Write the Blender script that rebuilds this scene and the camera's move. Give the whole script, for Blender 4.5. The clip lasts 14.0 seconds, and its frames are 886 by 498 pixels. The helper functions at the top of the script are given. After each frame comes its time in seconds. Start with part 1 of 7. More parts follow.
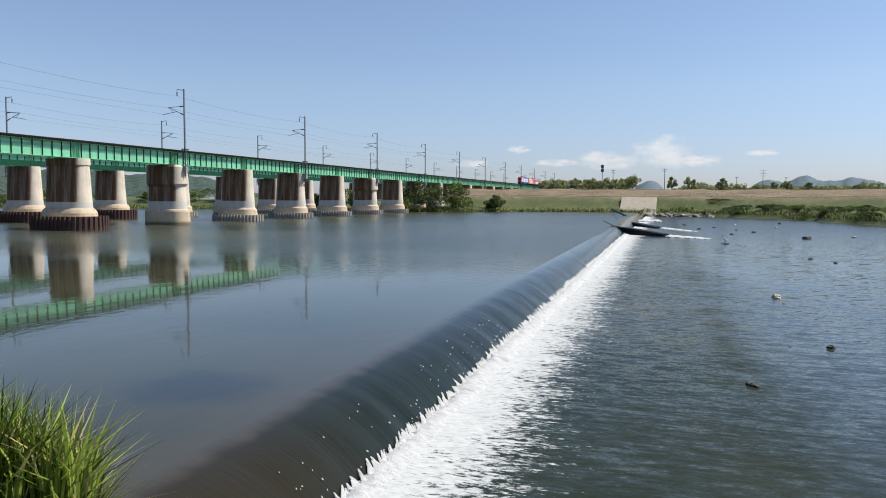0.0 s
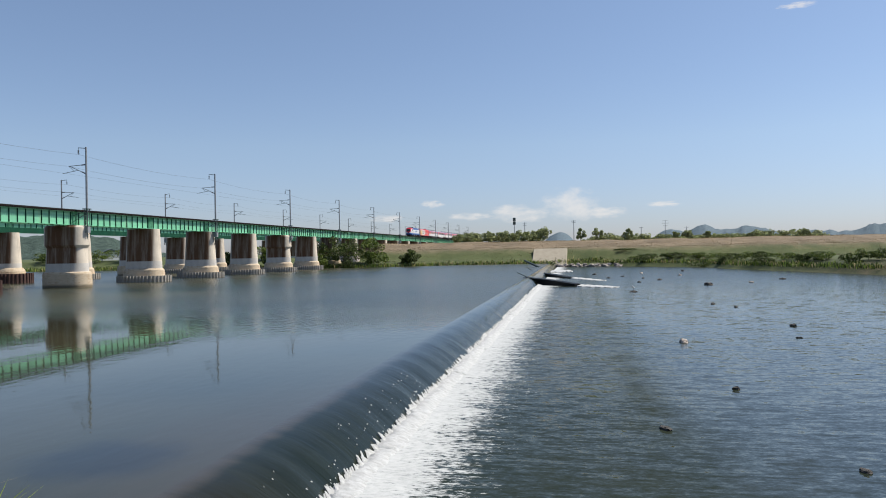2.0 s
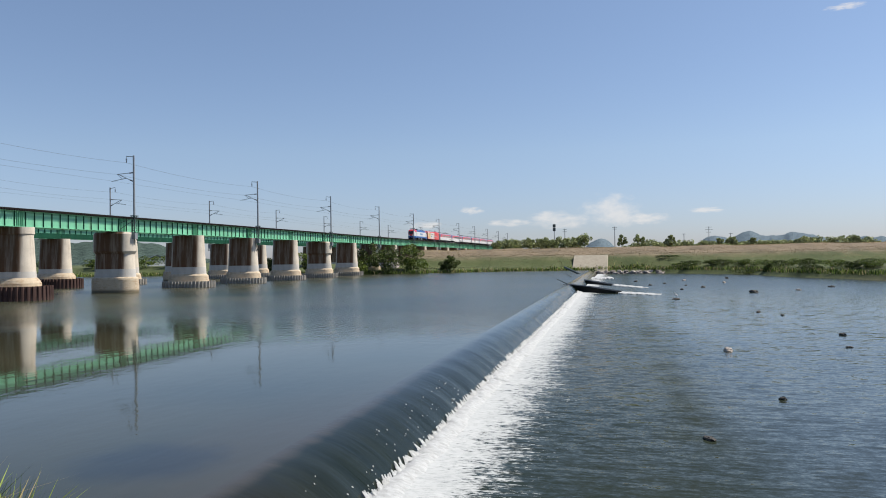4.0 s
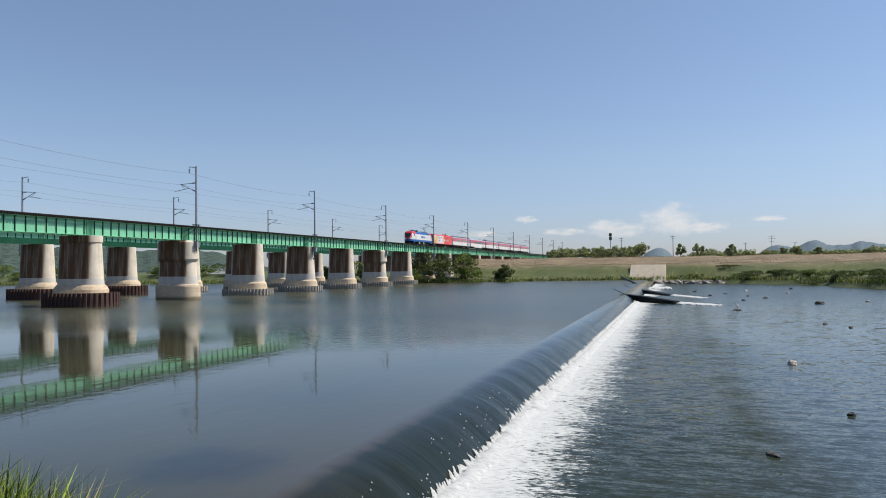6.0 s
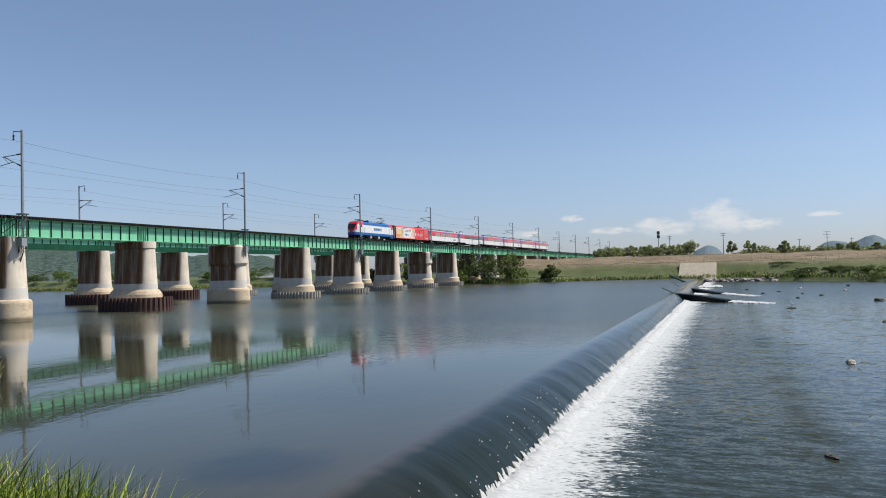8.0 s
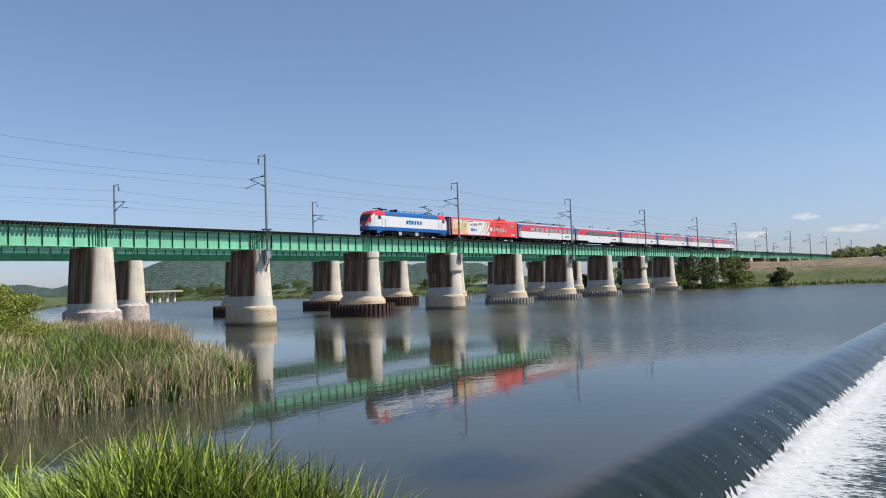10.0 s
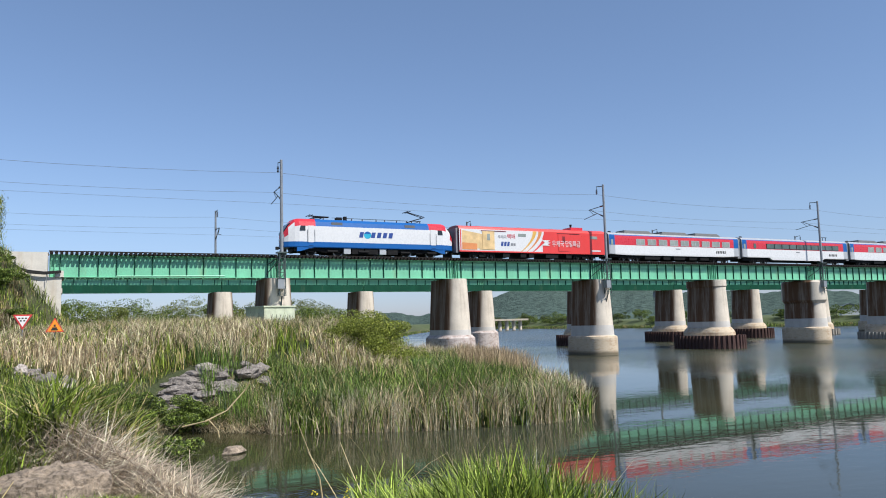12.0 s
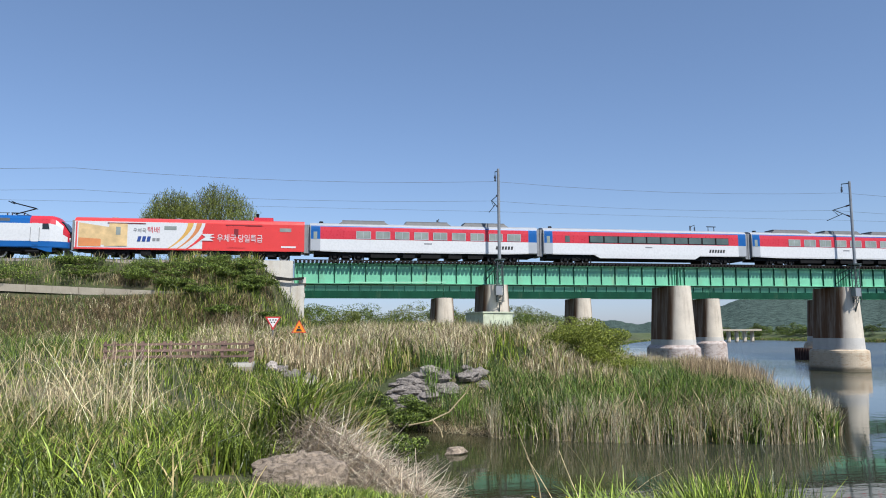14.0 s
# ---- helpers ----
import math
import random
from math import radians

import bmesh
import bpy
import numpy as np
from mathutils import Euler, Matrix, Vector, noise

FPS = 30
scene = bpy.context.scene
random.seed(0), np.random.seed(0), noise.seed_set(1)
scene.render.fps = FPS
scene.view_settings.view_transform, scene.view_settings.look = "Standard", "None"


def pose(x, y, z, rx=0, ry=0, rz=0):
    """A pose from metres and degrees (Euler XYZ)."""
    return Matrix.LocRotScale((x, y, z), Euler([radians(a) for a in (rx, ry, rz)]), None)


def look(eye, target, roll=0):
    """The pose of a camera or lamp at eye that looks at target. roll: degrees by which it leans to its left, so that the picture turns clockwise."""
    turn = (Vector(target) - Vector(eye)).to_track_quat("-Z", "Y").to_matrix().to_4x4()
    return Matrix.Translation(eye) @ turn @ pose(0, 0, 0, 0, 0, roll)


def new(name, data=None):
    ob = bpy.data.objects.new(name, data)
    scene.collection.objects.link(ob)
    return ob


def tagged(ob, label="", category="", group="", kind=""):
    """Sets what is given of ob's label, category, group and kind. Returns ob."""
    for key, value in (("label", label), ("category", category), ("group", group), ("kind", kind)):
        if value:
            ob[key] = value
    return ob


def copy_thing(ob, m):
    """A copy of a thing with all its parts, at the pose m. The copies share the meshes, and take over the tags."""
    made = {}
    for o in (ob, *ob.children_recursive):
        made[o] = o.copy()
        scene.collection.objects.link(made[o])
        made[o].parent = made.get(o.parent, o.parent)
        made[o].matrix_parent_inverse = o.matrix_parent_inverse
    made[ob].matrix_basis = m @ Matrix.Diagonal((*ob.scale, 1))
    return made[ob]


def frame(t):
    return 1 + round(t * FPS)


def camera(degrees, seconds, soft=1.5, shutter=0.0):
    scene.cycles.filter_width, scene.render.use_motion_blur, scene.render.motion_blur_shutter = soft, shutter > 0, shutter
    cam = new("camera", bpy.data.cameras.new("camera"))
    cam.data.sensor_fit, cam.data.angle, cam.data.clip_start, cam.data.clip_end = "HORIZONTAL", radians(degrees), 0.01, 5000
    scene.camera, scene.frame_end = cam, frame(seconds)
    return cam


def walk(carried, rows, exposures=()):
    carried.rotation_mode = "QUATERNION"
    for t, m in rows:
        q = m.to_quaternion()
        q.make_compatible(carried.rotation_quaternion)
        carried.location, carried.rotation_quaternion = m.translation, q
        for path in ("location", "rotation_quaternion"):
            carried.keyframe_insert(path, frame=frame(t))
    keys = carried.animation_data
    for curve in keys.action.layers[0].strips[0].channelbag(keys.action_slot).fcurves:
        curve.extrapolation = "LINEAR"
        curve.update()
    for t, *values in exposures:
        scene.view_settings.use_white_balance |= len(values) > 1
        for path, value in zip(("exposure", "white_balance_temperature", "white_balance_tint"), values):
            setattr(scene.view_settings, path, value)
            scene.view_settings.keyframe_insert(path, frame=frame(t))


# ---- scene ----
# ---------------------------------------------------------------- camera
cam = camera(61.59, 14.0, soft=1.0)
EYE = (0.0, 0.0, 4.4)
TURNS = [
    (0, 86.02, -0.24, -73.42), (0.5, 88.48, 0.33, -78.23), (1, 89.84, 0.69, -79.71), (1.5, 90.12, 0.81, -80.04),
    (2, 90.18, 1.03, -79.94), (2.5, 90.27, 1.19, -79.70), (5, 91.08, 0.61, -74.45), (5.5, 91.29, 0.59, -73.48),
    (6, 91.47, 0.72, -72.73), (6.5, 91.56, 0.93, -72.02), (7, 91.63, 1.16, -71.21), (7.2, 91.64, 1.21, -70.86),
    (9.3, 91.87, 2.06, -61.60), (9.5, 92.00, 2.15, -59.42), (10, 92.58, 2.11, -53.00), (10.5, 93.41, 1.91, -45.58),
    (11, 94.20, 1.52, -38.20), (11.5, 95.02, 1.41, -31.78), (12, 95.68, 1.55, -27.22), (12.5, 96.17, 1.59, -24.15),
    (13, 96.42, 1.45, -20.83), (13.5, 96.54, 1.02, -16.47), (14, 96.47, 0.35, -10.67)]
walk(cam, [(t, pose(*EYE, rx, ry, rz)) for t, rx, ry, rz in TURNS],
     exposures=[(0, 0.30, 6800, 10), (1.0, 0.19, 6880, 10), (7.2, 0.18, 6800, 10), (10, 0.22, 6600, 10), (11, 0.31, 6450, 10), (12.5, 0.25, 6350, 10), (14, 0.22, 6260, 10)])

# ---------------------------------------------------------------- sky, sun
SUN_ELEVATION, SUN_ROTATION = 52.0, 156.0      # degrees; rotation clockwise from +y
world = bpy.data.worlds.new("sky")
scene.world = world
world.use_nodes = True
wn = world.node_tree
wn.nodes.clear()
sky = wn.nodes.new("ShaderNodeTexSky")
sky.sky_type = "NISHITA"
sky.sun_disc = False
sky.sun_elevation, sky.sun_rotation = radians(SUN_ELEVATION), radians(SUN_ROTATION)
sky.air_density, sky.dust_density, sky.ozone_density = 1.0, 0.35, 3.0
back = wn.nodes.new("ShaderNodeBackground")
back.inputs["Strength"].default_value = 0.1115
wout = wn.nodes.new("ShaderNodeOutputWorld")
# pale blue haze towards the horizon
wtc = wn.nodes.new("ShaderNodeTexCoord")
wsep = wn.nodes.new("ShaderNodeSeparateXYZ")
wn.links.new(wtc.outputs["Generated"], wsep.inputs[0])
haze = wn.nodes.new("ShaderNodeValToRGB")
haze.color_ramp.elements[0].position, haze.color_ramp.elements[0].color = 0.0, (0.575, 0.635, 0.925, 1)
haze.color_ramp.elements[1].position, haze.color_ramp.elements[1].color = 0.42, (1.07, 1.03, 1.04, 1)
middle = haze.color_ramp.elements.new(0.14)
middle.color = (0.885, 0.875, 0.965, 1)
wn.links.new(wsep.outputs["Z"], haze.inputs["Fac"])
tint = wn.nodes.new("ShaderNodeMix")
tint.data_type, tint.blend_type = "RGBA", "MULTIPLY"
tint.inputs[0].default_value = 1.0
wn.links.new(sky.outputs[0], tint.inputs[6])
wn.links.new(haze.outputs["Color"], tint.inputs[7])
wn.links.new(tint.outputs[2], back.inputs["Color"])
wn.links.new(back.outputs[0], wout.inputs["Surface"])

sun_data = bpy.data.lights.new("sun", "SUN")
sun_data.energy, sun_data.angle, sun_data.color = 5.0, radians(0.55), (1.0, 0.95, 0.87)
sun = new("sun", sun_data)
ce, se = math.cos(radians(SUN_ELEVATION)), math.sin(radians(SUN_ELEVATION))
to_sun = Vector((math.sin(radians(SUN_ROTATION)) * ce, math.cos(radians(SUN_ROTATION)) * ce, se))
sun.matrix_world = look(Vector((0, 0, 60)) + to_sun * 50, (0, 0, 60))


# ---------------------------------------------------------------- materials
def shader(name):
    m = bpy.data.materials.new(name)
    m.use_nodes = True
    nt = m.node_tree
    return m, nt, nt.nodes["Principled BSDF"]


def node(nt, kind, **settings):
    n = nt.nodes.new(kind)
    for key, value in settings.items():
        n.inputs[key].default_value = value
    return n


def coords(nt, scale=(1, 1, 1), source="Object"):
    tc = nt.nodes.new("ShaderNodeTexCoord")
    mp = node(nt, "ShaderNodeMapping", Scale=scale)
    nt.links.new(tc.outputs[source], mp.inputs["Vector"])
    return mp.outputs["Vector"]


def noise_of(nt, scale, stretch=(1, 1, 1), detail=4.0, rough=0.55):
    n = node(nt, "ShaderNodeTexNoise", Scale=scale, Detail=detail, Roughness=rough)
    nt.links.new(coords(nt, stretch), n.inputs["Vector"])
    return n.outputs["Fac"]


def ramp(nt, fac, stops):
    r = nt.nodes.new("ShaderNodeValToRGB")
    els = r.color_ramp.elements
    while len(els) < len(stops):
        els.new(0.5)
    for e, (p, c) in zip(els, stops):
        e.position, e.color = p, (*c, 1) if len(c) == 3 else c
    nt.links.new(fac, r.inputs["Fac"])
    return r.outputs["Color"]


def mix(nt, a, b, fac, mode="MIX"):
    m = nt.nodes.new("ShaderNodeMix")
    m.data_type, m.blend_type = "RGBA", mode
    for slot, v in ((0, fac), (6, a), (7, b)):
        if isinstance(v, (int, float)):
            m.inputs[slot].default_value = v
        elif isinstance(v, tuple):
            m.inputs[slot].default_value = (*v, 1)
        else:
            nt.links.new(v, m.inputs[slot])
    return m.outputs[2]


def bump(nt, bsdf, height, strength, distance):
    b = node(nt, "ShaderNodeBump", Strength=strength, Distance=distance)
    nt.links.new(height, b.inputs["Height"])
    nt.links.new(b.outputs["Normal"], bsdf.inputs["Normal"])


def grey(v):
    return (v, v, v)


def surface(name, colour, rough=0.6, metal=0.0, spec=0.5, vary=0.15, scale=2.0, grain=30.0, relief=0.0, stain=None, stain_amount=0.0, stretch=(1, 1, 1)):
    """A plain painted or solid surface: two scales of variation, optional stains and fine relief."""
    m, nt, b = shader(name)
    colour = tuple(c * 0.9 for c in colour)
    lo = tuple(c * (1 - vary) for c in colour)
    hi = tuple(min(1, c * (1 + vary)) for c in colour)
    c = ramp(nt, noise_of(nt, scale, stretch), [(0.3, lo), (0.7, hi)])
    g = noise_of(nt, grain)
    c = mix(nt, c, ramp(nt, g, [(0.3, grey(1 - vary * 0.8)), (0.7, grey(1.0))]), 1.0, "MULTIPLY")
    if stain:
        mask = ramp(nt, noise_of(nt, scale * 1.3, stretch, 6.0, 0.65), [(0.62 - stain_amount * 0.3, grey(0)), (0.80 - stain_amount * 0.2, grey(1))])
        c = mix(nt, c, stain, mask)
    nt.links.new(c, b.inputs["Base Color"])
    nt.links.new(ramp(nt, g, [(0.2, grey(max(0.03, rough - 0.08))), (0.8, grey(min(1, rough + 0.08)))]), b.inputs["Roughness"])
    b.inputs["Metallic"].default_value = metal
    b.inputs["Specular IOR Level"].default_value = spec
    if relief:
        bump(nt, b, g, 0.6, relief)
    return m


def foliage(name, dark, light, dry=None, dry_share=0.0, gloss=0.5, patch=None, patch_scale=0.15):
    """Leaves and blades: colour by piece, with some of them dry, and larger patches."""
    m, nt, b = shader(name)
    dark, light, dry = [c and tuple(v * k * f for v, f in zip(c, (1.0, 0.98, 0.74))) for c, k in ((dark, 0.55), (light, 0.92), (dry, 0.92))]
    geo = nt.nodes.new("ShaderNodeNewGeometry")
    rnd = geo.outputs["Random Per Island"]
    c = ramp(nt, rnd, [(0.0, dark), (0.5, tuple(a * 0.70 + b * 0.30 for a, b in zip(dark, light))), (0.85, light), (1.0, tuple(min(1, v * 1.4) for v in light))])
    big = noise_of(nt, patch_scale, detail=3.0)
    c = mix(nt, c, ramp(nt, big, [(0.3, grey(0.72)), (0.7, grey(1.2))]), 1.0, "MULTIPLY")
    if dry:
        wn_ = nt.nodes.new("ShaderNodeTexWhiteNoise")
        wn_.noise_dimensions = "1D"
        nt.links.new(rnd, wn_.inputs["W"])
        add = nt.nodes.new("ShaderNodeMath")
        add.operation = "MULTIPLY_ADD"
        nt.links.new(noise_of(nt, patch_scale * 2.3, detail=2.0), add.inputs[0])
        add.inputs[1].default_value = 0.9
        nt.links.new(wn_.outputs["Value"], add.inputs[2])
        mask = ramp(nt, maths(nt, "SUBTRACT", add.outputs[0], 0.45), [(max(0.0, dry_share - 0.01), grey(1)), (dry_share + 0.01, grey(0))])
        c = mix(nt, c, dry, mask)
    nt.links.new(c, b.inputs["Base Color"])
    b.inputs["Roughness"].default_value = gloss
    b.inputs["Specular IOR Level"].default_value = 0.45
    tr = nt.nodes.new("ShaderNodeBsdfTranslucent")
    nt.links.new(c, tr.inputs["Color"])
    ms = nt.nodes.new("ShaderNodeMixShader")
    ms.inputs[0].default_value = 0.22
    nt.links.new(b.outputs[0], ms.inputs[1])
    nt.links.new(tr.outputs[0], ms.inputs[2])
    nt.links.new(ms.outputs[0], nt.nodes["Material Output"].inputs["Surface"])
    return m


def axis(nt, which):
    tc = nt.nodes.new("ShaderNodeTexCoord")
    s = nt.nodes.new("ShaderNodeSeparateXYZ")
    nt.links.new(tc.outputs["Object"], s.inputs[0])
    return s.outputs[which]


def maths(nt, op, a, b=None, c=None):
    n = nt.nodes.new("ShaderNodeMath")
    n.operation = op
    for i, v in enumerate((a, b, c)):
        if v is None:
            continue
        if isinstance(v, (int, float)):
            n.inputs[i].default_value = v
        else:
            nt.links.new(v, n.inputs[i])
    return n.outputs[0]


def span(nt, v, lo, hi):
    r = nt.nodes.new("ShaderNodeMapRange")
    r.interpolation_type = "SMOOTHSTEP"
    r.inputs["From Min"].default_value, r.inputs["From Max"].default_value = lo, hi
    nt.links.new(v, r.inputs["Value"])
    return r.outputs[0]


def river_water():
    """Murky slow water above the weir: calm near the crest, wind ripples farther out."""
    m, nt, b = shader("river_water")
    c = ramp(nt, noise_of(nt, 0.03, detail=3.0), [(0.35, (0.022, 0.030, 0.022)), (0.65, (0.064, 0.063, 0.038))])
    c = mix(nt, c, (0.036, 0.037, 0.018), span(nt, maths(nt, "ADD", axis(nt, 0), maths(nt, "MULTIPLY", noise_of(nt, 0.2, detail=3.0), 6.0)), 20.0, 9.0))
    # silt by the crest, and a hollow in the bed that shows darker
    silt = maths(nt, "MULTIPLY", span(nt, maths(nt, "MULTIPLY_ADD", noise_of(nt, 0.35, (0.4, 1, 1), 3.0), 5.0, axis(nt, 1)), 14.0, 9.5), span(nt, axis(nt, 0), 34.0, 14.0))
    c = mix(nt, c, (0.085, 0.066, 0.046), maths(nt, "MULTIPLY", silt, 0.38))
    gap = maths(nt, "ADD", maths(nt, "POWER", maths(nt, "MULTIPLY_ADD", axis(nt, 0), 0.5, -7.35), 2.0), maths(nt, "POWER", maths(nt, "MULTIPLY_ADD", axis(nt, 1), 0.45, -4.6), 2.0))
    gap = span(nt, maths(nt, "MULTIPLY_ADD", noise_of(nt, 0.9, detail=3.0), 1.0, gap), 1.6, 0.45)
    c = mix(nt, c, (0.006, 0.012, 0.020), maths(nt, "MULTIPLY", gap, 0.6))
    nt.links.new(c, b.inputs["Base Color"])
    b.inputs["IOR"].default_value = 1.33
    wobble = maths(nt, "MULTIPLY_ADD", noise_of(nt, 0.05, (0.5, 1, 1), 3.0), 22.0, maths(nt, "MULTIPLY_ADD", axis(nt, 1), -0.25, axis(nt, 0)))
    windy = span(nt, wobble, 40.0, 68.0)
    nt.links.new(maths(nt, "MULTIPLY_ADD", windy, 0.20, 0.035), b.inputs["Roughness"])
    ripple = noise_of(nt, 2.4, (0.5, 1.0, 1), 3.0)
    swell = noise_of(nt, 0.55, (0.45, 1.0, 1), 2.0)
    h = maths(nt, "ADD", maths(nt, "MULTIPLY", ripple, maths(nt, "MULTIPLY_ADD", windy, 0.105, 0.0035)), maths(nt, "MULTIPLY", swell, 0.006))
    bump(nt, b, h, 1.0, 1.0)
    return m


def wave_normal(nt, bsdf, layers):
    """Ripples as tilted normals; layers: (scale, stretch, slope), slope a number or a socket."""
    total = None
    for scale, stretch, slope in layers:
        n = node(nt, "ShaderNodeTexNoise", Scale=scale, Detail=3.0, Roughness=0.6)
        nt.links.new(coords(nt, stretch), n.inputs["Vector"])
        sub = nt.nodes.new("ShaderNodeVectorMath")
        sub.operation = "SUBTRACT"
        nt.links.new(n.outputs["Color"], sub.inputs[0])
        sub.inputs[1].default_value = (0.5, 0.5, 0.5)
        mul = nt.nodes.new("ShaderNodeVectorMath")
        mul.operation = "SCALE"
        nt.links.new(sub.outputs[0], mul.inputs[0])
        if isinstance(slope, (int, float)):
            mul.inputs["Scale"].default_value = slope
        else:
            nt.links.new(slope, mul.inputs["Scale"])
        flat = nt.nodes.new("ShaderNodeVectorMath")
        flat.operation = "MULTIPLY"
        nt.links.new(mul.outputs[0], flat.inputs[0])
        flat.inputs[1].default_value = (1, 1, 0)
        if total is None:
            total = flat.outputs[0]
        else:
            add = nt.nodes.new("ShaderNodeVectorMath")
            nt.links.new(total, add.inputs[0])
            nt.links.new(flat.outputs[0], add.inputs[1])
            total = add.outputs[0]
    up = nt.nodes.new("ShaderNodeVectorMath")
    nt.links.new(total, up.inputs[0])
    up.inputs[1].default_value = (0, 0, 1)
    unit = nt.nodes.new("ShaderNodeVectorMath")
    unit.operation = "NORMALIZE"
    nt.links.new(up.outputs[0], unit.inputs[0])
    nt.links.new(unit.outputs[0], bsdf.inputs["Normal"])


def tail_water():
    """Shallow fast water below the weir: ripples, and foam that thins out downstream of the toe."""
    m, nt, b = shader("tail_water")
    y = axis(nt, 1)
    deep = ramp(nt, noise_of(nt, 0.12, (0.35, 1, 1), 4.0), [(0.35, (0.017, 0.025, 0.017)), (0.65, (0.031, 0.038, 0.027))])
    streak = noise_of(nt, 2.4, (1.7, 0.42, 1), 5.0, 0.7)
    fine = noise_of(nt, 8.0, (1.3, 0.50, 1), 5.0, 0.75)
    patch = noise_of(nt, 0.5, (1.0, 0.6, 1), 2.0)
    near = span(nt, y, 0.3, 5.6)
    level = maths(nt, "ADD", maths(nt, "MULTIPLY", streak, 1.1), maths(nt, "MULTIPLY", fine, 1.5))
    level = maths(nt, "MULTIPLY_ADD", patch, 0.3, level)
    foam = span(nt, maths(nt, "MULTIPLY_ADD", near, 0.80, level), 1.80, 2.04)
    white = mix(nt, (0.27, 0.30, 0.30), (0.51, 0.53, 0.53), span(nt, maths(nt, "MULTIPLY_ADD", near, 0.3, fine), 0.45, 0.85))
    nt.links.new(mix(nt, deep, white, foam), b.inputs["Base Color"])
    nt.links.new(maths(nt, "MULTIPLY_ADD", foam, 0.6, maths(nt, "MULTIPLY_ADD", span(nt, axis(nt, 0), 50.0, 150.0), 0.20, 0.045)), b.inputs["Roughness"])
    churned = span(nt, maths(nt, "MULTIPLY_ADD", patch, -4.0, y), -9.0, -3.4)
    # a seam of slack water runs along the weir
    seam = span(nt, maths(nt, "ABSOLUTE", maths(nt, "ADD", maths(nt, "MULTIPLY_ADD", patch, 2.4, y), 1.6)), 2.0, 0.0)
    nt.links.new(maths(nt, "MAXIMUM", maths(nt, "MULTIPLY_ADD", seam, -0.10, maths(nt, "MULTIPLY_ADD", churned, -0.40, 0.5)), 0.02), b.inputs["Specular IOR Level"])
    b.inputs["IOR"].default_value = 1.33
    calm = span(nt, maths(nt, "MULTIPLY_ADD", noise_of(nt, 0.08, (0.4, 1, 1), 2.0), -6.0, y), -2.0, -8.0)
    gust = noise_of(nt, 0.07, (0.45, 1.2, 1), 3.0)
    away = maths(nt, "MULTIPLY_ADD", span(nt, axis(nt, 0), 110.0, 20.0), 0.55, 0.45)
    slope = maths(nt, "MULTIPLY", maths(nt, "MULTIPLY", away, maths(nt, "MULTIPLY_ADD", calm, -0.20, 0.52)), maths(nt, "MULTIPLY_ADD", gust, 1.4, 0.35))
    wave_normal(nt, b, [(5.0, (1.5, 0.5, 1), slope), (1.6, (1.7, 0.40, 1), maths(nt, "MULTIPLY", slope, 0.8)), (14.0, (1.2, 0.7, 1), maths(nt, "MULTIPLY", slope, 0.6))])
    return m


def weir_sheet():
    """The smooth sheet of water that bends over the crest."""
    m, nt, b = shader("weir_sheet")
    x = axis(nt, 0)
    c = ramp(nt, noise_of(nt, 1.2, (1.6, 0.25, 0.25), 4.0), [(0.3, (0.007, 0.012, 0.008)), (0.7, (0.015, 0.021, 0.014))])
    c = mix(nt, (0.026, 0.021, 0.012), c, span(nt, x, 8.0, 17.0))
    lip = mix(nt, (0.050, 0.045, 0.034), (0.036, 0.040, 0.036), span(nt, x, 14.0, 34.0))
    c = mix(nt, c, lip, span(nt, maths(nt, "MULTIPLY_ADD", noise_of(nt, 1.5, (1, 0.3, 0.3), 3.0), 0.10, axis(nt, 2)), -0.02, 0.06))
    nt.links.new(c, b.inputs["Base Color"])
    b.inputs["Roughness"].default_value = 0.06
    b.inputs["IOR"].default_value = 1.33
    low = span(nt, axis(nt, 2), 0.0, -0.40)
    nt.links.new(maths(nt, "MULTIPLY_ADD", low, -0.24, 0.5), b.inputs["Specular IOR Level"])
    strand = maths(nt, "MULTIPLY_ADD", noise_of(nt, 5.0, (1.5, 0.11, 0.11), 3.0, 0.7), 0.6, noise_of(nt, 1.1, (1.3, 0.25, 0.25), 3.0))
    h = maths(nt, "MULTIPLY", strand, maths(nt, "MULTIPLY_ADD", low, 0.016, 0.006))
    bump(nt, b, h, 1.0, 1.0)
    return m


HALF_DARK = 2.5                         # how far the darkened pier sides reach: rust runs plus painted-in shade


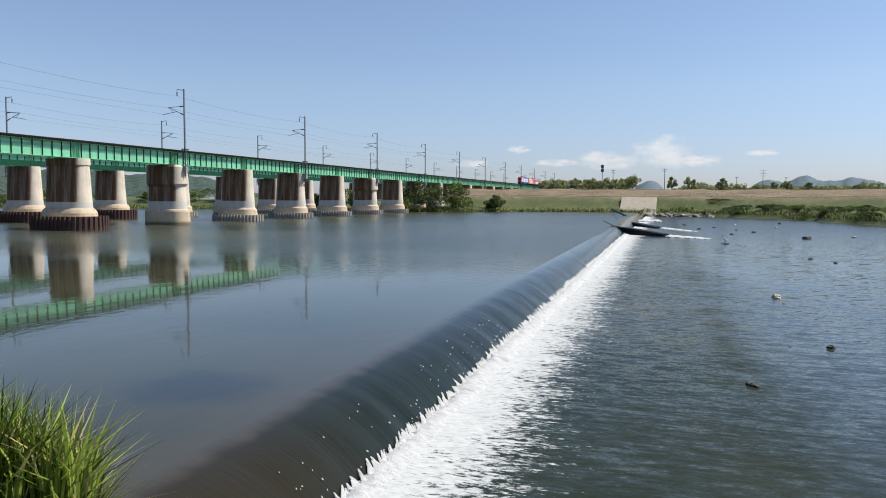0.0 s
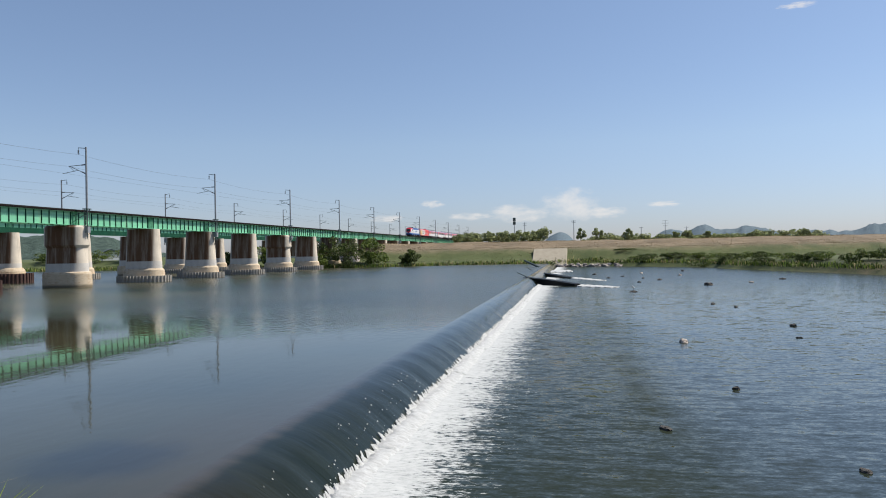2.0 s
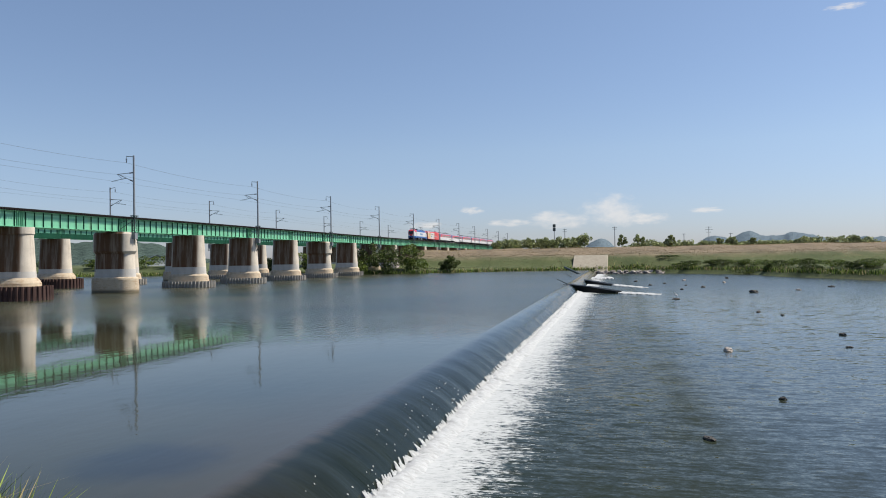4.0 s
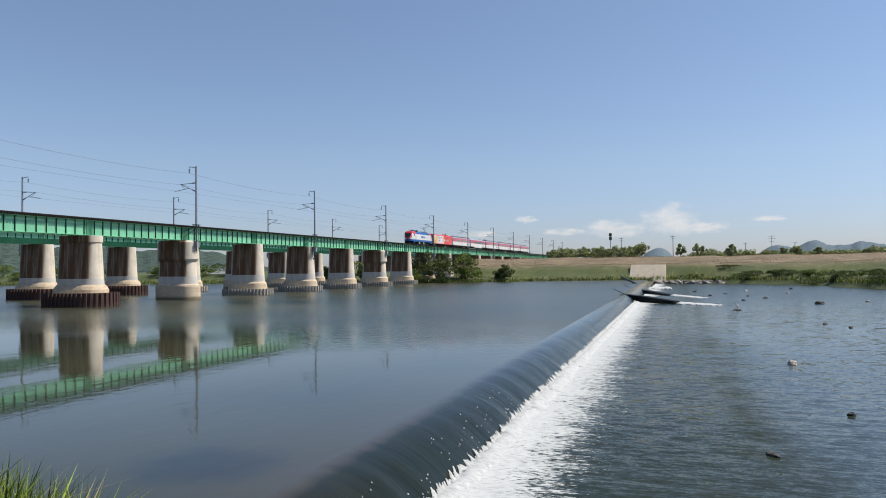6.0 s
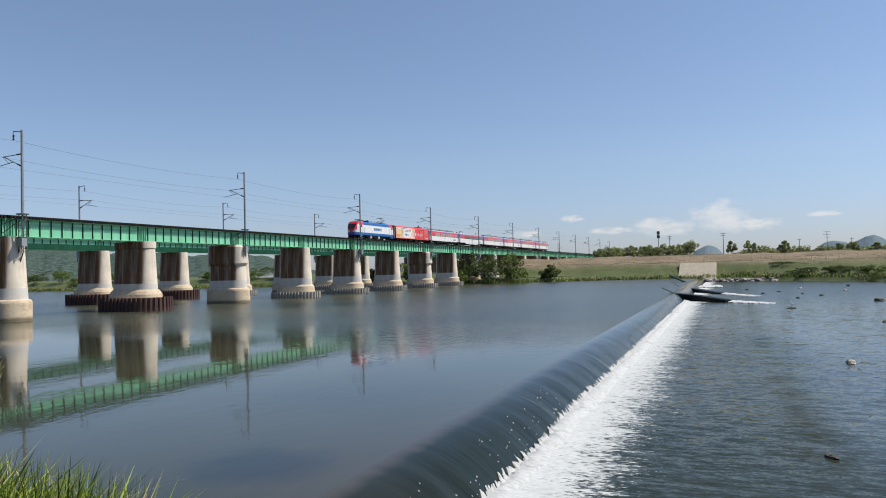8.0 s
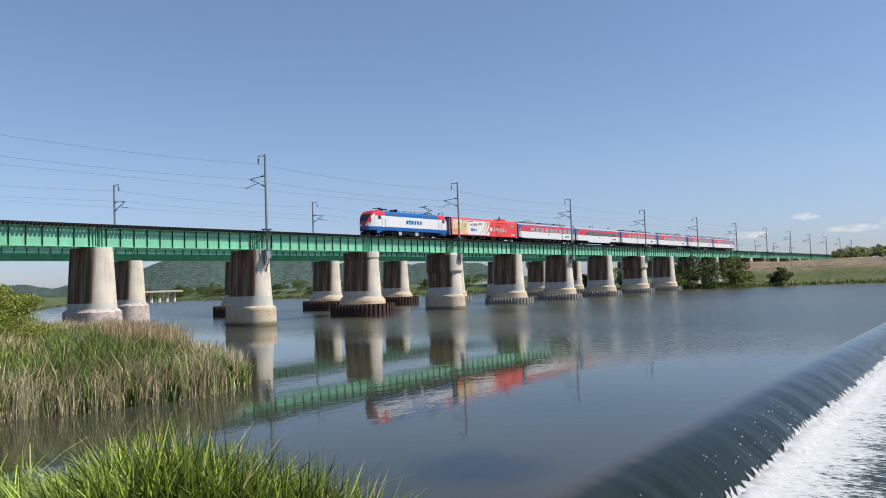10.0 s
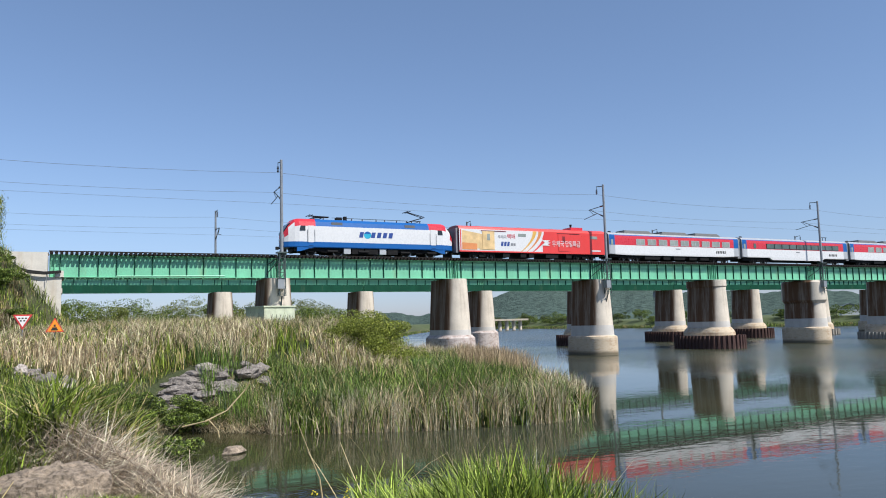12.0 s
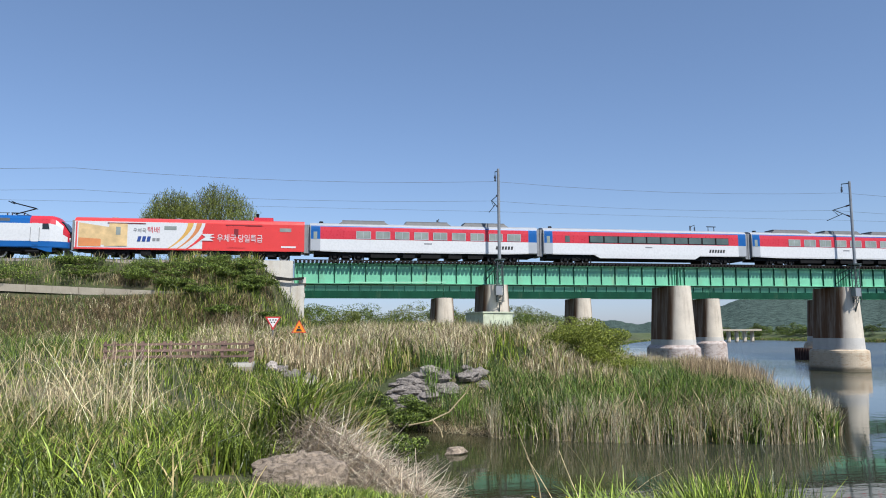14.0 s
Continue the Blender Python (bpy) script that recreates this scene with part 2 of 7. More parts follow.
def concrete(name, colour, streaks, streak_amount=0.5, flat=0.0, down=0.07, tide=0.0):
    """Weathered concrete with rust and water streaks that run down."""
    m, nt, b = shader(name)
    colour, streaks = tuple(c * 0.9 for c in colour), tuple(c * 0.85 for c in streaks)
    c = ramp(nt, noise_of(nt, 0.8, detail=5.0), [(0.3, tuple(v * 0.82 for v in colour)), (0.7, colour)])
    run = noise_of(nt, 1.6, (1, 1, down), 5.0, 0.65)
    top = noise_of(nt, 0.5, (1, 1, 0.5), 3.0)
    mask = ramp(nt, maths(nt, "MULTIPLY_ADD", top, 0.4, maths(nt, "MULTIPLY", run, 0.8)), [(0.66 - 0.16 * streak_amount, grey(0)), (0.78, grey(0.3 + 0.6 * streak_amount))])
    c = mix(nt, c, streaks, mask)
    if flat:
        # darkens the long sides: rust runs, and shade put into the colour
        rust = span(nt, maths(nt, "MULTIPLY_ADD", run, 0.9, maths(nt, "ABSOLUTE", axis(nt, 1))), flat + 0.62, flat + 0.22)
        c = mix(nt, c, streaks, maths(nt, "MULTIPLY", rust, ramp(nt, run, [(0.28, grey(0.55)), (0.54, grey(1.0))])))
    if tide:                            # weed and wet grime up to the flood mark
        mark_ = span(nt, maths(nt, "MULTIPLY_ADD", run, 0.5, axis(nt, 2)), tide + 0.45, tide)
        c = mix(nt, c, (0.10, 0.085, 0.05), maths(nt, "MULTIPLY", mark_, 0.85))
    g = noise_of(nt, 14.0, detail=5.0)
    c = mix(nt, c, ramp(nt, g, [(0.3, grey(0.86)), (0.7, grey(1.0))]), 1.0, "MULTIPLY")
    nt.links.new(c, b.inputs["Base Color"])
    b.inputs["Roughness"].default_value = 0.88
    bump(nt, b, g, 0.5, 0.02)
    return m


def earth():
    """River banks: soil and short grass near, dry meadow on the far levee."""
    m, nt, b = shader("earth")
    patch = noise_of(nt, 0.12, detail=5.0, rough=0.65)
    fine = noise_of(nt, 2.5, detail=6.0, rough=0.7)
    blend = maths(nt, "MULTIPLY_ADD", fine, 0.5, maths(nt, "MULTIPLY", patch, 0.6))
    c = ramp(nt, blend, [(0.42, (0.026, 0.040, 0.012)), (0.55, (0.050, 0.060, 0.020)), (0.66, (0.11, 0.09, 0.05))])
    far = span(nt, axis(nt, 0), 140.0, 190.0)
    high = span(nt, maths(nt, "MULTIPLY_ADD", patch, 3.0, axis(nt, 2)), 4.6, 7.2)
    green = ramp(nt, blend, [(0.45, (0.042, 0.064, 0.016)), (0.62, (0.085, 0.105, 0.034))])
    straw = ramp(nt, blend, [(0.42, (0.12, 0.092, 0.060)), (0.62, (0.22, 0.17, 0.11))])
    c = mix(nt, c, mix(nt, green, straw, high), far)
    nt.links.new(c, b.inputs["Base Color"])
    b.inputs["Roughness"].default_value = 0.95
    bump(nt, b, fine, 0.8, 0.15)
    return m


def rock_mat(name, colour):
    m, nt, b = shader(name)
    n1 = noise_of(nt, 1.8, detail=8.0, rough=0.7)
    n2 = noise_of(nt, 11.0, detail=8.0, rough=0.75)
    c = ramp(nt, n1, [(0.3, tuple(v * 0.5 for v in colour)), (0.5, colour), (0.72, tuple(min(1, v * 1.4) for v in colour))])
    c = mix(nt, c, ramp(nt, n2, [(0.36, grey(0.35)), (0.52, grey(1.0)), (0.70, grey(1.35))]), 1.0, "MULTIPLY")
    c = mix(nt, c, (0.10, 0.095, 0.05), ramp(nt, noise_of(nt, 4.0, detail=6.0, rough=0.7), [(0.60, grey(0)), (0.70, grey(0.6))]))
    nt.links.new(c, b.inputs["Base Color"])
    b.inputs["Roughness"].default_value = 0.9
    bump(nt, b, maths(nt, "MULTIPLY_ADD", n2, 0.35, n1), 1.0, 0.10)
    return m


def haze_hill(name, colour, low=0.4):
    """Far wooded hills, with distance haze mixed into their colour."""
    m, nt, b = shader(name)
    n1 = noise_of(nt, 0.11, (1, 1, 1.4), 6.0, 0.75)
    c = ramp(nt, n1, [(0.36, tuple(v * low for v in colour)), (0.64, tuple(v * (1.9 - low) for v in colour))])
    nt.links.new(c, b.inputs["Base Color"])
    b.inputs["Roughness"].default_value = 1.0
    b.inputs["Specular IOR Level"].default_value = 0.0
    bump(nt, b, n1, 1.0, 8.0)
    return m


def cloud_mat(seed):
    m = bpy.data.materials.new("cloud")
    m.use_nodes = True
    nt = m.node_tree
    nt.nodes.remove(nt.nodes["Principled BSDF"])
    u, v = axis(nt, 0), axis(nt, 1)
    r = maths(nt, "ADD", maths(nt, "POWER", u, 2.0), maths(nt, "POWER", maths(nt, "ADD", v, 0.25), 2.0))
    n = node(nt, "ShaderNodeTexNoise", Scale=2.6, Detail=7.0, Roughness=0.6)
    mp = coords(nt, (1.0, 0.8, 1))
    off = nt.nodes.new("ShaderNodeVectorMath")
    nt.links.new(mp, off.inputs[0])
    off.inputs[1].default_value = (seed * 3.7, seed * 1.9, seed)
    nt.links.new(off.outputs[0], n.inputs["Vector"])
    a = span(nt, maths(nt, "ADD", maths(nt, "MULTIPLY", r, -0.75), n.outputs["Fac"]), 0.12, 0.62)
    a = maths(nt, "MULTIPLY", a, maths(nt, "MULTIPLY", span(nt, r, 1.0, 0.45), 0.66))
    em = node(nt, "ShaderNodeEmission", Color=(0.93, 0.93, 0.95, 1), Strength=0.78)
    tr = nt.nodes.new("ShaderNodeBsdfTransparent")
    ms = nt.nodes.new("ShaderNodeMixShader")
    nt.links.new(a, ms.inputs[0])
    nt.links.new(tr.outputs[0], ms.inputs[1])
    nt.links.new(em.outputs[0], ms.inputs[2])
    nt.links.new(ms.outputs[0], nt.nodes["Material Output"].inputs["Surface"])
    return m


def glass_dark(name, tint):
    m, nt, b = shader(name)
    nt.links.new(ramp(nt, noise_of(nt, 0.7), [(0.3, tuple(v * 0.6 for v in tint)), (0.7, tint)]), b.inputs["Base Color"])
    b.inputs["Roughness"].default_value = 0.06
    b.inputs["IOR"].default_value = 1.5
    return m


M = {}
M["river"], M["tail"], M["sheet"], M["earth"] = river_water(), tail_water(), weir_sheet(), earth()
M["foam"] = surface("foam", (0.53, 0.55, 0.555), 0.8, vary=0.22, scale=5.0, grain=26.0, relief=0.05, stain=(0.42, 0.46, 0.47), stain_amount=0.25, stretch=(2.2, 0.5, 1))
M["pier"] = concrete("pier_concrete", (0.80, 0.72, 0.60), (0.15, 0.072, 0.032), 0.12, HALF_DARK)
M["plinth"] = concrete("plinth_concrete", (0.68, 0.57, 0.42), (0.36, 0.19, 0.085), 0.55, 0.0, 3.5, tide=0.45)
M["white_band"] = concrete("whitewash", (0.68, 0.655, 0.61), (0.48, 0.45, 0.40), 0.3)
M["land_plinth"] = concrete("flaking_whitewash", (0.70, 0.62, 0.58), (0.22, 0.13, 0.085), 0.85, 0.0, 2.0)
M["abutment"] = concrete("abutment_concrete", (0.74, 0.70, 0.62), (0.50, 0.40, 0.27), 0.25)
M["slab"] = concrete("slab_concrete", (0.46, 0.41, 0.32), (0.36, 0.31, 0.24), 0.4)
M["rust_pile"] = surface("rusty_sheet_pile", (0.085, 0.042, 0.035), 0.8, vary=0.35, scale=1.5, stain=(0.32, 0.26, 0.20), stain_amount=0.15, stretch=(1, 1, 0.2))
M["pale_pile"] = surface("pale_sheet_pile", (0.40, 0.38, 0.34), 0.85, vary=0.25, scale=1.5, stain=(0.16, 0.12, 0.09), stain_amount=0.35, stretch=(1, 1, 0.3))
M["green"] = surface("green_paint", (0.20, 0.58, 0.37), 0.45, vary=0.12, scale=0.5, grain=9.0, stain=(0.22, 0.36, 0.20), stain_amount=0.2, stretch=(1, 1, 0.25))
# darker green for stiffeners, bracing and the far girders' lower half
M["green_dark"] = surface("green_paint_dark", (0.010, 0.075, 0.044), 0.6, spec=0.12, vary=0.18, scale=0.6, grain=9.0, stain=(0.05, 0.10, 0.06), stain_amount=0.2, stretch=(1, 1, 0.25))
M["tie"] = surface("creosoted_wood", (0.022, 0.018, 0.016), 0.9, spec=0.2, vary=0.3, scale=3.0)
M["rail"] = surface("rail_steel", (0.16, 0.11, 0.08), 0.5, metal=0.7, vary=0.2)
M["steel"] = surface("galvanised_steel", (0.30, 0.32, 0.34), 0.5, metal=0.4, vary=0.15, scale=1.0)
M["steel_dark"] = surface("painted_dark_steel", (0.075, 0.10, 0.10), 0.55, metal=0.3, vary=0.2)
M["ceramic"] = surface("brown_insulator", (0.07, 0.045, 0.04), 0.25, vary=0.1)
M["wire"] = surface("wire", (0.12, 0.13, 0.14), 0.6, metal=0.3, vary=0.05)
M["t_white"] = surface("white_livery", (0.70, 0.71, 0.72), 0.28, vary=0.015, scale=0.6, grain=5.0)
M["t_red"] = surface("red_livery", (0.62, 0.035, 0.055), 0.3, vary=0.08, scale=0.6, grain=5.0)
M["t_orange_red"] = surface("bright_red_livery", (0.74, 0.055, 0.050), 0.32, vary=0.06, scale=0.6, grain=5.0)
M["t_blue"] = surface("blue_livery", (0.012, 0.115, 0.38), 0.35, spec=0.3, vary=0.07, scale=0.6, grain=5.0)
M["t_navy"] = surface("navy_livery", (0.03, 0.07, 0.28), 0.3, vary=0.07)
M["t_silver"] = surface("silver_roof", (0.48, 0.50, 0.52), 0.35, metal=0.2, vary=0.08, scale=0.8)
M["t_grey"] = surface("grey_gangway", (0.24, 0.25, 0.27), 0.6, vary=0.12)
M["ac_grey"] = surface("dark_grey_roof_unit", (0.12, 0.125, 0.13), 0.6, vary=0.15)
M["t_black"] = surface("underframe_black", (0.012, 0.012, 0.013), 0.7, spec=0.15, vary=0.3, scale=4.0)
M["t_dark_red"] = surface("dark_red_end", (0.22, 0.02, 0.025), 0.4, vary=0.1)
M["t_gold"] = surface("gold_stripe", (0.72, 0.42, 0.10), 0.35, vary=0.08)
M["t_beige"] = surface("beige_print", (0.78, 0.56, 0.28), 0.4, vary=0.2, scale=1.2)
M["t_orange"] = surface("orange_print", (0.72, 0.28, 0.10), 0.4, vary=0.15, scale=1.2)
M["t_teal"] = surface("teal_print", (0.03, 0.42, 0.62), 0.35, vary=0.1)
M["wheel"] = surface("wheel_steel", (0.55, 0.54, 0.52), 0.45, metal=0.3, vary=0.2)
M["wheel_dark"] = surface("wheel_grime", (0.03, 0.027, 0.025), 0.8, spec=0.2, vary=0.3)
# pale base colour imitates the sky reflected in the panes
M["glass"] = glass_dark("coach_glass", (0.30, 0.34, 0.31))
M["band_glass"] = glass_dark("tinted_band_glass", (0.10, 0.14, 0.13))
M["cab_glass"] = glass_dark("cab_glass", (0.025, 0.03, 0.035))
M["lamp"] = surface("headlamp_lens", (0.85, 0.86, 0.85), 0.1, vary=0.03)
M["rock"] = rock_mat("grey_rock", (0.22, 0.195, 0.175))
M["boulder"] = rock_mat("boulder_granite", (0.30, 0.24, 0.18))
M["rock_wet"] = rock_mat("wet_rock", (0.075, 0.07, 0.065))
M["reed_stem"] = foliage("reed_stem", (0.74, 0.60, 0.52), (0.98, 0.86, 0.78), gloss=0.6)
M["straw_grey"] = foliage("weathered_straw", (0.44, 0.36, 0.36), (0.92, 0.80, 0.82), gloss=0.7)
M["plume"] = foliage("reed_plume", (0.40, 0.29, 0.22), (0.66, 0.52, 0.42), gloss=0.8)
M["rock_pale"] = rock_mat("pale_rock", (0.42, 0.37, 0.33))
M["bark"] = rock_mat("bark", (0.13, 0.10, 0.075))
M["kiosk"] = surface("pale_green_paint", (0.60, 0.65, 0.48), 0.7, spec=0.25, vary=0.12, scale=2.0, stain=(0.36, 0.30, 0.22), stain_amount=0.2)
M["sign_red"] = surface("sign_red", (0.62, 0.05, 0.05), 0.4, vary=0.05)
M["sign_white"] = surface("sign_white", (0.80, 0.80, 0.78), 0.4, vary=0.05)
M["sign_orange"] = surface("sign_orange", (0.90, 0.30, 0.02), 0.4, vary=0.05)
M["black"] = surface("black_paint", (0.02, 0.02, 0.02), 0.5, vary=0.1)
M["wood"] = surface("weathered_wood", (0.24, 0.15, 0.12), 0.8, vary=0.3, scale=3.0, stretch=(0.3, 1, 1))
M["wet_concrete"] = surface("wet_dark_concrete", (0.012, 0.013, 0.012), 0.5, spec=0.12, vary=0.3, scale=1.0, relief=0.02)
M["hill_far"] = haze_hill("hazy_distant_hill", (0.15, 0.20, 0.235), 0.75)
# hill green with a smaller share of haze in the colour
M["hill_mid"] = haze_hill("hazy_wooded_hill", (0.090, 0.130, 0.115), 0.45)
M["grass"] = foliage("tall_grass", (0.020, 0.048, 0.006), (0.31, 0.41, 0.075), (0.62, 0.50, 0.30), 0.12, gloss=0.4)
M["grass_lush"] = foliage("lush_grass", (0.06, 0.13, 0.012), (0.36, 0.47, 0.10), (0.45, 0.40, 0.2), 0.05)
M["reed"] = foliage("green_reed", (0.022, 0.058, 0.008), (0.24, 0.34, 0.075), (0.60, 0.49, 0.33), 0.13)
M["reed_green"] = foliage("deep_green_reed", (0.030, 0.075, 0.014), (0.23, 0.36, 0.085), (0.55, 0.46, 0.3), 0.05)
M["leaf_bright"] = foliage("bright_bush_leaves", (0.11, 0.16, 0.022), (0.42, 0.48, 0.10))
M["straw"] = foliage("dry_reed", (0.40, 0.30, 0.24), (0.92, 0.78, 0.66), gloss=0.7)
M["straw_pale"] = foliage("bleached_straw", (0.46, 0.36, 0.26), (0.98, 0.82, 0.66), gloss=0.7)
M["brown_grass"] = foliage("brown_grass", (0.20, 0.15, 0.11), (0.34, 0.26, 0.18), gloss=0.8)
M["leaf"] = foliage("bush_leaves", (0.05, 0.095, 0.015), (0.24, 0.33, 0.075))
M["leaf_dark"] = foliage("tree_leaves", (0.03, 0.06, 0.014), (0.15, 0.21, 0.05))
M["leaf_willow"] = foliage("willow_leaves", (0.12, 0.16, 0.03), (0.27, 0.32, 0.085))
# leaf green brightened and paled: distance haze is put into this colour
M["leaf_hazy"] = foliage("hazy_levee_leaves", (0.24, 0.29, 0.15), (0.50, 0.57, 0.33))
M["levee_green"] = foliage("levee_grass", (0.04, 0.066, 0.016), (0.125, 0.15, 0.045), (0.26, 0.19, 0.12), 0.25, patch_scale=0.08)
M["levee_straw"] = foliage("levee_straw", (0.34, 0.25, 0.17), (0.60, 0.46, 0.33), gloss=0.8)
M["flower"] = surface("yellow_petals", (0.80, 0.68, 0.03), 0.6, vary=0.1)


# ---------------------------------------------------------------- mesh helpers
def box(bm, x0, x1, y0, y1, z0, z1):
    vs = [bm.verts.new((x, y, z)) for x in (x0, x1) for y in (y0, y1) for z in (z0, z1)]
    for f in ((0, 1, 3, 2), (4, 6, 7, 5), (0, 4, 5, 1), (2, 3, 7, 6), (0, 2, 6, 4), (1, 5, 7, 3)):
        bm.faces.new([vs[i] for i in f])
    return vs


def rod(bm, a, b, ra, rb=None, n=8):
    """A tapered round bar from a to b."""
    a, b = Vector(a), Vector(b)
    rb = ra if rb is None else rb
    d = (b - a).normalized()
    u = d.orthogonal().normalized()
    w = d.cross(u)
    rings = []
    for p, r in ((a, ra), (b, rb)):
        rings.append([bm.verts.new(p + (u * math.cos(2 * math.pi * i / n) + w * math.sin(2 * math.pi * i / n)) * r) for i in range(n)])
    for i in range(n):
        bm.faces.new((rings[0][i], rings[0][(i + 1) % n], rings[1][(i + 1) % n], rings[1][i]))
    bm.faces.new(rings[0][::-1])
    bm.faces.new(rings[1])


def loft(bm, rings, caps=True):
    """Skins a list of closed rings of equal length."""
    made = [[bm.verts.new(p) for p in ring] for ring in rings]
    n = len(made[0])
    for a, b in zip(made, made[1:]):
        for i in range(n):
            bm.faces.new((a[i], a[(i + 1) % n], b[(i + 1) % n], b[i]))
    if caps:
        bm.faces.new(made[0][::-1])
        bm.faces.new(made[-1])
    return made


def mesh_of(name, bm, materials, smooth=False):
    bmesh.ops.recalc_face_normals(bm, faces=bm.faces)
    me = bpy.data.meshes.new(name)
    bm.to_mesh(me)
    bm.free()
    for m in materials if isinstance(materials, (list, tuple)) else [materials]:
        me.materials.append(m)
    if smooth:
        me.shade_smooth()
    return me


def part(name, bm, material, parent=None, label="", smooth=False, at=None):
    """Links a bmesh as one mesh object, under a thing or a part."""
    ob = new(name, mesh_of(name, bm, material, smooth))
    if parent:
        ob.parent = parent
    if at is not None:
        ob.matrix_basis = at
    if label:
        ob["label"] = label
    return ob


def share(name, mesh, parent, m):
    ob = new(name, mesh)
    ob.parent = parent
    ob.matrix_basis = m
    return ob


def empty(name, m, label, category, group="", kind=""):
    ob = new(name)
    ob.matrix_basis = m
    return tagged(ob, label, category, group, kind)


def raw_mesh(name, verts, quads=None, tris=None, material=None, smooth=False):
    """A mesh straight from arrays."""
    me = bpy.data.meshes.new(name)
    nq = 0 if quads is None else len(quads)
    nt_ = 0 if tris is None else len(tris)
    me.vertices.add(len(verts))
    me.vertices.foreach_set("co", np.ascontiguousarray(verts, dtype=np.float32).ravel())
    loops = np.concatenate([np.asarray(a, dtype=np.int32).ravel() for a in (quads, tris) if a is not None])
    me.loops.add(len(loops))
    me.loops.foreach_set("vertex_index", loops)
    me.polygons.add(nq + nt_)
    starts = np.concatenate([np.arange(nq) * 4, nq * 4 + np.arange(nt_) * 3]).astype(np.int32)
    me.polygons.foreach_set("loop_start", starts)
    me.update(calc_edges=True)
    me.validate()
    if material:
        me.materials.append(material)
    if smooth:
        me.shade_smooth()
    return me


def step(v, lo, hi):
    t = np.clip((np.asarray(v, float) - lo) / (hi - lo), 0, 1)
    return t * t * (3 - 2 * t)


def value_noise(x, y, scale, seed=0):
    """Smooth noise in -1..1 on arrays."""
    rng = np.random.RandomState(seed)
    table = rng.uniform(-1, 1, (64, 64))
    u, v = np.asarray(x) / scale, np.asarray(y) / scale
    i, j = np.floor(u).astype(int), np.floor(v).astype(int)
    a, b = u - i, v - j
    a, b = a * a * (3 - 2 * a), b * b * (3 - 2 * b)
    g = lambda p, q: table[p % 64, q % 64]
    return (g(i, j) * (1 - a) + g(i + 1, j) * a) * (1 - b) + (g(i, j + 1) * (1 - a) + g(i + 1, j + 1) * a) * b


# ---------------------------------------------------------------- ground
RIVER = np.array([
    (6.6, -400), (6.4, 3), (5.6, 6.5), (4.3, 9), (3.3, 13), (2.7, 19), (2.7, 26), (3.3, 32), (4.6, 35), (6.6, 32.8), (8.7, 31),
    (10.7, 29.8), (14.7, 27.9), (19, 27), (22.2, 28.5), (23.5, 31.5), (28, 42), (35, 56), (42, 66), (44, 72), (44, 80),
    (52, 120), (95, 220), (140, 300), (205, 400), (236, 385), (226, 320), (216, 250), (221, 165), (224, 130), (212, 85),
    (211, 64), (221, 49), (231, 34), (232, 18), (236, 6), (238, -8), (228, -20), (211, -36), (188, -39), (170, -46),
    (142, -54), (120, -75), (112, -120), (112, -400)], float)


def shore_distance(x, y):
    """Distance to the shoreline, positive on land."""
    x, y = np.asarray(x, float).ravel(), np.asarray(y, float).ravel()
    best = np.full(x.shape, 1e9)
    inside = np.zeros(x.shape, bool)
    for (ax, ay), (bx, by) in zip(RIVER, np.roll(RIVER, -1, axis=0)):
        dx, dy = bx - ax, by - ay
        t = np.clip(((x - ax) * dx + (y - ay) * dy) / (dx * dx + dy * dy), 0, 1)
        best = np.minimum(best, np.hypot(x - ax - t * dx, y - ay - t * dy))
        cross = ((ay > y) != (by > y))
        with np.errstate(divide="ignore", invalid="ignore"):
            xi = ax + (y - ay) / (by - ay if by != ay else 1e-9) * dx
        inside ^= cross & (x < xi)
    return np.where(inside, -best, best)


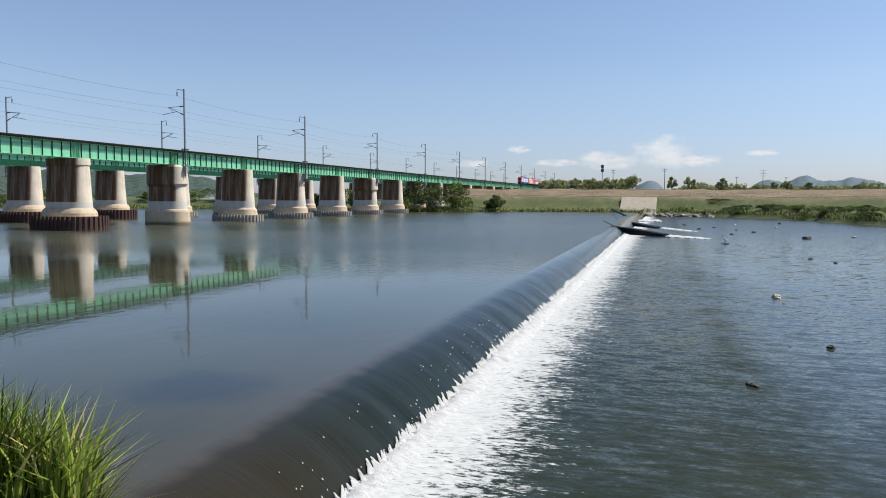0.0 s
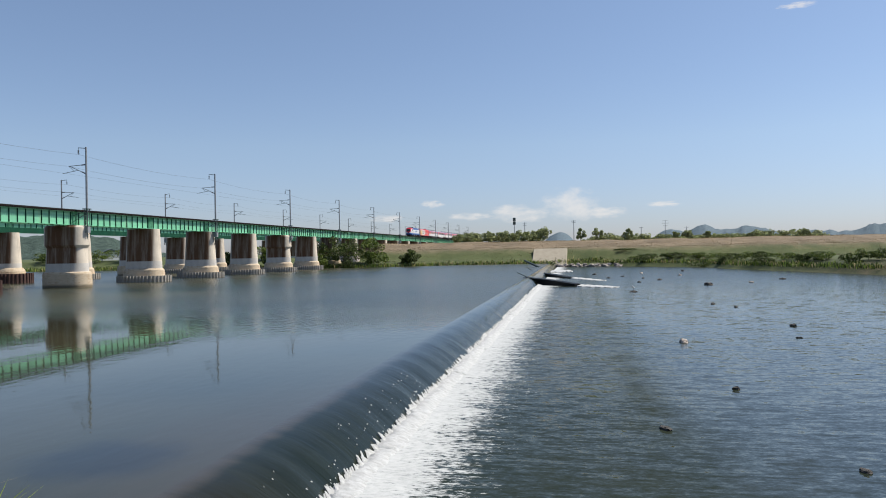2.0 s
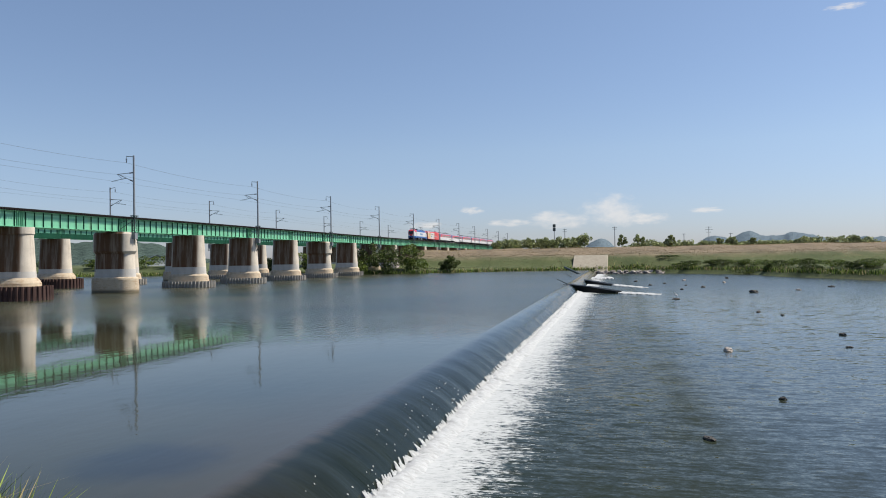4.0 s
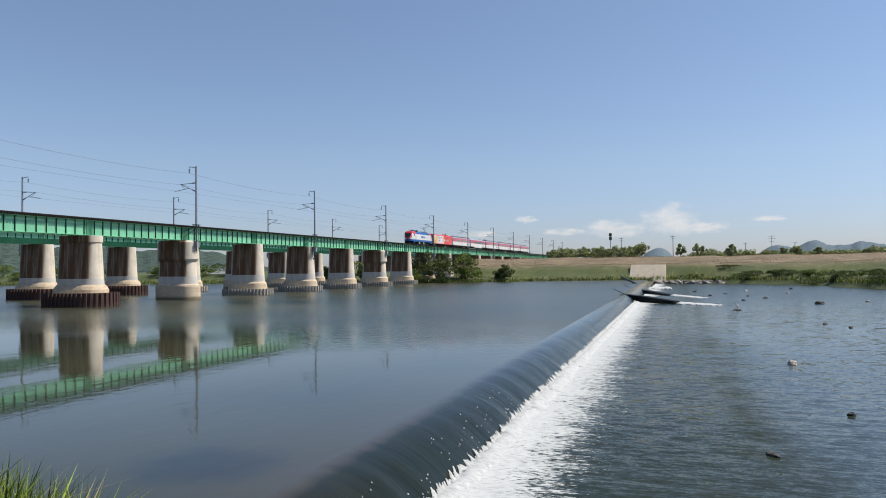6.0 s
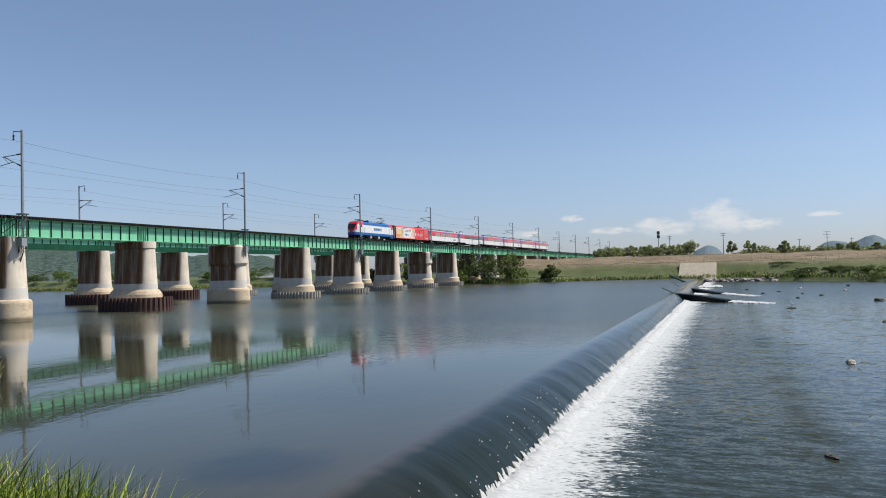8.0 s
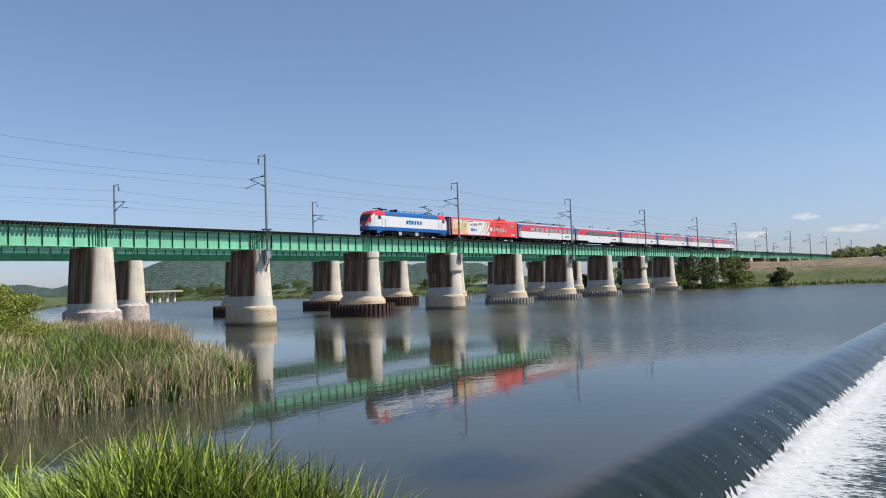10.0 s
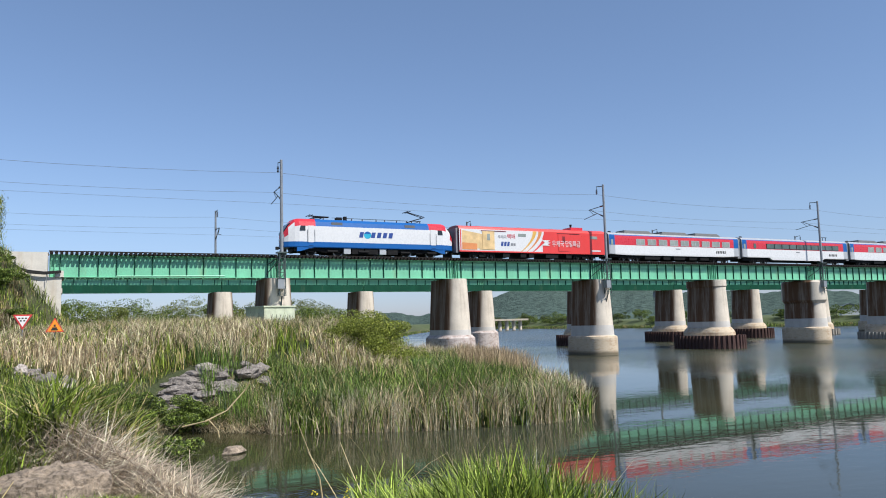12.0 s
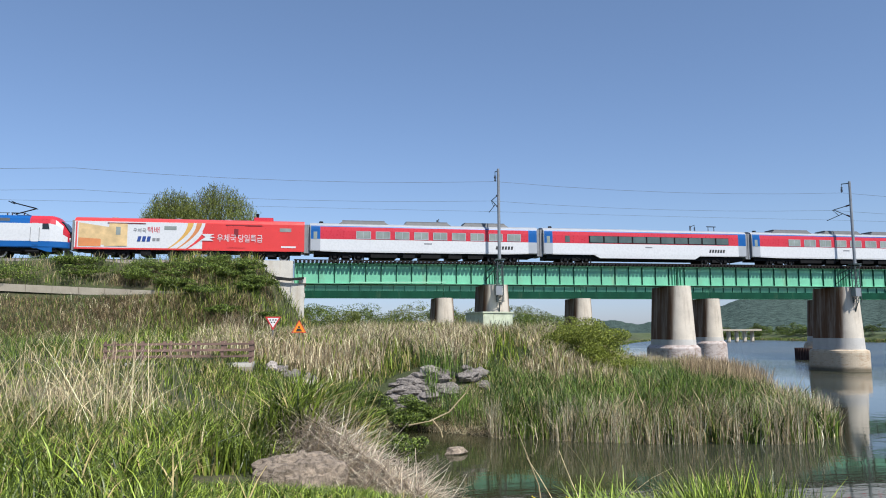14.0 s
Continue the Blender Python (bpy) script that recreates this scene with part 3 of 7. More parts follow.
def ground_height(x, y):
    x, y = np.asarray(x, float).ravel(), np.asarray(y, float).ravel()
    d = shore_distance(x, y)
    # the bank on which the camera stands, the cove and the reed spit
    plateau = 2.75 + 0.5 * step(y, 22, 36) + 1.0 * step(y, 36, 66) + 0.25 * value_noise(x, y, 9, 3)
    steep = 0.42 + 0.40 * step(y, 16, 6) - 0.20 * step(x, 9, 16)
    spit = 0.13 * np.maximum(d, 0) + 0.34 * np.maximum(d - 9, 0)
    rise = np.maximum(d, 0) * steep
    near = np.minimum(plateau, rise + (spit - rise) * step(x, 7.5, 11.5) * step(y, 20, 26))
    near = np.where(d > 0, near + 0.10 * value_noise(x, y, 1.7, 5) * step(d, 0, 2), 0)
    near = near - 0.35 * step(np.hypot(x - 1.8, (y - 12) * 0.8), 5.0, 2.0) * step(d, 0, 1.5)
    # straw-covered spur that runs down from the bank
    u = np.clip(((x + 0.3) * 1.4 + (y - 11.3) * -2.5) / (1.4 ** 2 + 2.5 ** 2), 0, 1)
    off = np.hypot(x + 0.3 - 1.4 * u, y - 11.3 + 2.5 * u)
    near = np.where(d > 0, np.maximum(near, 2.75 - 0.45 * u - 0.9 * off ** 2), near)
    near = np.where(d > 0, np.maximum(near, 2.8 - 0.42 * (x - 0.1) ** 2 - 0.35 * (y - 12.2) ** 2), near)
    near = near + 1.25 * np.exp(-((x - 6.3) / 3.2) ** 2 - ((y - 38.3) / 2.0) ** 2) * step(d, 0, 2)
    # railway embankment behind the abutment
    away = np.maximum(0, np.maximum(70.6 - y, y - 106.0))
    emb = 11.15 - 0.62 * away - 1.3 * np.maximum(0, x + 4.2) + 0.3 * value_noise(x, y, 5, 9)
    near = np.maximum(near, np.minimum(emb, 11.1))
    # far bank: bench, levee slope, flat land behind
    bench = 1.3 * step(d, 0, 7) + 0.35 * value_noise(x, y, 6, 11) * step(d, 0, 5)
    levee = 3.6 * step(x, 236, 250) + 2.5 * step(x, 250, 275) - 1.2 * step(x, 300, 420)
    levee = levee * step(y, 95, 70) + 1.6 * step(d, 6, 30) * step(y, 70, 95)
    far = np.where(d > 0, bench + levee, 0)
    h = np.where(x < 90, near, far)
    h = np.where((y > 150) & (d > 0), np.minimum(3.2, 0.25 * d), h)
    return np.where(d > 0, h - 0.02, np.maximum(-2.6, d * 0.6 - 0.02))


def grow(start, stop, first, factor):
    out, s = [start], first
    while abs(out[-1] - start) < abs(stop - start):
        out.append(out[-1] + (s if stop > start else -s))
        s *= factor
    return out[1:]


gx = np.concatenate([np.array(grow(-26, -4500, 2, 1.25))[::-1], np.arange(-26, 48, 0.7), np.arange(48, 200, 4), np.arange(200, 290, 1.8), [290] + grow(290, 4800, 4, 1.22)])
gy = np.concatenate([np.array(grow(-60, -4500, 4, 1.22))[::-1], np.arange(-60, -6, 1.8), np.arange(-6, 48, 0.7), np.arange(48, 112, 1.5), np.arange(112, 420, 6), [420] + grow(420, 4800, 8, 1.22)])
GX, GY = np.meshgrid(gx, gy)
GZ = ground_height(GX, GY)
idx = np.arange(len(gx) * len(gy)).reshape(len(gy), len(gx))
gq = np.stack([idx[:-1, :-1], idx[:-1, 1:], idx[1:, 1:], idx[1:, :-1]], -1).reshape(-1, 4)
ground = new("ground", raw_mesh("ground", np.stack([GX.ravel(), GY.ravel(), GZ], 1), quads=gq, material=M["earth"], smooth=True))
tagged(ground, "grassy river banks and flat land of soil and meadow", "ground", kind="structure")

# ---------------------------------------------------------------- water
CREST, TOE, TAIL_Z = 7.3, 5.6, -1.1


def grid_sheet(name, xs, ys, zf, material, smooth=True):
    X, Y = np.meshgrid(xs, ys)
    Z = zf(X, Y)
    i = np.arange(X.size).reshape(X.shape)
    q = np.stack([i[:-1, :-1], i[:-1, 1:], i[1:, 1:], i[1:, :-1]], -1).reshape(-1, 4)
    return new(name, raw_mesh(name, np.stack([X.ravel(), Y.ravel(), Z.ravel()], 1), quads=q, material=material, smooth=smooth))


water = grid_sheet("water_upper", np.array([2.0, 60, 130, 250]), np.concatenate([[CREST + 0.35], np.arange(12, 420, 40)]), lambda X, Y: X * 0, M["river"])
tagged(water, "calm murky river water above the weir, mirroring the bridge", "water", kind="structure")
tail = grid_sheet("water_lower", np.array([3.0, 40, 90, 160, 250]), np.concatenate([np.arange(-400, 0, 40), [0, 3, TOE + 0.4]]), lambda X, Y: X * 0 + TAIL_Z, M["tail"])
tagged(tail, "shallow rippled grey-green water below the weir with foam", "water", kind="structure")


def weir_profile(s):
    """Across the weir, s from 0 (upstream) to 1 (toe): y and z of the sheet of water."""
    y = CREST + 0.35 - s * (CREST + 0.35 - TOE + 0.15)
    z = -(1.16) * np.power(s, 2.1)
    return y, z


ss = np.linspace(0, 1, 18)
wx = np.concatenate([np.arange(5.0, 40, 0.25), np.arange(40, 110, 0.6), np.arange(110, 246, 4)])
WX, WS = np.meshgrid(wx, ss)
WY, WZ = weir_profile(WS)
WZ = WZ + 0.035 * value_noise(WX * 0.9, WY, 1.0, 21) * WS
WY = WY + 0.04 * value_noise(WX * 1.3, WY * 0.2, 1.0, 23) * WS
i = np.arange(WX.size).reshape(WX.shape)
wq = np.stack([i[:-1, :-1], i[:-1, 1:], i[1:, 1:], i[1:, :-1]], -1).reshape(-1, 4)
weir = new("weir_water", raw_mesh("weir_water", np.stack([WX.ravel(), WY.ravel(), WZ.ravel()], 1), quads=wq, material=M["sheet"], smooth=True))
tagged(weir, "smooth dark sheet of water bending over the weir crest", "weir", kind="structure")

# ---------------------------------------------------------------- far hills, clouds
def ridge(name, az0, az1, r, peaks, material, label, depth=500.0, base=-5.0):
    """A range of hills seen at distance r between two bearings; peaks: bearing, elevation in degrees, half width."""
    az = np.linspace(az0, az1, 240)
    el = np.zeros_like(az)
    for a, e, w in peaks:
        el = np.maximum(el, e * np.exp(-((az - a) / w) ** 2))
    el = el + 0.09 * value_noise(az * 6, az * 0, 3.0, 31) + 0.03 * value_noise(az * 17, az * 0, 3.0, 35) + 0.015 * value_noise(az * 40, az * 0, 3.0, 33)
    edge = step(az, az0, az0 + 3) * step(az, az1, az1 - 3)
    top = EYE[2] + r * np.tan(np.radians(np.maximum(el, 0.02))) * (0.3 + 0.7 * edge)
    rows = []
    for k, f in enumerate((0.0, 0.25, 0.5, 0.75, 1.0, 1.3, 1.7)):
        rr = r - depth * (1 - f)
        z = base + (top - base) * (min(f, 1.0) ** 0.8 if f <= 1 else (2.0 - f))
        z = z + (r * 0.0012) * value_noise(az * 14, az * 0 + k * 3.1, 2.0, 37) * (0 < f < 1)
        rows.append(np.stack([rr * np.cos(np.radians(az)), rr * np.sin(np.radians(az)), z], 1))
    V = np.concatenate(rows)
    i = np.arange(len(V)).reshape(len(rows), -1)
    q = np.stack([i[:-1, :-1], i[:-1, 1:], i[1:, 1:], i[1:, :-1]], -1).reshape(-1, 4)
    return tagged(new(name, raw_mesh(name, V, quads=q, material=material, smooth=True)), label, "hills", kind="structure")


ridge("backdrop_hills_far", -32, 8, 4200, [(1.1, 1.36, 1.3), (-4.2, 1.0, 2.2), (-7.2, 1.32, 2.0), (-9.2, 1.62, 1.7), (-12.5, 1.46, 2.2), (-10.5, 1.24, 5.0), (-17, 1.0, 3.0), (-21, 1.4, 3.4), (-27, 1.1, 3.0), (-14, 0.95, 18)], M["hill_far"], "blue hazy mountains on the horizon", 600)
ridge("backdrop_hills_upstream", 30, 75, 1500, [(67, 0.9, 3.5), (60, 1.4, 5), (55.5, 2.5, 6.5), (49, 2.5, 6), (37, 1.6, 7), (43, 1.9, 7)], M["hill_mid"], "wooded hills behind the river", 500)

for k, (az_, el_, w_, h_) in enumerate(((0.2, 3.8, 4.3, 1.9), (4.3, 3.05, 4.2, 1.1), (8.0, 2.75, 3.0, 0.5), (10.8, 3.75, 1.5, 0.5), (-2.4, 2.9, 2.6, 0.7), (14.5, 2.7, 2.4, 0.5), (-15.7, 16.3, 2.0, 0.35), (-6.5, 3.3, 2.5, 0.35))):
    r = 4500.0
    bm = bmesh.new()
    bm.faces.new([bm.verts.new(p) for p in ((-1, -1, 0), (1, -1, 0), (1, 1, 0), (-1, 1, 0))])
    cl = part("backdrop_cloud", bm, cloud_mat(k + 1))
    a_, e_ = radians(az_), radians(el_)
    p = Vector((r * math.cos(a_) * math.cos(e_), r * math.sin(a_) * math.cos(e_), r * math.sin(e_) + EYE[2]))
    cl.matrix_basis = look(p, p + p) @ Matrix.Diagonal((r * math.tan(radians(w_)) * 0.9, r * math.tan(radians(h_)), 1, 1))
    tagged(cl, "small white fair-weather cloud low in the sky", "cloud", kind="structure")

# ---------------------------------------------------------------- bridges
SPAN, FIRST = 20.02, 19.13            # metres from pier to pier, place of the first pier
RAIL_Z, GIRDER_TOP, GIRDER_BOTTOM = 11.48, 11.27, 9.27
NEAR_Y, FAR_Y = 74.3, 102.3           # middles of the two tracks
HALF = 1.65                           # half the straight part of a pier's plan


def stadium(r, half, z, n=28):
    ring = [(r * math.cos(a), half + r * math.sin(a), z) for a in np.linspace(0, math.pi, n)]
    return ring + [(r * math.cos(a), -half + r * math.sin(a), z) for a in np.linspace(math.pi, 2 * math.pi, n)]


def solid(levels, n=28):
    bm = bmesh.new()
    loft(bm, [stadium(r, h, z, n) for z, r, h in levels])
    return bm


def sheet_pile_mesh(material, low, high):
    """One trough-shaped sheet pile, facing +x."""
    bm = bmesh.new()
    prof = [(0.0, -0.30), (0.0, -0.17), (0.20, -0.10), (0.20, 0.10), (0.0, 0.17), (0.0, 0.30)]
    outer = [(x, y) for x, y in prof]
    inner = [(x - 0.05, y) for x, y in reversed(prof)]
    loft(bm, [[(x, y, z) for x, y in outer + inner] for z in (low, high)])
    return mesh_of("sheet_pile", bm, material)


PILE_RUST = sheet_pile_mesh(M["rust_pile"], -0.8, 1.78)
PILE_PALE = sheet_pile_mesh(M["pale_pile"], -0.8, 1.1)


def shaft_radius(z):
    return 1.25 + (9.2 - z) / (9.2 - 2.3) * 0.36


def pier(x, yc, style, piles=True):
    """A bridge pier with rounded ends. style: drum, rust, pale, land."""
    words = {"drum": "round-ended concrete pier on a drum base in the water", "rust": "round-ended concrete pier inside a rusty sheet-pile ring",
             "pale": "round-ended concrete pier inside a pale corrugated ring", "land": "round-ended concrete pier standing on the bank"}[style]
    p = empty("bridge_pier", pose(x, yc, 0), "rust-streaked " + words, "bridge pier", "piers of the bridge")
    foot = {"land": 3.0, "rust": 2.8}.get(style, 2.35)
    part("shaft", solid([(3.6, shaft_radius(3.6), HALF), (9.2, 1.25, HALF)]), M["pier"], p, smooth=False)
    part("painted_band", solid([(foot, shaft_radius(foot) + 0.01, HALF), (3.6, shaft_radius(3.6) + 0.012, HALF)]), M["white_band"], p, "faded whitewashed band")
    for dy in (-1.1, 1.1):
        bm = bmesh.new()
        box(bm, -0.45, 0.45, dy - 0.3, dy + 0.3, 9.2, 9.29)
        part("bearing", bm, M["steel_dark"], p)
    if style == "drum":
        part("drum_base", solid([(-1.5, 2.02, HALF), (2.0, 2.02, HALF), (2.25, 1.95, HALF), (2.37, 1.68, HALF)]), M["plinth"], p)
    elif style == "land":
        part("plinth", solid([(-1.0, 2.15, HALF), (2.7, 2.0, HALF), (3.02, 1.68, HALF)]), M["land_plinth"], p, "flaking pinkish-white painted foot")
    else:
        high, lift, R0 = (1.78, 0.45, 3.28) if style == "rust" else (1.1, 0.0, 2.95)
        part("plinth", solid([(0.3, 2.15, HALF), (1.7 + lift, 2.0 if style == "pale" else 2.15, HALF), (2.05 + lift, 1.95, HALF), (2.37 + lift, 1.66, HALF)]), M["plinth"], p)
        part("ring_fill", solid([(-0.8, R0 - 0.2, HALF), (high - 0.18, R0 - 0.2, HALF)]), M["plinth"], p)
        length = 2 * math.pi * R0 + 4 * HALF
        n = int(length / 0.6)
        mesh = PILE_RUST if style == "rust" else PILE_PALE
        for k in range(n):
            s = (k + 0.5) / n * length
            if s < math.pi * R0:
                a = s / R0
                m = pose(R0 * math.cos(a), HALF + R0 * math.sin(a), 0, 0, 0, math.degrees(a))
            elif s < math.pi * R0 + 2 * HALF:
                m = pose(-R0, HALF - (s - math.pi * R0), 0, 0, 0, 180)
            elif s < 2 * math.pi * R0 + 2 * HALF:
                a = math.pi + (s - math.pi * R0 - 2 * HALF) / R0
                m = pose(R0 * math.cos(a), -HALF + R0 * math.sin(a), 0, 0, 0, math.degrees(a))
            else:
                m = pose(R0, -HALF + (s - 2 * math.pi * R0 - 2 * HALF), 0)
            share("sheet_pile", mesh, p, m)
    return p


def style_of(k, far):
    if k <= 1:
        return "land"
    if k >= 11:
        return "land"
    if far:
        return ("land", "rust", "rust", "rust", "pale", "drum")[min(k - 2, 5)] if k < 8 else "pale"
    return {2: "drum", 3: "rust", 4: "drum"}.get(k, "pale")


for k in range(0, 15):
    for yc in (NEAR_Y + 0.15, FAR_Y):
        far_side = yc > 90
        p = pier(FIRST + k * SPAN, yc, style_of(k, far_side))
        if not far_side and k == 3:
            part("cap", solid([(8.25, 1.36, HALF), (8.35, 1.42, HALF), (9.19, 1.42, HALF)]), M["pier"], p, "thicker concrete cap")
        if (not far_side and k == 4) or (not far_side and k == 8):
            part("jacket", solid([(5.9, 1.50, HALF), (6.3, 1.72, HALF + 0.05), (8.9, 1.66, HALF + 0.05), (9.19, 1.5, HALF)]), M["pier"], p, "repaired concrete jacket")

# piers past the shore are far off and alike
for yc in (NEAR_Y + 0.15, FAR_Y):
    for k in range(15, 26):
        p = empty("bridge_pier", pose(FIRST + k * SPAN, yc, 0), "plain concrete pier standing on the far meadow", "bridge pier", "piers of the bridge")
        part("shaft", solid([(0.5, 1.7, HALF), (9.2, 1.25, HALF)], 6), M["pier"], p)


def tie_mesh():
    bm = bmesh.new()
    box(bm, -0.12, 0.12, -1.92, 1.92, 0, 0.2)
    return mesh_of("sleeper", bm, M["tie"])


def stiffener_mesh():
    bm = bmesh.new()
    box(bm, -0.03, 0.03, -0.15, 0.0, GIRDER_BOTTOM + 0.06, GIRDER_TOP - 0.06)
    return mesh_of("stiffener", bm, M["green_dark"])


TIE, STIFF = tie_mesh(), stiffener_mesh()
WEB = 1.12                            # half the distance between the girder webs


def girder_bm(length, side):
    bm = bmesh.new()
    a, b = 0.06, length - 0.06
    box(bm, a, b, side * WEB - 0.02, side * WEB + 0.02, GIRDER_BOTTOM + 0.05, GIRDER_TOP - 0.05)
    box(bm, a, b, side * WEB - 0.21, side * WEB + 0.21, GIRDER_BOTTOM, GIRDER_BOTTOM + 0.05)
    box(bm, a, b, side * WEB - 0.21, side * WEB + 0.21, GIRDER_TOP - 0.05, GIRDER_TOP)
    for e in (a + 0.12, a + 0.42, b - 0.42, b - 0.12):
        box(bm, e - 0.03, e + 0.03, side * WEB - 0.19, side * WEB + 0.19, GIRDER_BOTTOM + 0.05, GIRDER_TOP - 0.05)
    return bm


def girder_span(x, yc, detail, material):
    s = empty("bridge_span", pose(x, yc, 0), "green-painted steel plate girder span with timber sleepers", "bridge", "spans of the bridge")
    for side in (-1, 1):
        part("girder", girder_bm(SPAN, side), material, s)
    bm = bmesh.new()
    for k in range(13):
        u = 0.3 + k * (SPAN - 0.6) / 12
        w = 0.3 + (k + 1) * (SPAN - 0.6) / 12
        rod(bm, (u, -WEB, GIRDER_BOTTOM + 0.3), (u, WEB, GIRDER_TOP - 0.3), 0.05, n=4)
        rod(bm, (u, WEB, GIRDER_BOTTOM + 0.3), (u, -WEB, GIRDER_TOP - 0.3), 0.05, n=4)
        if k < 12:
            rod(bm, (u, -WEB, GIRDER_BOTTOM + 0.1), (w, WEB, GIRDER_BOTTOM + 0.1), 0.05, n=4)
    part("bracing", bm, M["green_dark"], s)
    for side in (-1, 1):
        bm = bmesh.new()
        yy = side * 0.7525
        box(bm, 0.01, SPAN - 0.01, yy - 0.035, yy + 0.035, GIRDER_TOP + 0.2, RAIL_Z)
        box(bm, 0.01, SPAN - 0.01, yy - 0.07, yy + 0.07, GIRDER_TOP + 0.195, GIRDER_TOP + 0.215)
        part("rail", bm, M["rail"], s)
    bm = bmesh.new()
    box(bm, 0.02, SPAN - 0.02, -1.85, -1.70, GIRDER_TOP + 0.2, GIRDER_TOP + 0.30)
    box(bm, 0.02, SPAN - 0.02, 1.70, 1.85, GIRDER_TOP + 0.2, GIRDER_TOP + 0.30)
    part("guard_timber", bm, M["tie"], s)
    if detail:
        for k in range(13):
            u = 0.9 + k * (SPAN - 1.8) / 12
            share("stiffener", STIFF, s, pose(u, -WEB - 0.02, 0))
        for k in range(50):
            share("sleeper", TIE, s, pose(0.2 + k * 0.4004, 0, GIRDER_TOP))
    else:
        bm = bmesh.new()
        for k in range(13):
            u = 0.9 + k * (SPAN - 1.8) / 12
            box(bm, u - 0.03, u + 0.03, -WEB - 0.17, -WEB - 0.02, GIRDER_BOTTOM + 0.06, GIRDER_TOP - 0.06)
        part("stiffener_row", bm, M["green_dark"], s)["kind"] = "stuff"
        bm = bmesh.new()
        for k in range(50):
            u = 0.2 + k * 0.4004
            box(bm, u - 0.12, u + 0.12, -1.92, 1.92, GIRDER_TOP, GIRDER_TOP + 0.2)
        part("sleeper_row", bm, M["tie"], s)["kind"] = "stuff"
    return s


plain_near = plain_far = None
for k in range(-1, 25):
    x = FIRST + k * SPAN
    if k < 9:
        girder_span(x, NEAR_Y, True, M["green"])
    elif plain_near is None:
        plain_near = girder_span(x, NEAR_Y, False, M["green"])
    else:
        copy_thing(plain_near, pose(x, NEAR_Y, 0))
    if plain_far is None:
        plain_far = girder_span(x, FAR_Y, False, M["green"])
        # thin plate added to darken the lower half of the far girders
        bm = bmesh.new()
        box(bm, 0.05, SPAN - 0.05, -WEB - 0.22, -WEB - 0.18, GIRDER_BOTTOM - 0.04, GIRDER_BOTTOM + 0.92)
        part("dark_band", bm, M["green_dark"], plain_far, "dark green band across the lower half")
    else:
        copy_thing(plain_far, pose(x, FAR_Y, 0))


def abutment(yc):
    a = empty("bridge_abutment", pose(0, yc, 0), "pale concrete bridge abutment with a stepped seat", "abutment")
    bm = bmesh.new()
    box(bm, -6.5, 0.15, -2.6, 2.6, 1.5, 9.2)
    part("wall", bm, M["abutment"], a)
    bm = bmesh.new()
    box(bm, -0.35, 0.3, -2.75, 2.75, 9.2, 9.75)
    part("bearing_seat", bm, M["abutment"], a)
    bm = bmesh.new()
    box(bm, -6.5, -0.95, -2.6, -2.1, 9.2, 11.35)
    box(bm, -6.5, -0.95, 2.1, 2.6, 9.2, 11.35)
    box(bm, -1.35, -0.95, -2.1, 2.1, 9.2, 11.2)
    part("wing_wall", bm, M["abutment"], a)
    return a


abutment(NEAR_Y)
abutment(FAR_Y)


def ballast_track(yc):
    t = empty("track", pose(0, yc, 0), "ballasted railway track on the embankment", "track", kind="structure")
    bm = bmesh.new()
    loft(bm, [[(x, -2.6, 10.9), (x, -1.9, 11.32), (x, 1.9, 11.32), (x, 2.6, 10.9)] for x in (-1.3, -260.0)])
    part("ballast", bm, M["rock"], t)
    for side in (-1, 1):
        bm = bmesh.new()
        box(bm, -260, -0.9, side * 0.7525 - 0.035, side * 0.7525 + 0.035, 11.33, RAIL_Z)
        part("rail", bm, M["rail"], t)


ballast_track(NEAR_Y)
ballast_track(FAR_Y)


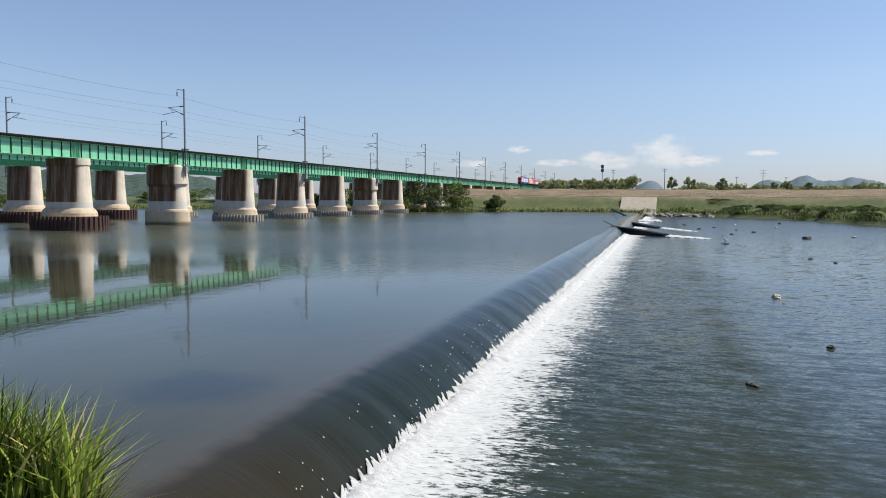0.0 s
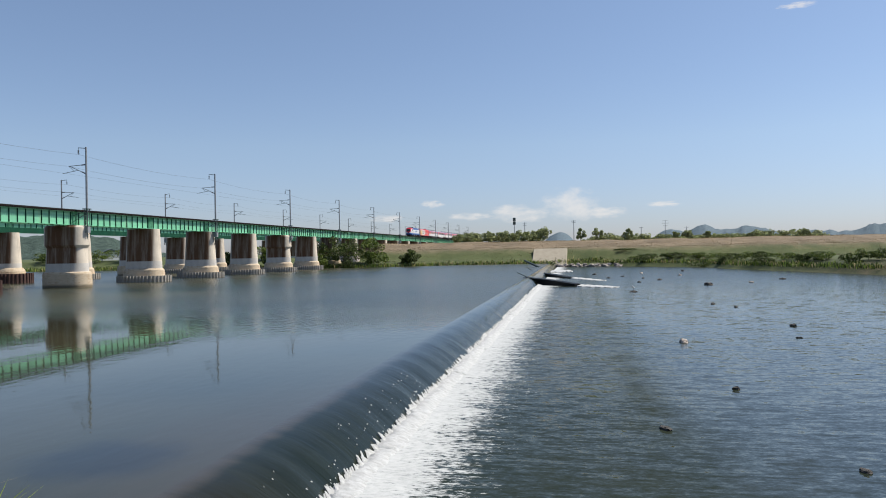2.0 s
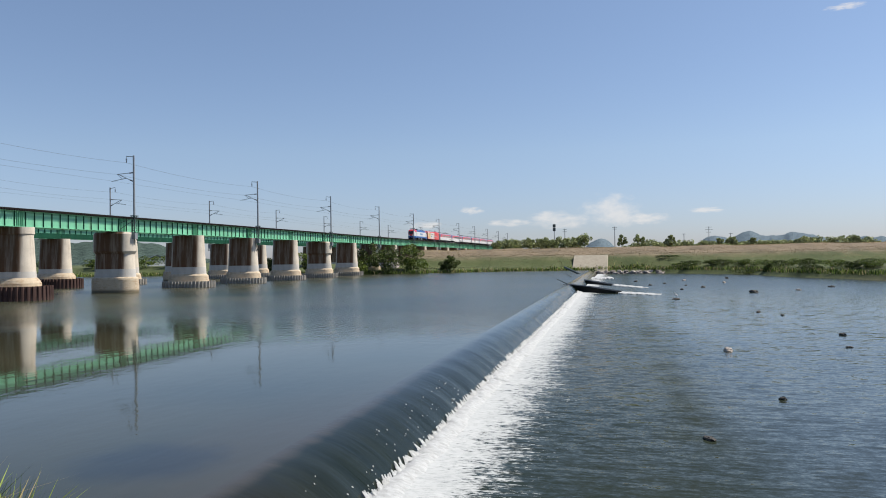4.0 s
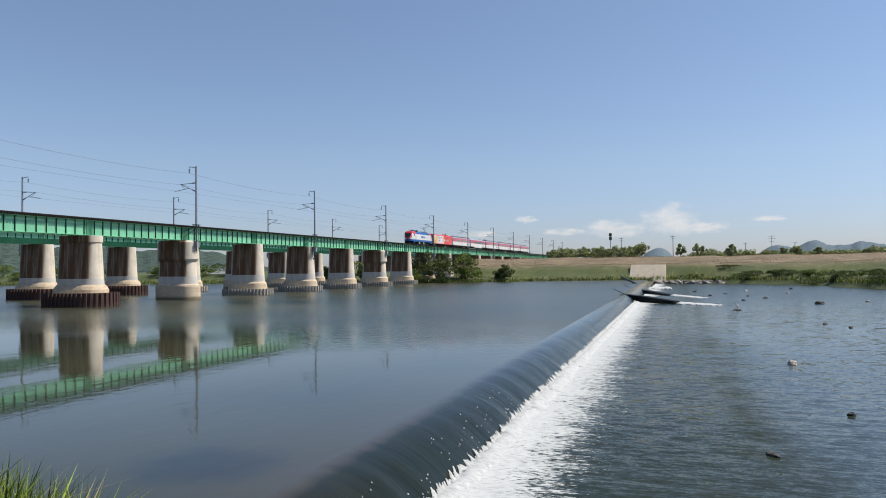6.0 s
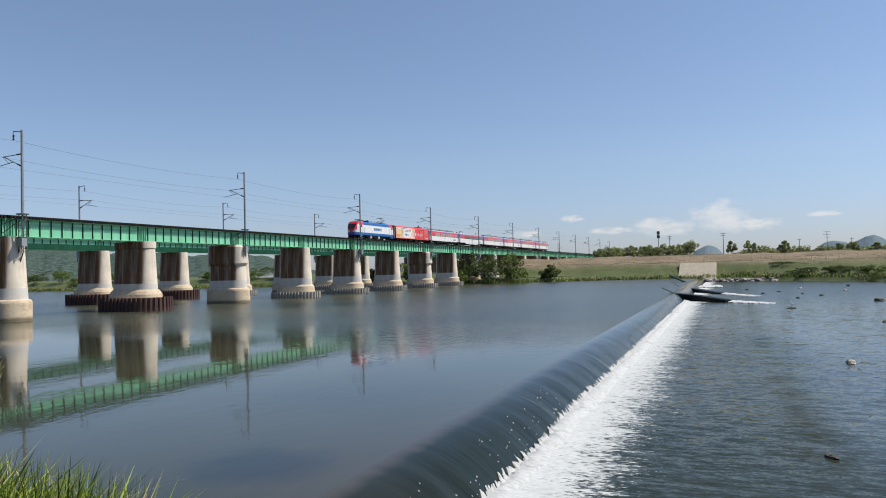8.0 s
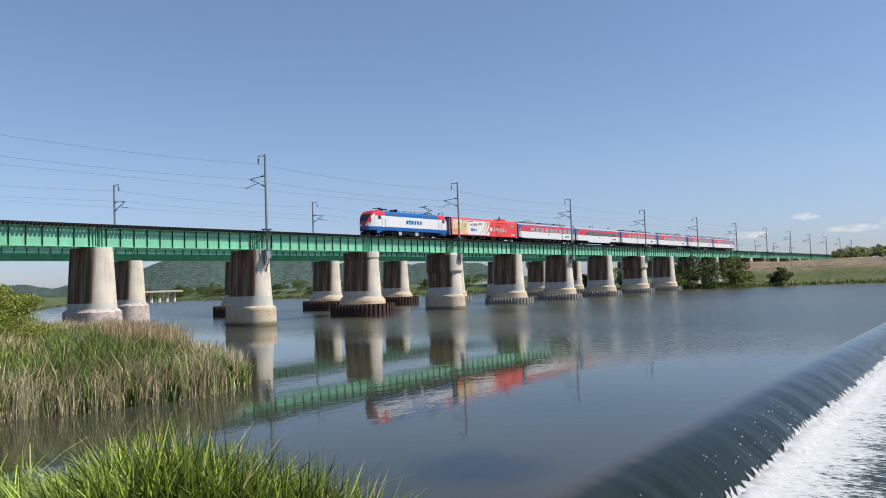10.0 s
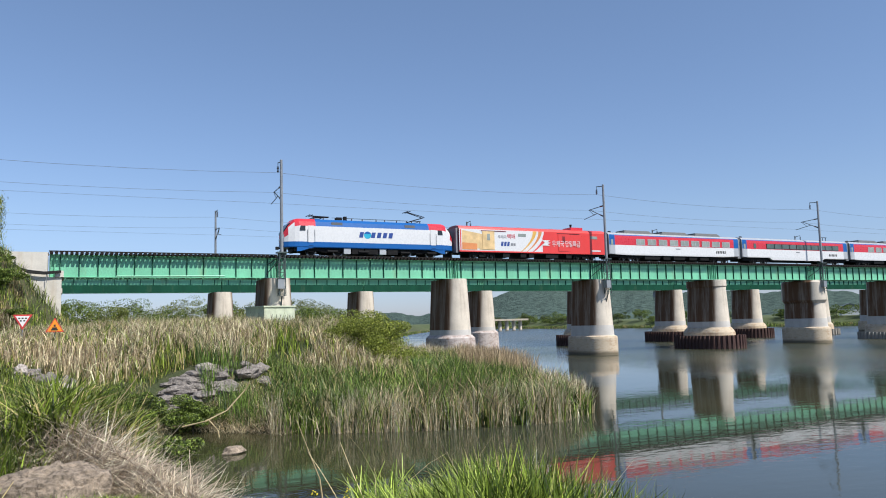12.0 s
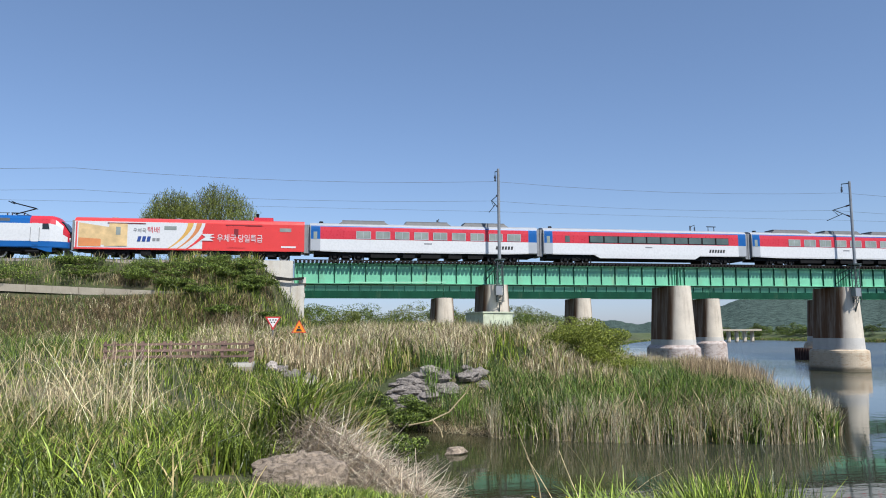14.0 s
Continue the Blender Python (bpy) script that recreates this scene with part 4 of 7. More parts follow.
# ---------------------------------------------------------------- catenary
def mast(x, yc, away, on_bridge=True):
    """A catenary mast beside a track; away: -1 stands on the camera's side, 1 beyond the track."""
    m = empty("catenary_mast", pose(x, yc, 0), "grey steel catenary mast on a bracket beside the track", "catenary mast", "masts along the bridge")
    y0 = away * 3.25
    bm = bmesh.new()
    rod(bm, (0, y0, 11.6), (0, y0, 20.8), 0.17, 0.13, 10)
    part("pole", bm, M["steel"], m)
    bm = bmesh.new()
    if on_bridge:
        for dx in (-0.32, 0.32):
            for dy in (-0.25, 0.25):
                rod(bm, (dx, y0 + dy, 7.4), (dx * 0.8, y0 + dy, 11.6), 0.055, n=4)
        for z in (7.6, 8.3, 9.0, 9.7, 10.4, 11.1):
            for dy in (-0.25, 0.25):
                rod(bm, (-0.3, y0 + dy, z), (0.3, y0 + dy, z + 0.6), 0.03, n=4)
                rod(bm, (-0.3, y0 + dy, z), (0.3, y0 + dy, z), 0.03, n=4)
        box(bm, -0.5, 0.5, y0 - 0.4, y0 + 0.4, 11.55, 11.68)
        box(bm, -0.35, 0.35, min(y0, away * 1.5), max(y0, away * 1.5), 9.0, 9.15)
        rod(bm, (0, y0, 7.4), (0, away * 2.75, 6.2), 0.07, n=4)
        rod(bm, (-0.9, away * 1.6, 10.6), (0, y0, 11.4), 0.05, n=4)
        rod(bm, (-1.1, away * 1.6, 9.6), (-0.3, y0, 10.9), 0.05, n=4)
        part("trestle", bm, M["steel_dark"], m, "dark lattice steel bracket")
        bm = bmesh.new()
        box(bm, -0.5, 0.15, y0 - 0.45, y0 + 0.25, 8.1, 9.0)
        part("cable_box", bm, M["steel"], m)
    else:
        box(bm, -0.3, 0.3, y0 - 0.3, y0 + 0.3, 10.2, 11.6)
        part("footing", bm, M["abutment"], m)
    bm = bmesh.new()
    rod(bm, (0, y0, 20.6), (0, y0 - away * 1.25, 20.75), 0.05, n=6)
    rod(bm, (0, y0 - away * 1.25, 20.75), (0, y0 - away * 1.25, 20.4), 0.03, n=6)
    part("feeder_arm", bm, M["steel_dark"], m)
    bm = bmesh.new()
    for z in (20.35, 20.2, 20.05, 19.9):
        rod(bm, (0, y0 - away * 1.25, z), (0, y0 - away * 1.25, z - 0.06), 0.14, 0.09, 8)
    rod(bm, (0, y0 - away * 1.25, 20.4), (0, y0 - away * 1.25, 19.75), 0.04, n=6)
    part("insulator", bm, M["ceramic"], m)
    bm = bmesh.new()
    rod(bm, (0, y0, 18.2), (0, y0 - away * 2.9, 18.05), 0.045, n=6)
    rod(bm, (0, y0, 16.8), (0, y0 - away * 2.6, 18.0), 0.05, n=6)
    rod(bm, (0, y0 - away * 1.3, 17.4), (0, y0 - away * 3.9, 17.0), 0.04, n=6)
    rod(bm, (0, y0 - away * 2.9, 18.05), (0, y0 - away * 1.9, 17.25), 0.03, n=6)
    part("cantilever", bm, M["steel_dark"], m)
    for reach, za, zb in ((0.75, 18.19, 18.16), (0.7, 16.9, 17.13)):
        bm = bmesh.new()
        rod(bm, (0, y0 - away * 0.2, za), (0, y0 - away * reach, zb), 0.09, n=8)
        part("strut_insulator", bm, M["ceramic"], m)
    return m


first_near = mast(FIRST, NEAR_Y, -1)
first_far = mast(FIRST, FAR_Y, 1)
for k in range(1, 13):
    copy_thing(first_near, pose(FIRST + 2 * k * SPAN, NEAR_Y, 0))
    copy_thing(first_far, pose(FIRST + 2 * k * SPAN, FAR_Y, 0))


def wire_line(yc, z, sag, label, radius=0.014):
    """One wire from mast to mast along the whole bridge."""
    bm = bmesh.new()
    for k in range(-4, 12):
        x0 = FIRST + 2 * k * SPAN
        pts = [(x0 + u * 2 * SPAN, yc, z - sag * 4 * u * (1 - u)) for u in np.linspace(0, 1, 7)]
        for a, b in zip(pts, pts[1:]):
            rod(bm, a, b, radius, n=4)
    return tagged(part("overhead_wire", bm, M["wire"]), label, "wire", "overhead wires")


for yc, away in ((NEAR_Y, -1), (FAR_Y, 1)):
    wire_line(yc + away * 2.0, 19.75, 0.55, "thin dark feeder wire hung from mast to mast", 0.017)
    wire_line(yc + away * 0.3, 18.05, 0.45, "thin dark messenger wire above the track", 0.015)
    wire_line(yc - away * 0.1, 17.0, 0.05, "thin dark contact wire above the track", 0.013)


# ---------------------------------------------------------------- train
def body_ring(x, w, levels):
    """A cross-section at x; levels: (z, share of the half width) from the sill to the roof's edge, then mirrored."""
    side = [(x, -w * s, z) for z, s in levels]
    return side + [(x, w * s, z) for z, s in reversed(levels)]


def banded(bm, rings, colour_of):
    """Skins rings and colours each face by its middle."""
    loft(bm, rings)
    for f in bm.faces:
        f.material_index = colour_of(f.calc_center_median(), f)


def wheel_mesh(r):
    """A spoked-looking disc wheel, its outer face towards -y, with a bright tread rim."""
    bm = bmesh.new()
    rod(bm, (0, -0.05, 0), (0, 0.07, 0), r, n=24)
    rod(bm, (0, 0.07, 0), (0, 0.10, 0), r + 0.03, n=24)
    k = len(bm.faces)
    rod(bm, (0, -0.07, 0), (0, -0.05, 0), r * 0.985, n=24)
    bm.faces.ensure_lookup_table()
    for f in bm.faces[k:]:
        f.material_index = 1
    rod(bm, (0, -0.08, 0), (0, -0.07, 0), r * 0.76, n=24)
    rod(bm, (0, -0.14, 0), (0, -0.08, 0), 0.17, n=12)
    return mesh_of("wheel", bm, [M["wheel_dark"], M["wheel"]])


WHEEL_BIG, WHEEL_SMALL = wheel_mesh(0.60), wheel_mesh(0.44)


def bogie(parent, x, wheelbase, r):
    bm = bmesh.new()
    h = wheelbase / 2
    for s in (-1, 1):
        y = s * 1.06
        box(bm, -h - 0.55, h + 0.55, y - 0.09, y + 0.09, r + 0.12, r + 0.30)
        box(bm, -0.42, 0.42, y - 0.12, y + 0.12, r - 0.12, r + 0.45)
        for u in (-h, h):
            box(bm, u - 0.14, u + 0.14, y - 0.10, y + 0.10, r - 0.12, r + 0.16)
            rod(bm, (u - 0.4, y, r - 0.05), (u - 0.4, y, r + 0.5), 0.11, n=8)
            rod(bm, (u + 0.4, y, r - 0.05), (u + 0.4, y, r + 0.5), 0.11, n=8)
        rod(bm, (-h - 0.5, y, r + 0.12), (-h - 0.5, y, r - 0.35), 0.06, n=6)
        rod(bm, (h + 0.5, y, r + 0.12), (h + 0.5, y, r - 0.35), 0.06, n=6)
        rod(bm, (-0.35, y + s * 0.12, r + 0.45), (0.45, y + s * 0.12, r + 0.0), 0.07, n=6)
    box(bm, -0.3, 0.3, -1.0, 1.0, r, r + 0.35)
    b = part("bogie", bm, M["t_black"], parent, "dark bogie frame with springs", at=pose(x, 0, 0))
    mesh = WHEEL_BIG if r > 0.5 else WHEEL_SMALL
    for u in (-h, h):
        for s in (-1, 1):
            share("wheel", mesh, b, pose(u, s * 0.82, r, 0, 0, 180 if s > 0 else 0))
    return b


def coupler(parent, x, sgn):
    bm = bmesh.new()
    rod(bm, (x, 0, 0.9), (x + sgn * 0.45, 0, 0.9), 0.09, n=8)
    box(bm, x + sgn * 0.45 - 0.14, x + sgn * 0.45 + 0.14, -0.16, 0.16, 0.76, 1.06)
    part("coupler", bm, M["t_black"], parent)


def flat_shape(points, y, thick=0.006):
    """A thin plate on the side y, from (x, z) points in order."""
    bm = bmesh.new()
    s = -1 if y < 0 else 1
    loft(bm, [[(x, y, z) for x, z in points], [(x, y + s * thick, z) for x, z in points]])
    return bm


def disc(x, z, rx, rz, n=20, a0=0, a1=360):
    return [(x + rx * math.cos(radians(a)), z + rz * math.sin(radians(a))) for a in np.linspace(a0, a1, n, endpoint=a1 - a0 < 360)]


def mark(parent, x, z, h, w, y, bar, globe=True):
    """The operator's mark, as plain shapes: slanted bars and a ball."""
    sx = 1 if y < 0 else -1
    unit = w / 6.0
    for k in range(6):
        if k == 1 and globe:
            continue
        u = x + sx * (-w / 2 + unit * (k + 0.15))
        v = u + sx * unit * 0.66
        sl = sx * 0.12 * h
        part("mark_bar", flat_shape([(u - sl, z - h / 2), (v - sl, z - h / 2), (v + sl, z + h / 2), (u + sl, z + h / 2)], y), bar, parent)
    if globe:
        gx_ = x + sx * (-w / 2 + unit * 1.5)
        part("mark_ball", flat_shape(disc(gx_, z - 0.02, unit * 0.62, h * 0.66), y), M["t_teal"], parent)
        part("mark_arc", flat_shape(disc(gx_, z - 0.02, unit * 0.62, h * 0.66, 10, 20, 160), math.copysign(abs(y) + 0.008, y)), M["t_blue"], parent)


def pantograph(parent, x, raised, z=3.95):
    """A pantograph on four insulators; its arm and head are pieces of it."""
    bm = bmesh.new()
    for s in (-0.75, 0.75):
        rod(bm, (x - 0.6, s, z + 0.2), (x + 0.6, s, z + 0.2), 0.035, n=6)
    for u in (-0.5, 0.5):
        rod(bm, (x + u, -0.75, z + 0.2), (x + u, 0.75, z + 0.2), 0.035, n=6)
    p = part("pantograph", bm, M["t_black"], parent, "dark steel pantograph, " + ("half raised" if raised else "folded"))
    for s in (-0.75, 0.75):
        for u in (-0.5, 0.5):
            bm = bmesh.new()
            rod(bm, (x + u, s, z - 0.02), (x + u, s, z + 0.18), 0.07, 0.04, 6)
            part("insulator", bm, M["ceramic"], p)
    hi = 0.95 if raised else 0.1
    knee = Vector((x + 1.3, 0, z + 0.28 + hi * 0.5))
    bm = bmesh.new()
    rod(bm, (x - 0.5, 0, z + 0.2), knee, 0.055, n=6)
    part("lower_arm", bm, M["t_black"], p)
    for s in (-1, 1):
        bm = bmesh.new()
        rod(bm, knee + Vector((0, s * 0.3, 0)), (x - 0.75, s * 0.1, z + 0.32 + hi), 0.04, n=6)
        part("upper_arm", bm, M["t_black"], p)
    for u in (-0.62, -0.9):
        bm = bmesh.new()
        rod(bm, (x + u, -0.75, z + 0.33 + hi), (x + u, 0.75, z + 0.33 + hi), 0.04, n=6)
        part("contact_strip", bm, M["t_black"], p)


def locomotive():
    """Electric locomotive, its front towards -x; x = 0 is its middle."""
    L = 19.3 / 2
    lo = empty("locomotive", pose(0, 0, 0), "white and blue electric locomotive with red cab ends", "locomotive")
    zs = [(0.92, 0.97), (1.0, 1.0), (1.50, 1.0), (2.45, 1.0), (3.12, 0.99), (3.58, 0.92), (3.88, 0.70), (3.95, 0.35)]

    def ring(x, squeeze, top, low=0.0):
        out = []
        for z, s in zs:
            zz = z if z < 1.5 else 1.5 + (z - 1.5) * top
            out.append((max(zz, low), s))
        return body_ring(x, 1.5 * squeeze, out)

    half = [(L, 0.50, 0.42), (L - 0.10, 0.60, 0.46), (L - 0.45, 0.77, 0.70), (L - 1.05, 0.92, 0.95), (L - 1.5, 0.985, 1.0), (L - 3.2, 1.0, 1.0)]
    rings = [ring(-x, s, t) for x, s, t in half] + [ring(x, s, t) for x, s, t in reversed(half)]
    bm = bmesh.new()

    def colour(c, f):
        end = L - abs(c.x)
        if c.z < 1.5:
            return 1
        if end < 0.05:
            return 2
        if end < 3.2 and c.z > 3.12 or end < 0.72 and c.z > 2.2:
            return 2
        if c.z > 3.12:
            return 1
        return 0
    banded(bm, rings, colour)
    part("body", bm, [M["t_white"], M["t_blue"], M["t_red"]], lo, "white body with blue bands and red cab ends")
    for sgn in (-1, 1):
        bm = bmesh.new()
        pts = [(0.0, 2.30, 0.68), (-0.02, 2.50, 0.74), (-0.44, 3.20, 0.92), (-0.62, 3.40, 0.96)]
        loft(bm, [[(sgn * (L + 0.05 + u), -w, z), (sgn * (L + 0.05 + u), w, z), (sgn * (L + u - 0.15), w, z - 0.02), (sgn * (L + u - 0.15), -w, z - 0.02)] for u, z, w in pts])
        part("windscreen", bm, M["cab_glass"], lo, "dark raked windscreen")
        bm = bmesh.new()
        box(bm, min(sgn * (L - 0.02), sgn * (L + 0.03)), max(sgn * (L - 0.02), sgn * (L + 0.03)), -0.70, 0.70, 0.94, 1.52)
        part("nose_panel", bm, M["t_blue"], lo, "blue lower nose panel")
        for s in (-1, 1):
            bm = bmesh.new()
            rod(bm, (sgn * (L - 0.12), s * 0.52, 1.75), (sgn * (L + 0.06), s * 0.52, 1.75), 0.17, n=12)
            part("headlamp", bm, M["lamp"], lo)
            part("cab_window", flat_shape([(sgn * (L - 1.52), 2.62), (sgn * (L - 2.12), 2.62), (sgn * (L - 2.12), 3.12), (sgn * (L - 1.62), 3.12)], s * 1.495, 0.02), M["cab_glass"], lo)
            for u in (2.35, 3.1):
                bm = bmesh.new()
                rod(bm, (sgn * (L - u), s * 1.54, 1.5), (sgn * (L - u), s * 1.54, 2.75), 0.022, n=6)
                part("handrail", bm, M["steel"], lo)
            part("cab_door", flat_shape([(sgn * (L - 2.42), 1.45), (sgn * (L - 3.02), 1.45), (sgn * (L - 3.02), 3.15), (sgn * (L - 2.42), 3.15)], s * 1.5, 0.008), M["t_white"], lo)
            part("skirt", flat_shape([(sgn * (L - 1.25), 0.50), (sgn * (L - 1.7), 0.55), (sgn * (L - 2.2), 0.72), (sgn * (L - 3.2), 0.94), (sgn * (L - 1.25), 0.94)], s * 1.41, 0.03), M["t_blue"], lo, "blue end skirt")
            bm = bmesh.new()
            for z in (0.45, 0.8, 1.1):
                box(bm, sgn * (L - 2.7) - 0.25, sgn * (L - 2.7) + 0.25, s * 1.4 - 0.1, s * 1.4 + 0.1, z, z + 0.04)
            part("cab_step", bm, M["t_black"], lo)
            part("roof_grille", flat_shape([(sgn * (L - 4.9), 3.3), (sgn * (L - 6.1), 3.3), (sgn * (L - 6.1), 3.58), (sgn * (L - 4.9), 3.58)], s * 1.42, 0.03), M["ac_grey"], lo)
        bm = bmesh.new()
        loft(bm, [[(sgn * (L - 0.3), -1.0, z), (sgn * (L + 0.10 - zz), -0.6, z), (sgn * (L + 0.10 - zz), 0.6, z), (sgn * (L - 0.3), 1.0, z)] for z, zz in ((0.18, 0.0), (0.75, 0.12))])
        part("snow_plough", bm, M["t_black"], lo)
        coupler(lo, sgn * (L - 0.05), sgn)
        bogie(lo, sgn * 5.35, 2.9, 0.60)
    for u, w, mat_ in ((-3.4, 0.75, M["t_silver"]), (-2.5, 1.3, M["t_black"]), (-1.1, 1.5, M["t_black"]), (0.6, 0.75, M["t_silver"]), (1.5, 1.2, M["t_black"])):
        bm = bmesh.new()
        box(bm, u, u + w, -1.38, 1.38, 0.33, 0.95)
        part("equipment_box", bm, mat_, lo)
    for y in (-1.40, 1.40):
        for u in (-5.2, -1.8, 3.0, 6.2):
            bm = bmesh.new()
            rod(bm, (u, y, 0.55), (u + 1.1, y, 0.55), 0.13, n=10)
            part("air_tank", bm, M["t_black"], lo)
    bm = bmesh.new()
    box(bm, -8.6, 8.6, -1.2, 1.2, 0.56, 0.92)
    part("underframe", bm, M["t_black"], lo)
    for u in (-3.0, -2.2, -1.0, 0.6, 1.6, 3.0, 4.2):
        bm = bmesh.new()
        rod(bm, (u, -0.5, 3.9), (u, -0.5, 4.2), 0.07, 0.05, 8)
        part("roof_insulator", bm, M["ceramic"], lo)
    bm = bmesh.new()
    rod(bm, (-4.4, -0.5, 4.18), (4.4, -0.5, 4.18), 0.03, n=6)
    part("roof_busbar", bm, M["steel_dark"], lo)
    bm = bmesh.new()
    box(bm, -3.9, -3.3, -0.6, 0.0, 3.9, 4.25)
    box(bm, -3.1, -2.8, -0.7, -0.3, 3.9, 4.35)
    part("roof_breaker", bm, M["t_black"], lo)
    pantograph(lo, -5.9, False)
    pantograph(lo, 5.2, True)
    for y in (-1.506, 1.506):
        mark(lo, 0.2 if y < 0 else -0.2, 2.36, 0.58, 4.0, y, M["t_navy"])
    return lo


def writing(parent, words, x, z, width, height, y, material):
    """Solid letters on a side wall, from x towards the reader's right."""
    cu = bpy.data.curves.new("writing", "FONT")
    cu.body, cu.extrude = words, 0.004
    ob = new("writing", cu)
    bpy.context.view_layer.update()
    me = bpy.data.meshes.new_from_object(ob)
    bpy.data.objects.remove(ob)
    co = np.empty(len(me.vertices) * 3, np.float32)
    me.vertices.foreach_get("co", co)
    co = co.reshape(-1, 3)
    lo, hi = co.min(0), co.max(0)
    co[:, :2] = (co[:, :2] - lo[:2]) / (hi - lo)[:2] * np.array((width, height))
    s = 1 if y < 0 else -1
    out = np.stack([x + s * co[:, 0], y - s * co[:, 2], z + co[:, 1]], 1)
    me.vertices.foreach_set("co", np.ascontiguousarray(out, dtype=np.float32).ravel())
    me.materials.clear()
    me.materials.append(material)
    me.update()
    w = new("writing", me)
    w.parent = parent
    return w


def end_gangway(parent, x, sgn, material):
    bm = bmesh.new()
    box(bm, min(x, x + sgn * 0.28), max(x, x + sgn * 0.28), -1.15, 1.15, 0.75, 3.55)
    part("gangway", bm, material, parent, "dark corrugated gangway")


def parcel_van():
    L = 20.8 / 2
    v = empty("parcel_van", pose(0, 0, 0), "red and white parcel van with gold swooshes and printed boxes", "train van")
    zs = [(0.85, 1.0), (1.0, 1.0), (2.2, 1.0), (3.45, 1.0), (3.72, 0.90), (3.88, 0.55), (3.92, 0.25)]
    bm = bmesh.new()
    rings = [body_ring(x, 1.42, zs) for x in (-L, -L + 0.02, 0.9, L - 0.02, L)]

    def colour(c, f):
        if c.z > 3.45 or c.z < 1.0 or abs(f.normal.x) > 0.5:
            return 2 if abs(f.normal.x) > 0.5 else 1
        return 1 if c.x > 0.9 else 0
    loft(bm, rings)
    bmesh.ops.recalc_face_normals(bm, faces=bm.faces)
    for f in bm.faces:
        f.material_index = colour(f.calc_center_median(), f)
    part("body", bm, [M["t_white"], M["t_orange_red"], M["t_dark_red"]], v)
    for y in (-1.425, 1.425):
        side = math.copysign(1, y)

        def plate(name, pts, mat_, lift=0.0, label=""):
            part(name, flat_shape(pts, y + side * lift), mat_, v, label)
        # swooshes between the white and the red part
        for k, (mat_, off, wdt) in enumerate(((M["t_gold"], -1.3, 0.55), (M["t_white"], -0.75, 0.2), (M["t_orange"], -0.5, 0.5), (M["t_white"], 0.0, 0.3), (M["t_orange_red"], 0.35, 0.7))):
            left = [(off + 0.85 - 1.75 * (1 - u) ** 1.9, 1.0 + 2.44 * u) for u in np.linspace(0, 1, 10)]
            right = [(x + wdt * (0.25 + 0.75 * u), z) for (x, z), u in zip(left, np.linspace(0, 1, 10))]
            bm = bmesh.new()
            y0, y1 = y, y + side * (0.004 + 0.002 * k)
            loft(bm, [[(a[0], y0, a[1]), (a[0], y1, a[1]), (b[0], y1, b[1]), (b[0], y0, b[1])] for a, b in zip(left, right)])
            part("swoosh", bm, mat_, v)
        plate("printed_box", [(-L + 0.35, 1.25), (-L + 3.1, 1.25), (-L + 3.1, 2.9), (-L + 0.35, 3.3)], M["t_beige"], 0.0, "beige printed parcels")
        plate("printed_box", [(-L + 0.35, 1.1), (-L + 2.3, 1.1), (-L + 2.3, 1.8), (-L + 0.35, 1.9)], M["t_orange"], 0.008)
        plate("printed_box", [(-L + 2.6, 1.1), (-L + 4.6, 1.15), (-L + 4.6, 2.0), (-L + 2.6, 1.95)], M["t_beige"], 0.008)
        for dx in (-6.6, 4.0):
            mat_ = M["t_beige"] if dx < 0 else M["t_orange_red"]
            bm = flat_shape([(dx - 0.8, 1.15), (dx + 0.8, 1.15), (dx + 0.8, 3.25), (dx - 0.8, 3.25)], y + side * 0.012, 0.03)
            d = part("sliding_door", bm, mat_, v, "sliding loading door")
            part("door_window", flat_shape([(dx - 0.2, 2.2), (dx + 0.2, 2.2), (dx + 0.2, 2.95), (dx - 0.2, 2.95)], y + side * 0.045), M["glass"] if dx < 0 else M["t_dark_red"], d)
            bm = bmesh.new()
            box(bm, dx - 0.95, dx + 2.4, y + side * 0.01 - 0.03, y + side * 0.01 + 0.03, 3.27, 3.34)
            part("door_rail", bm, M["t_dark_red"], v)
        for dx in (-2.0, 8.6):
            plate("small_window", [(dx - 0.55, 2.75), (dx + 0.55, 2.75), (dx + 0.55, 3.1), (dx - 0.55, 3.1)], M["glass"], 0.01)
        s = 1 if y < 0 else -1
        mid = -4.3
        writing(v, "\uc6b0\uccb4\uad6d", mid - s * 1.0, 2.46, 1.15, 0.40, y + side * 0.012, M["t_grey"])
        writing(v, "\ud0dd\ubc30", mid + s * 0.27, 2.44, 1.05, 0.58, y + side * 0.012, M["t_red"])
        for k in range(3):
            u = mid - s * 0.65 + s * 0.42 * k
            plate("mark_bar", [(u, 1.6), (u + s * 0.30, 1.6), (u + s * 0.40, 2.1), (u + s * 0.10, 2.1)], M["t_navy"], 0.01)
        for k in range(2):
            u = mid + s * 0.72 + s * 0.36 * k
            plate("writing_bar", [(u, 1.66), (u + s * 0.28, 1.66), (u + s * 0.28, 1.95), (u, 1.95)], M["t_grey"], 0.01)
        e0 = 0.7 if y < 0 else 6.6
        plate("emblem", [(e0 + s * a_, b_) for a_, b_ in ((0.0, 1.78), (1.25, 1.78), (0.85, 1.98), (1.4, 2.12), (0.85, 2.2), (1.3, 2.42), (0.1, 2.42), (0.5, 2.12))], M["t_white"], 0.05)
        writing(v, "\uc6b0\uccb4\uad6d", e0 + s * 1.55, 1.68, 1.75, 0.74, y + side * 0.052, M["t_white"])
        writing(v, "\ub2f9\uc77c\ud2b9\uae09", e0 + s * 3.5, 1.68, 2.25, 0.74, y + side * 0.052, M["t_white"])
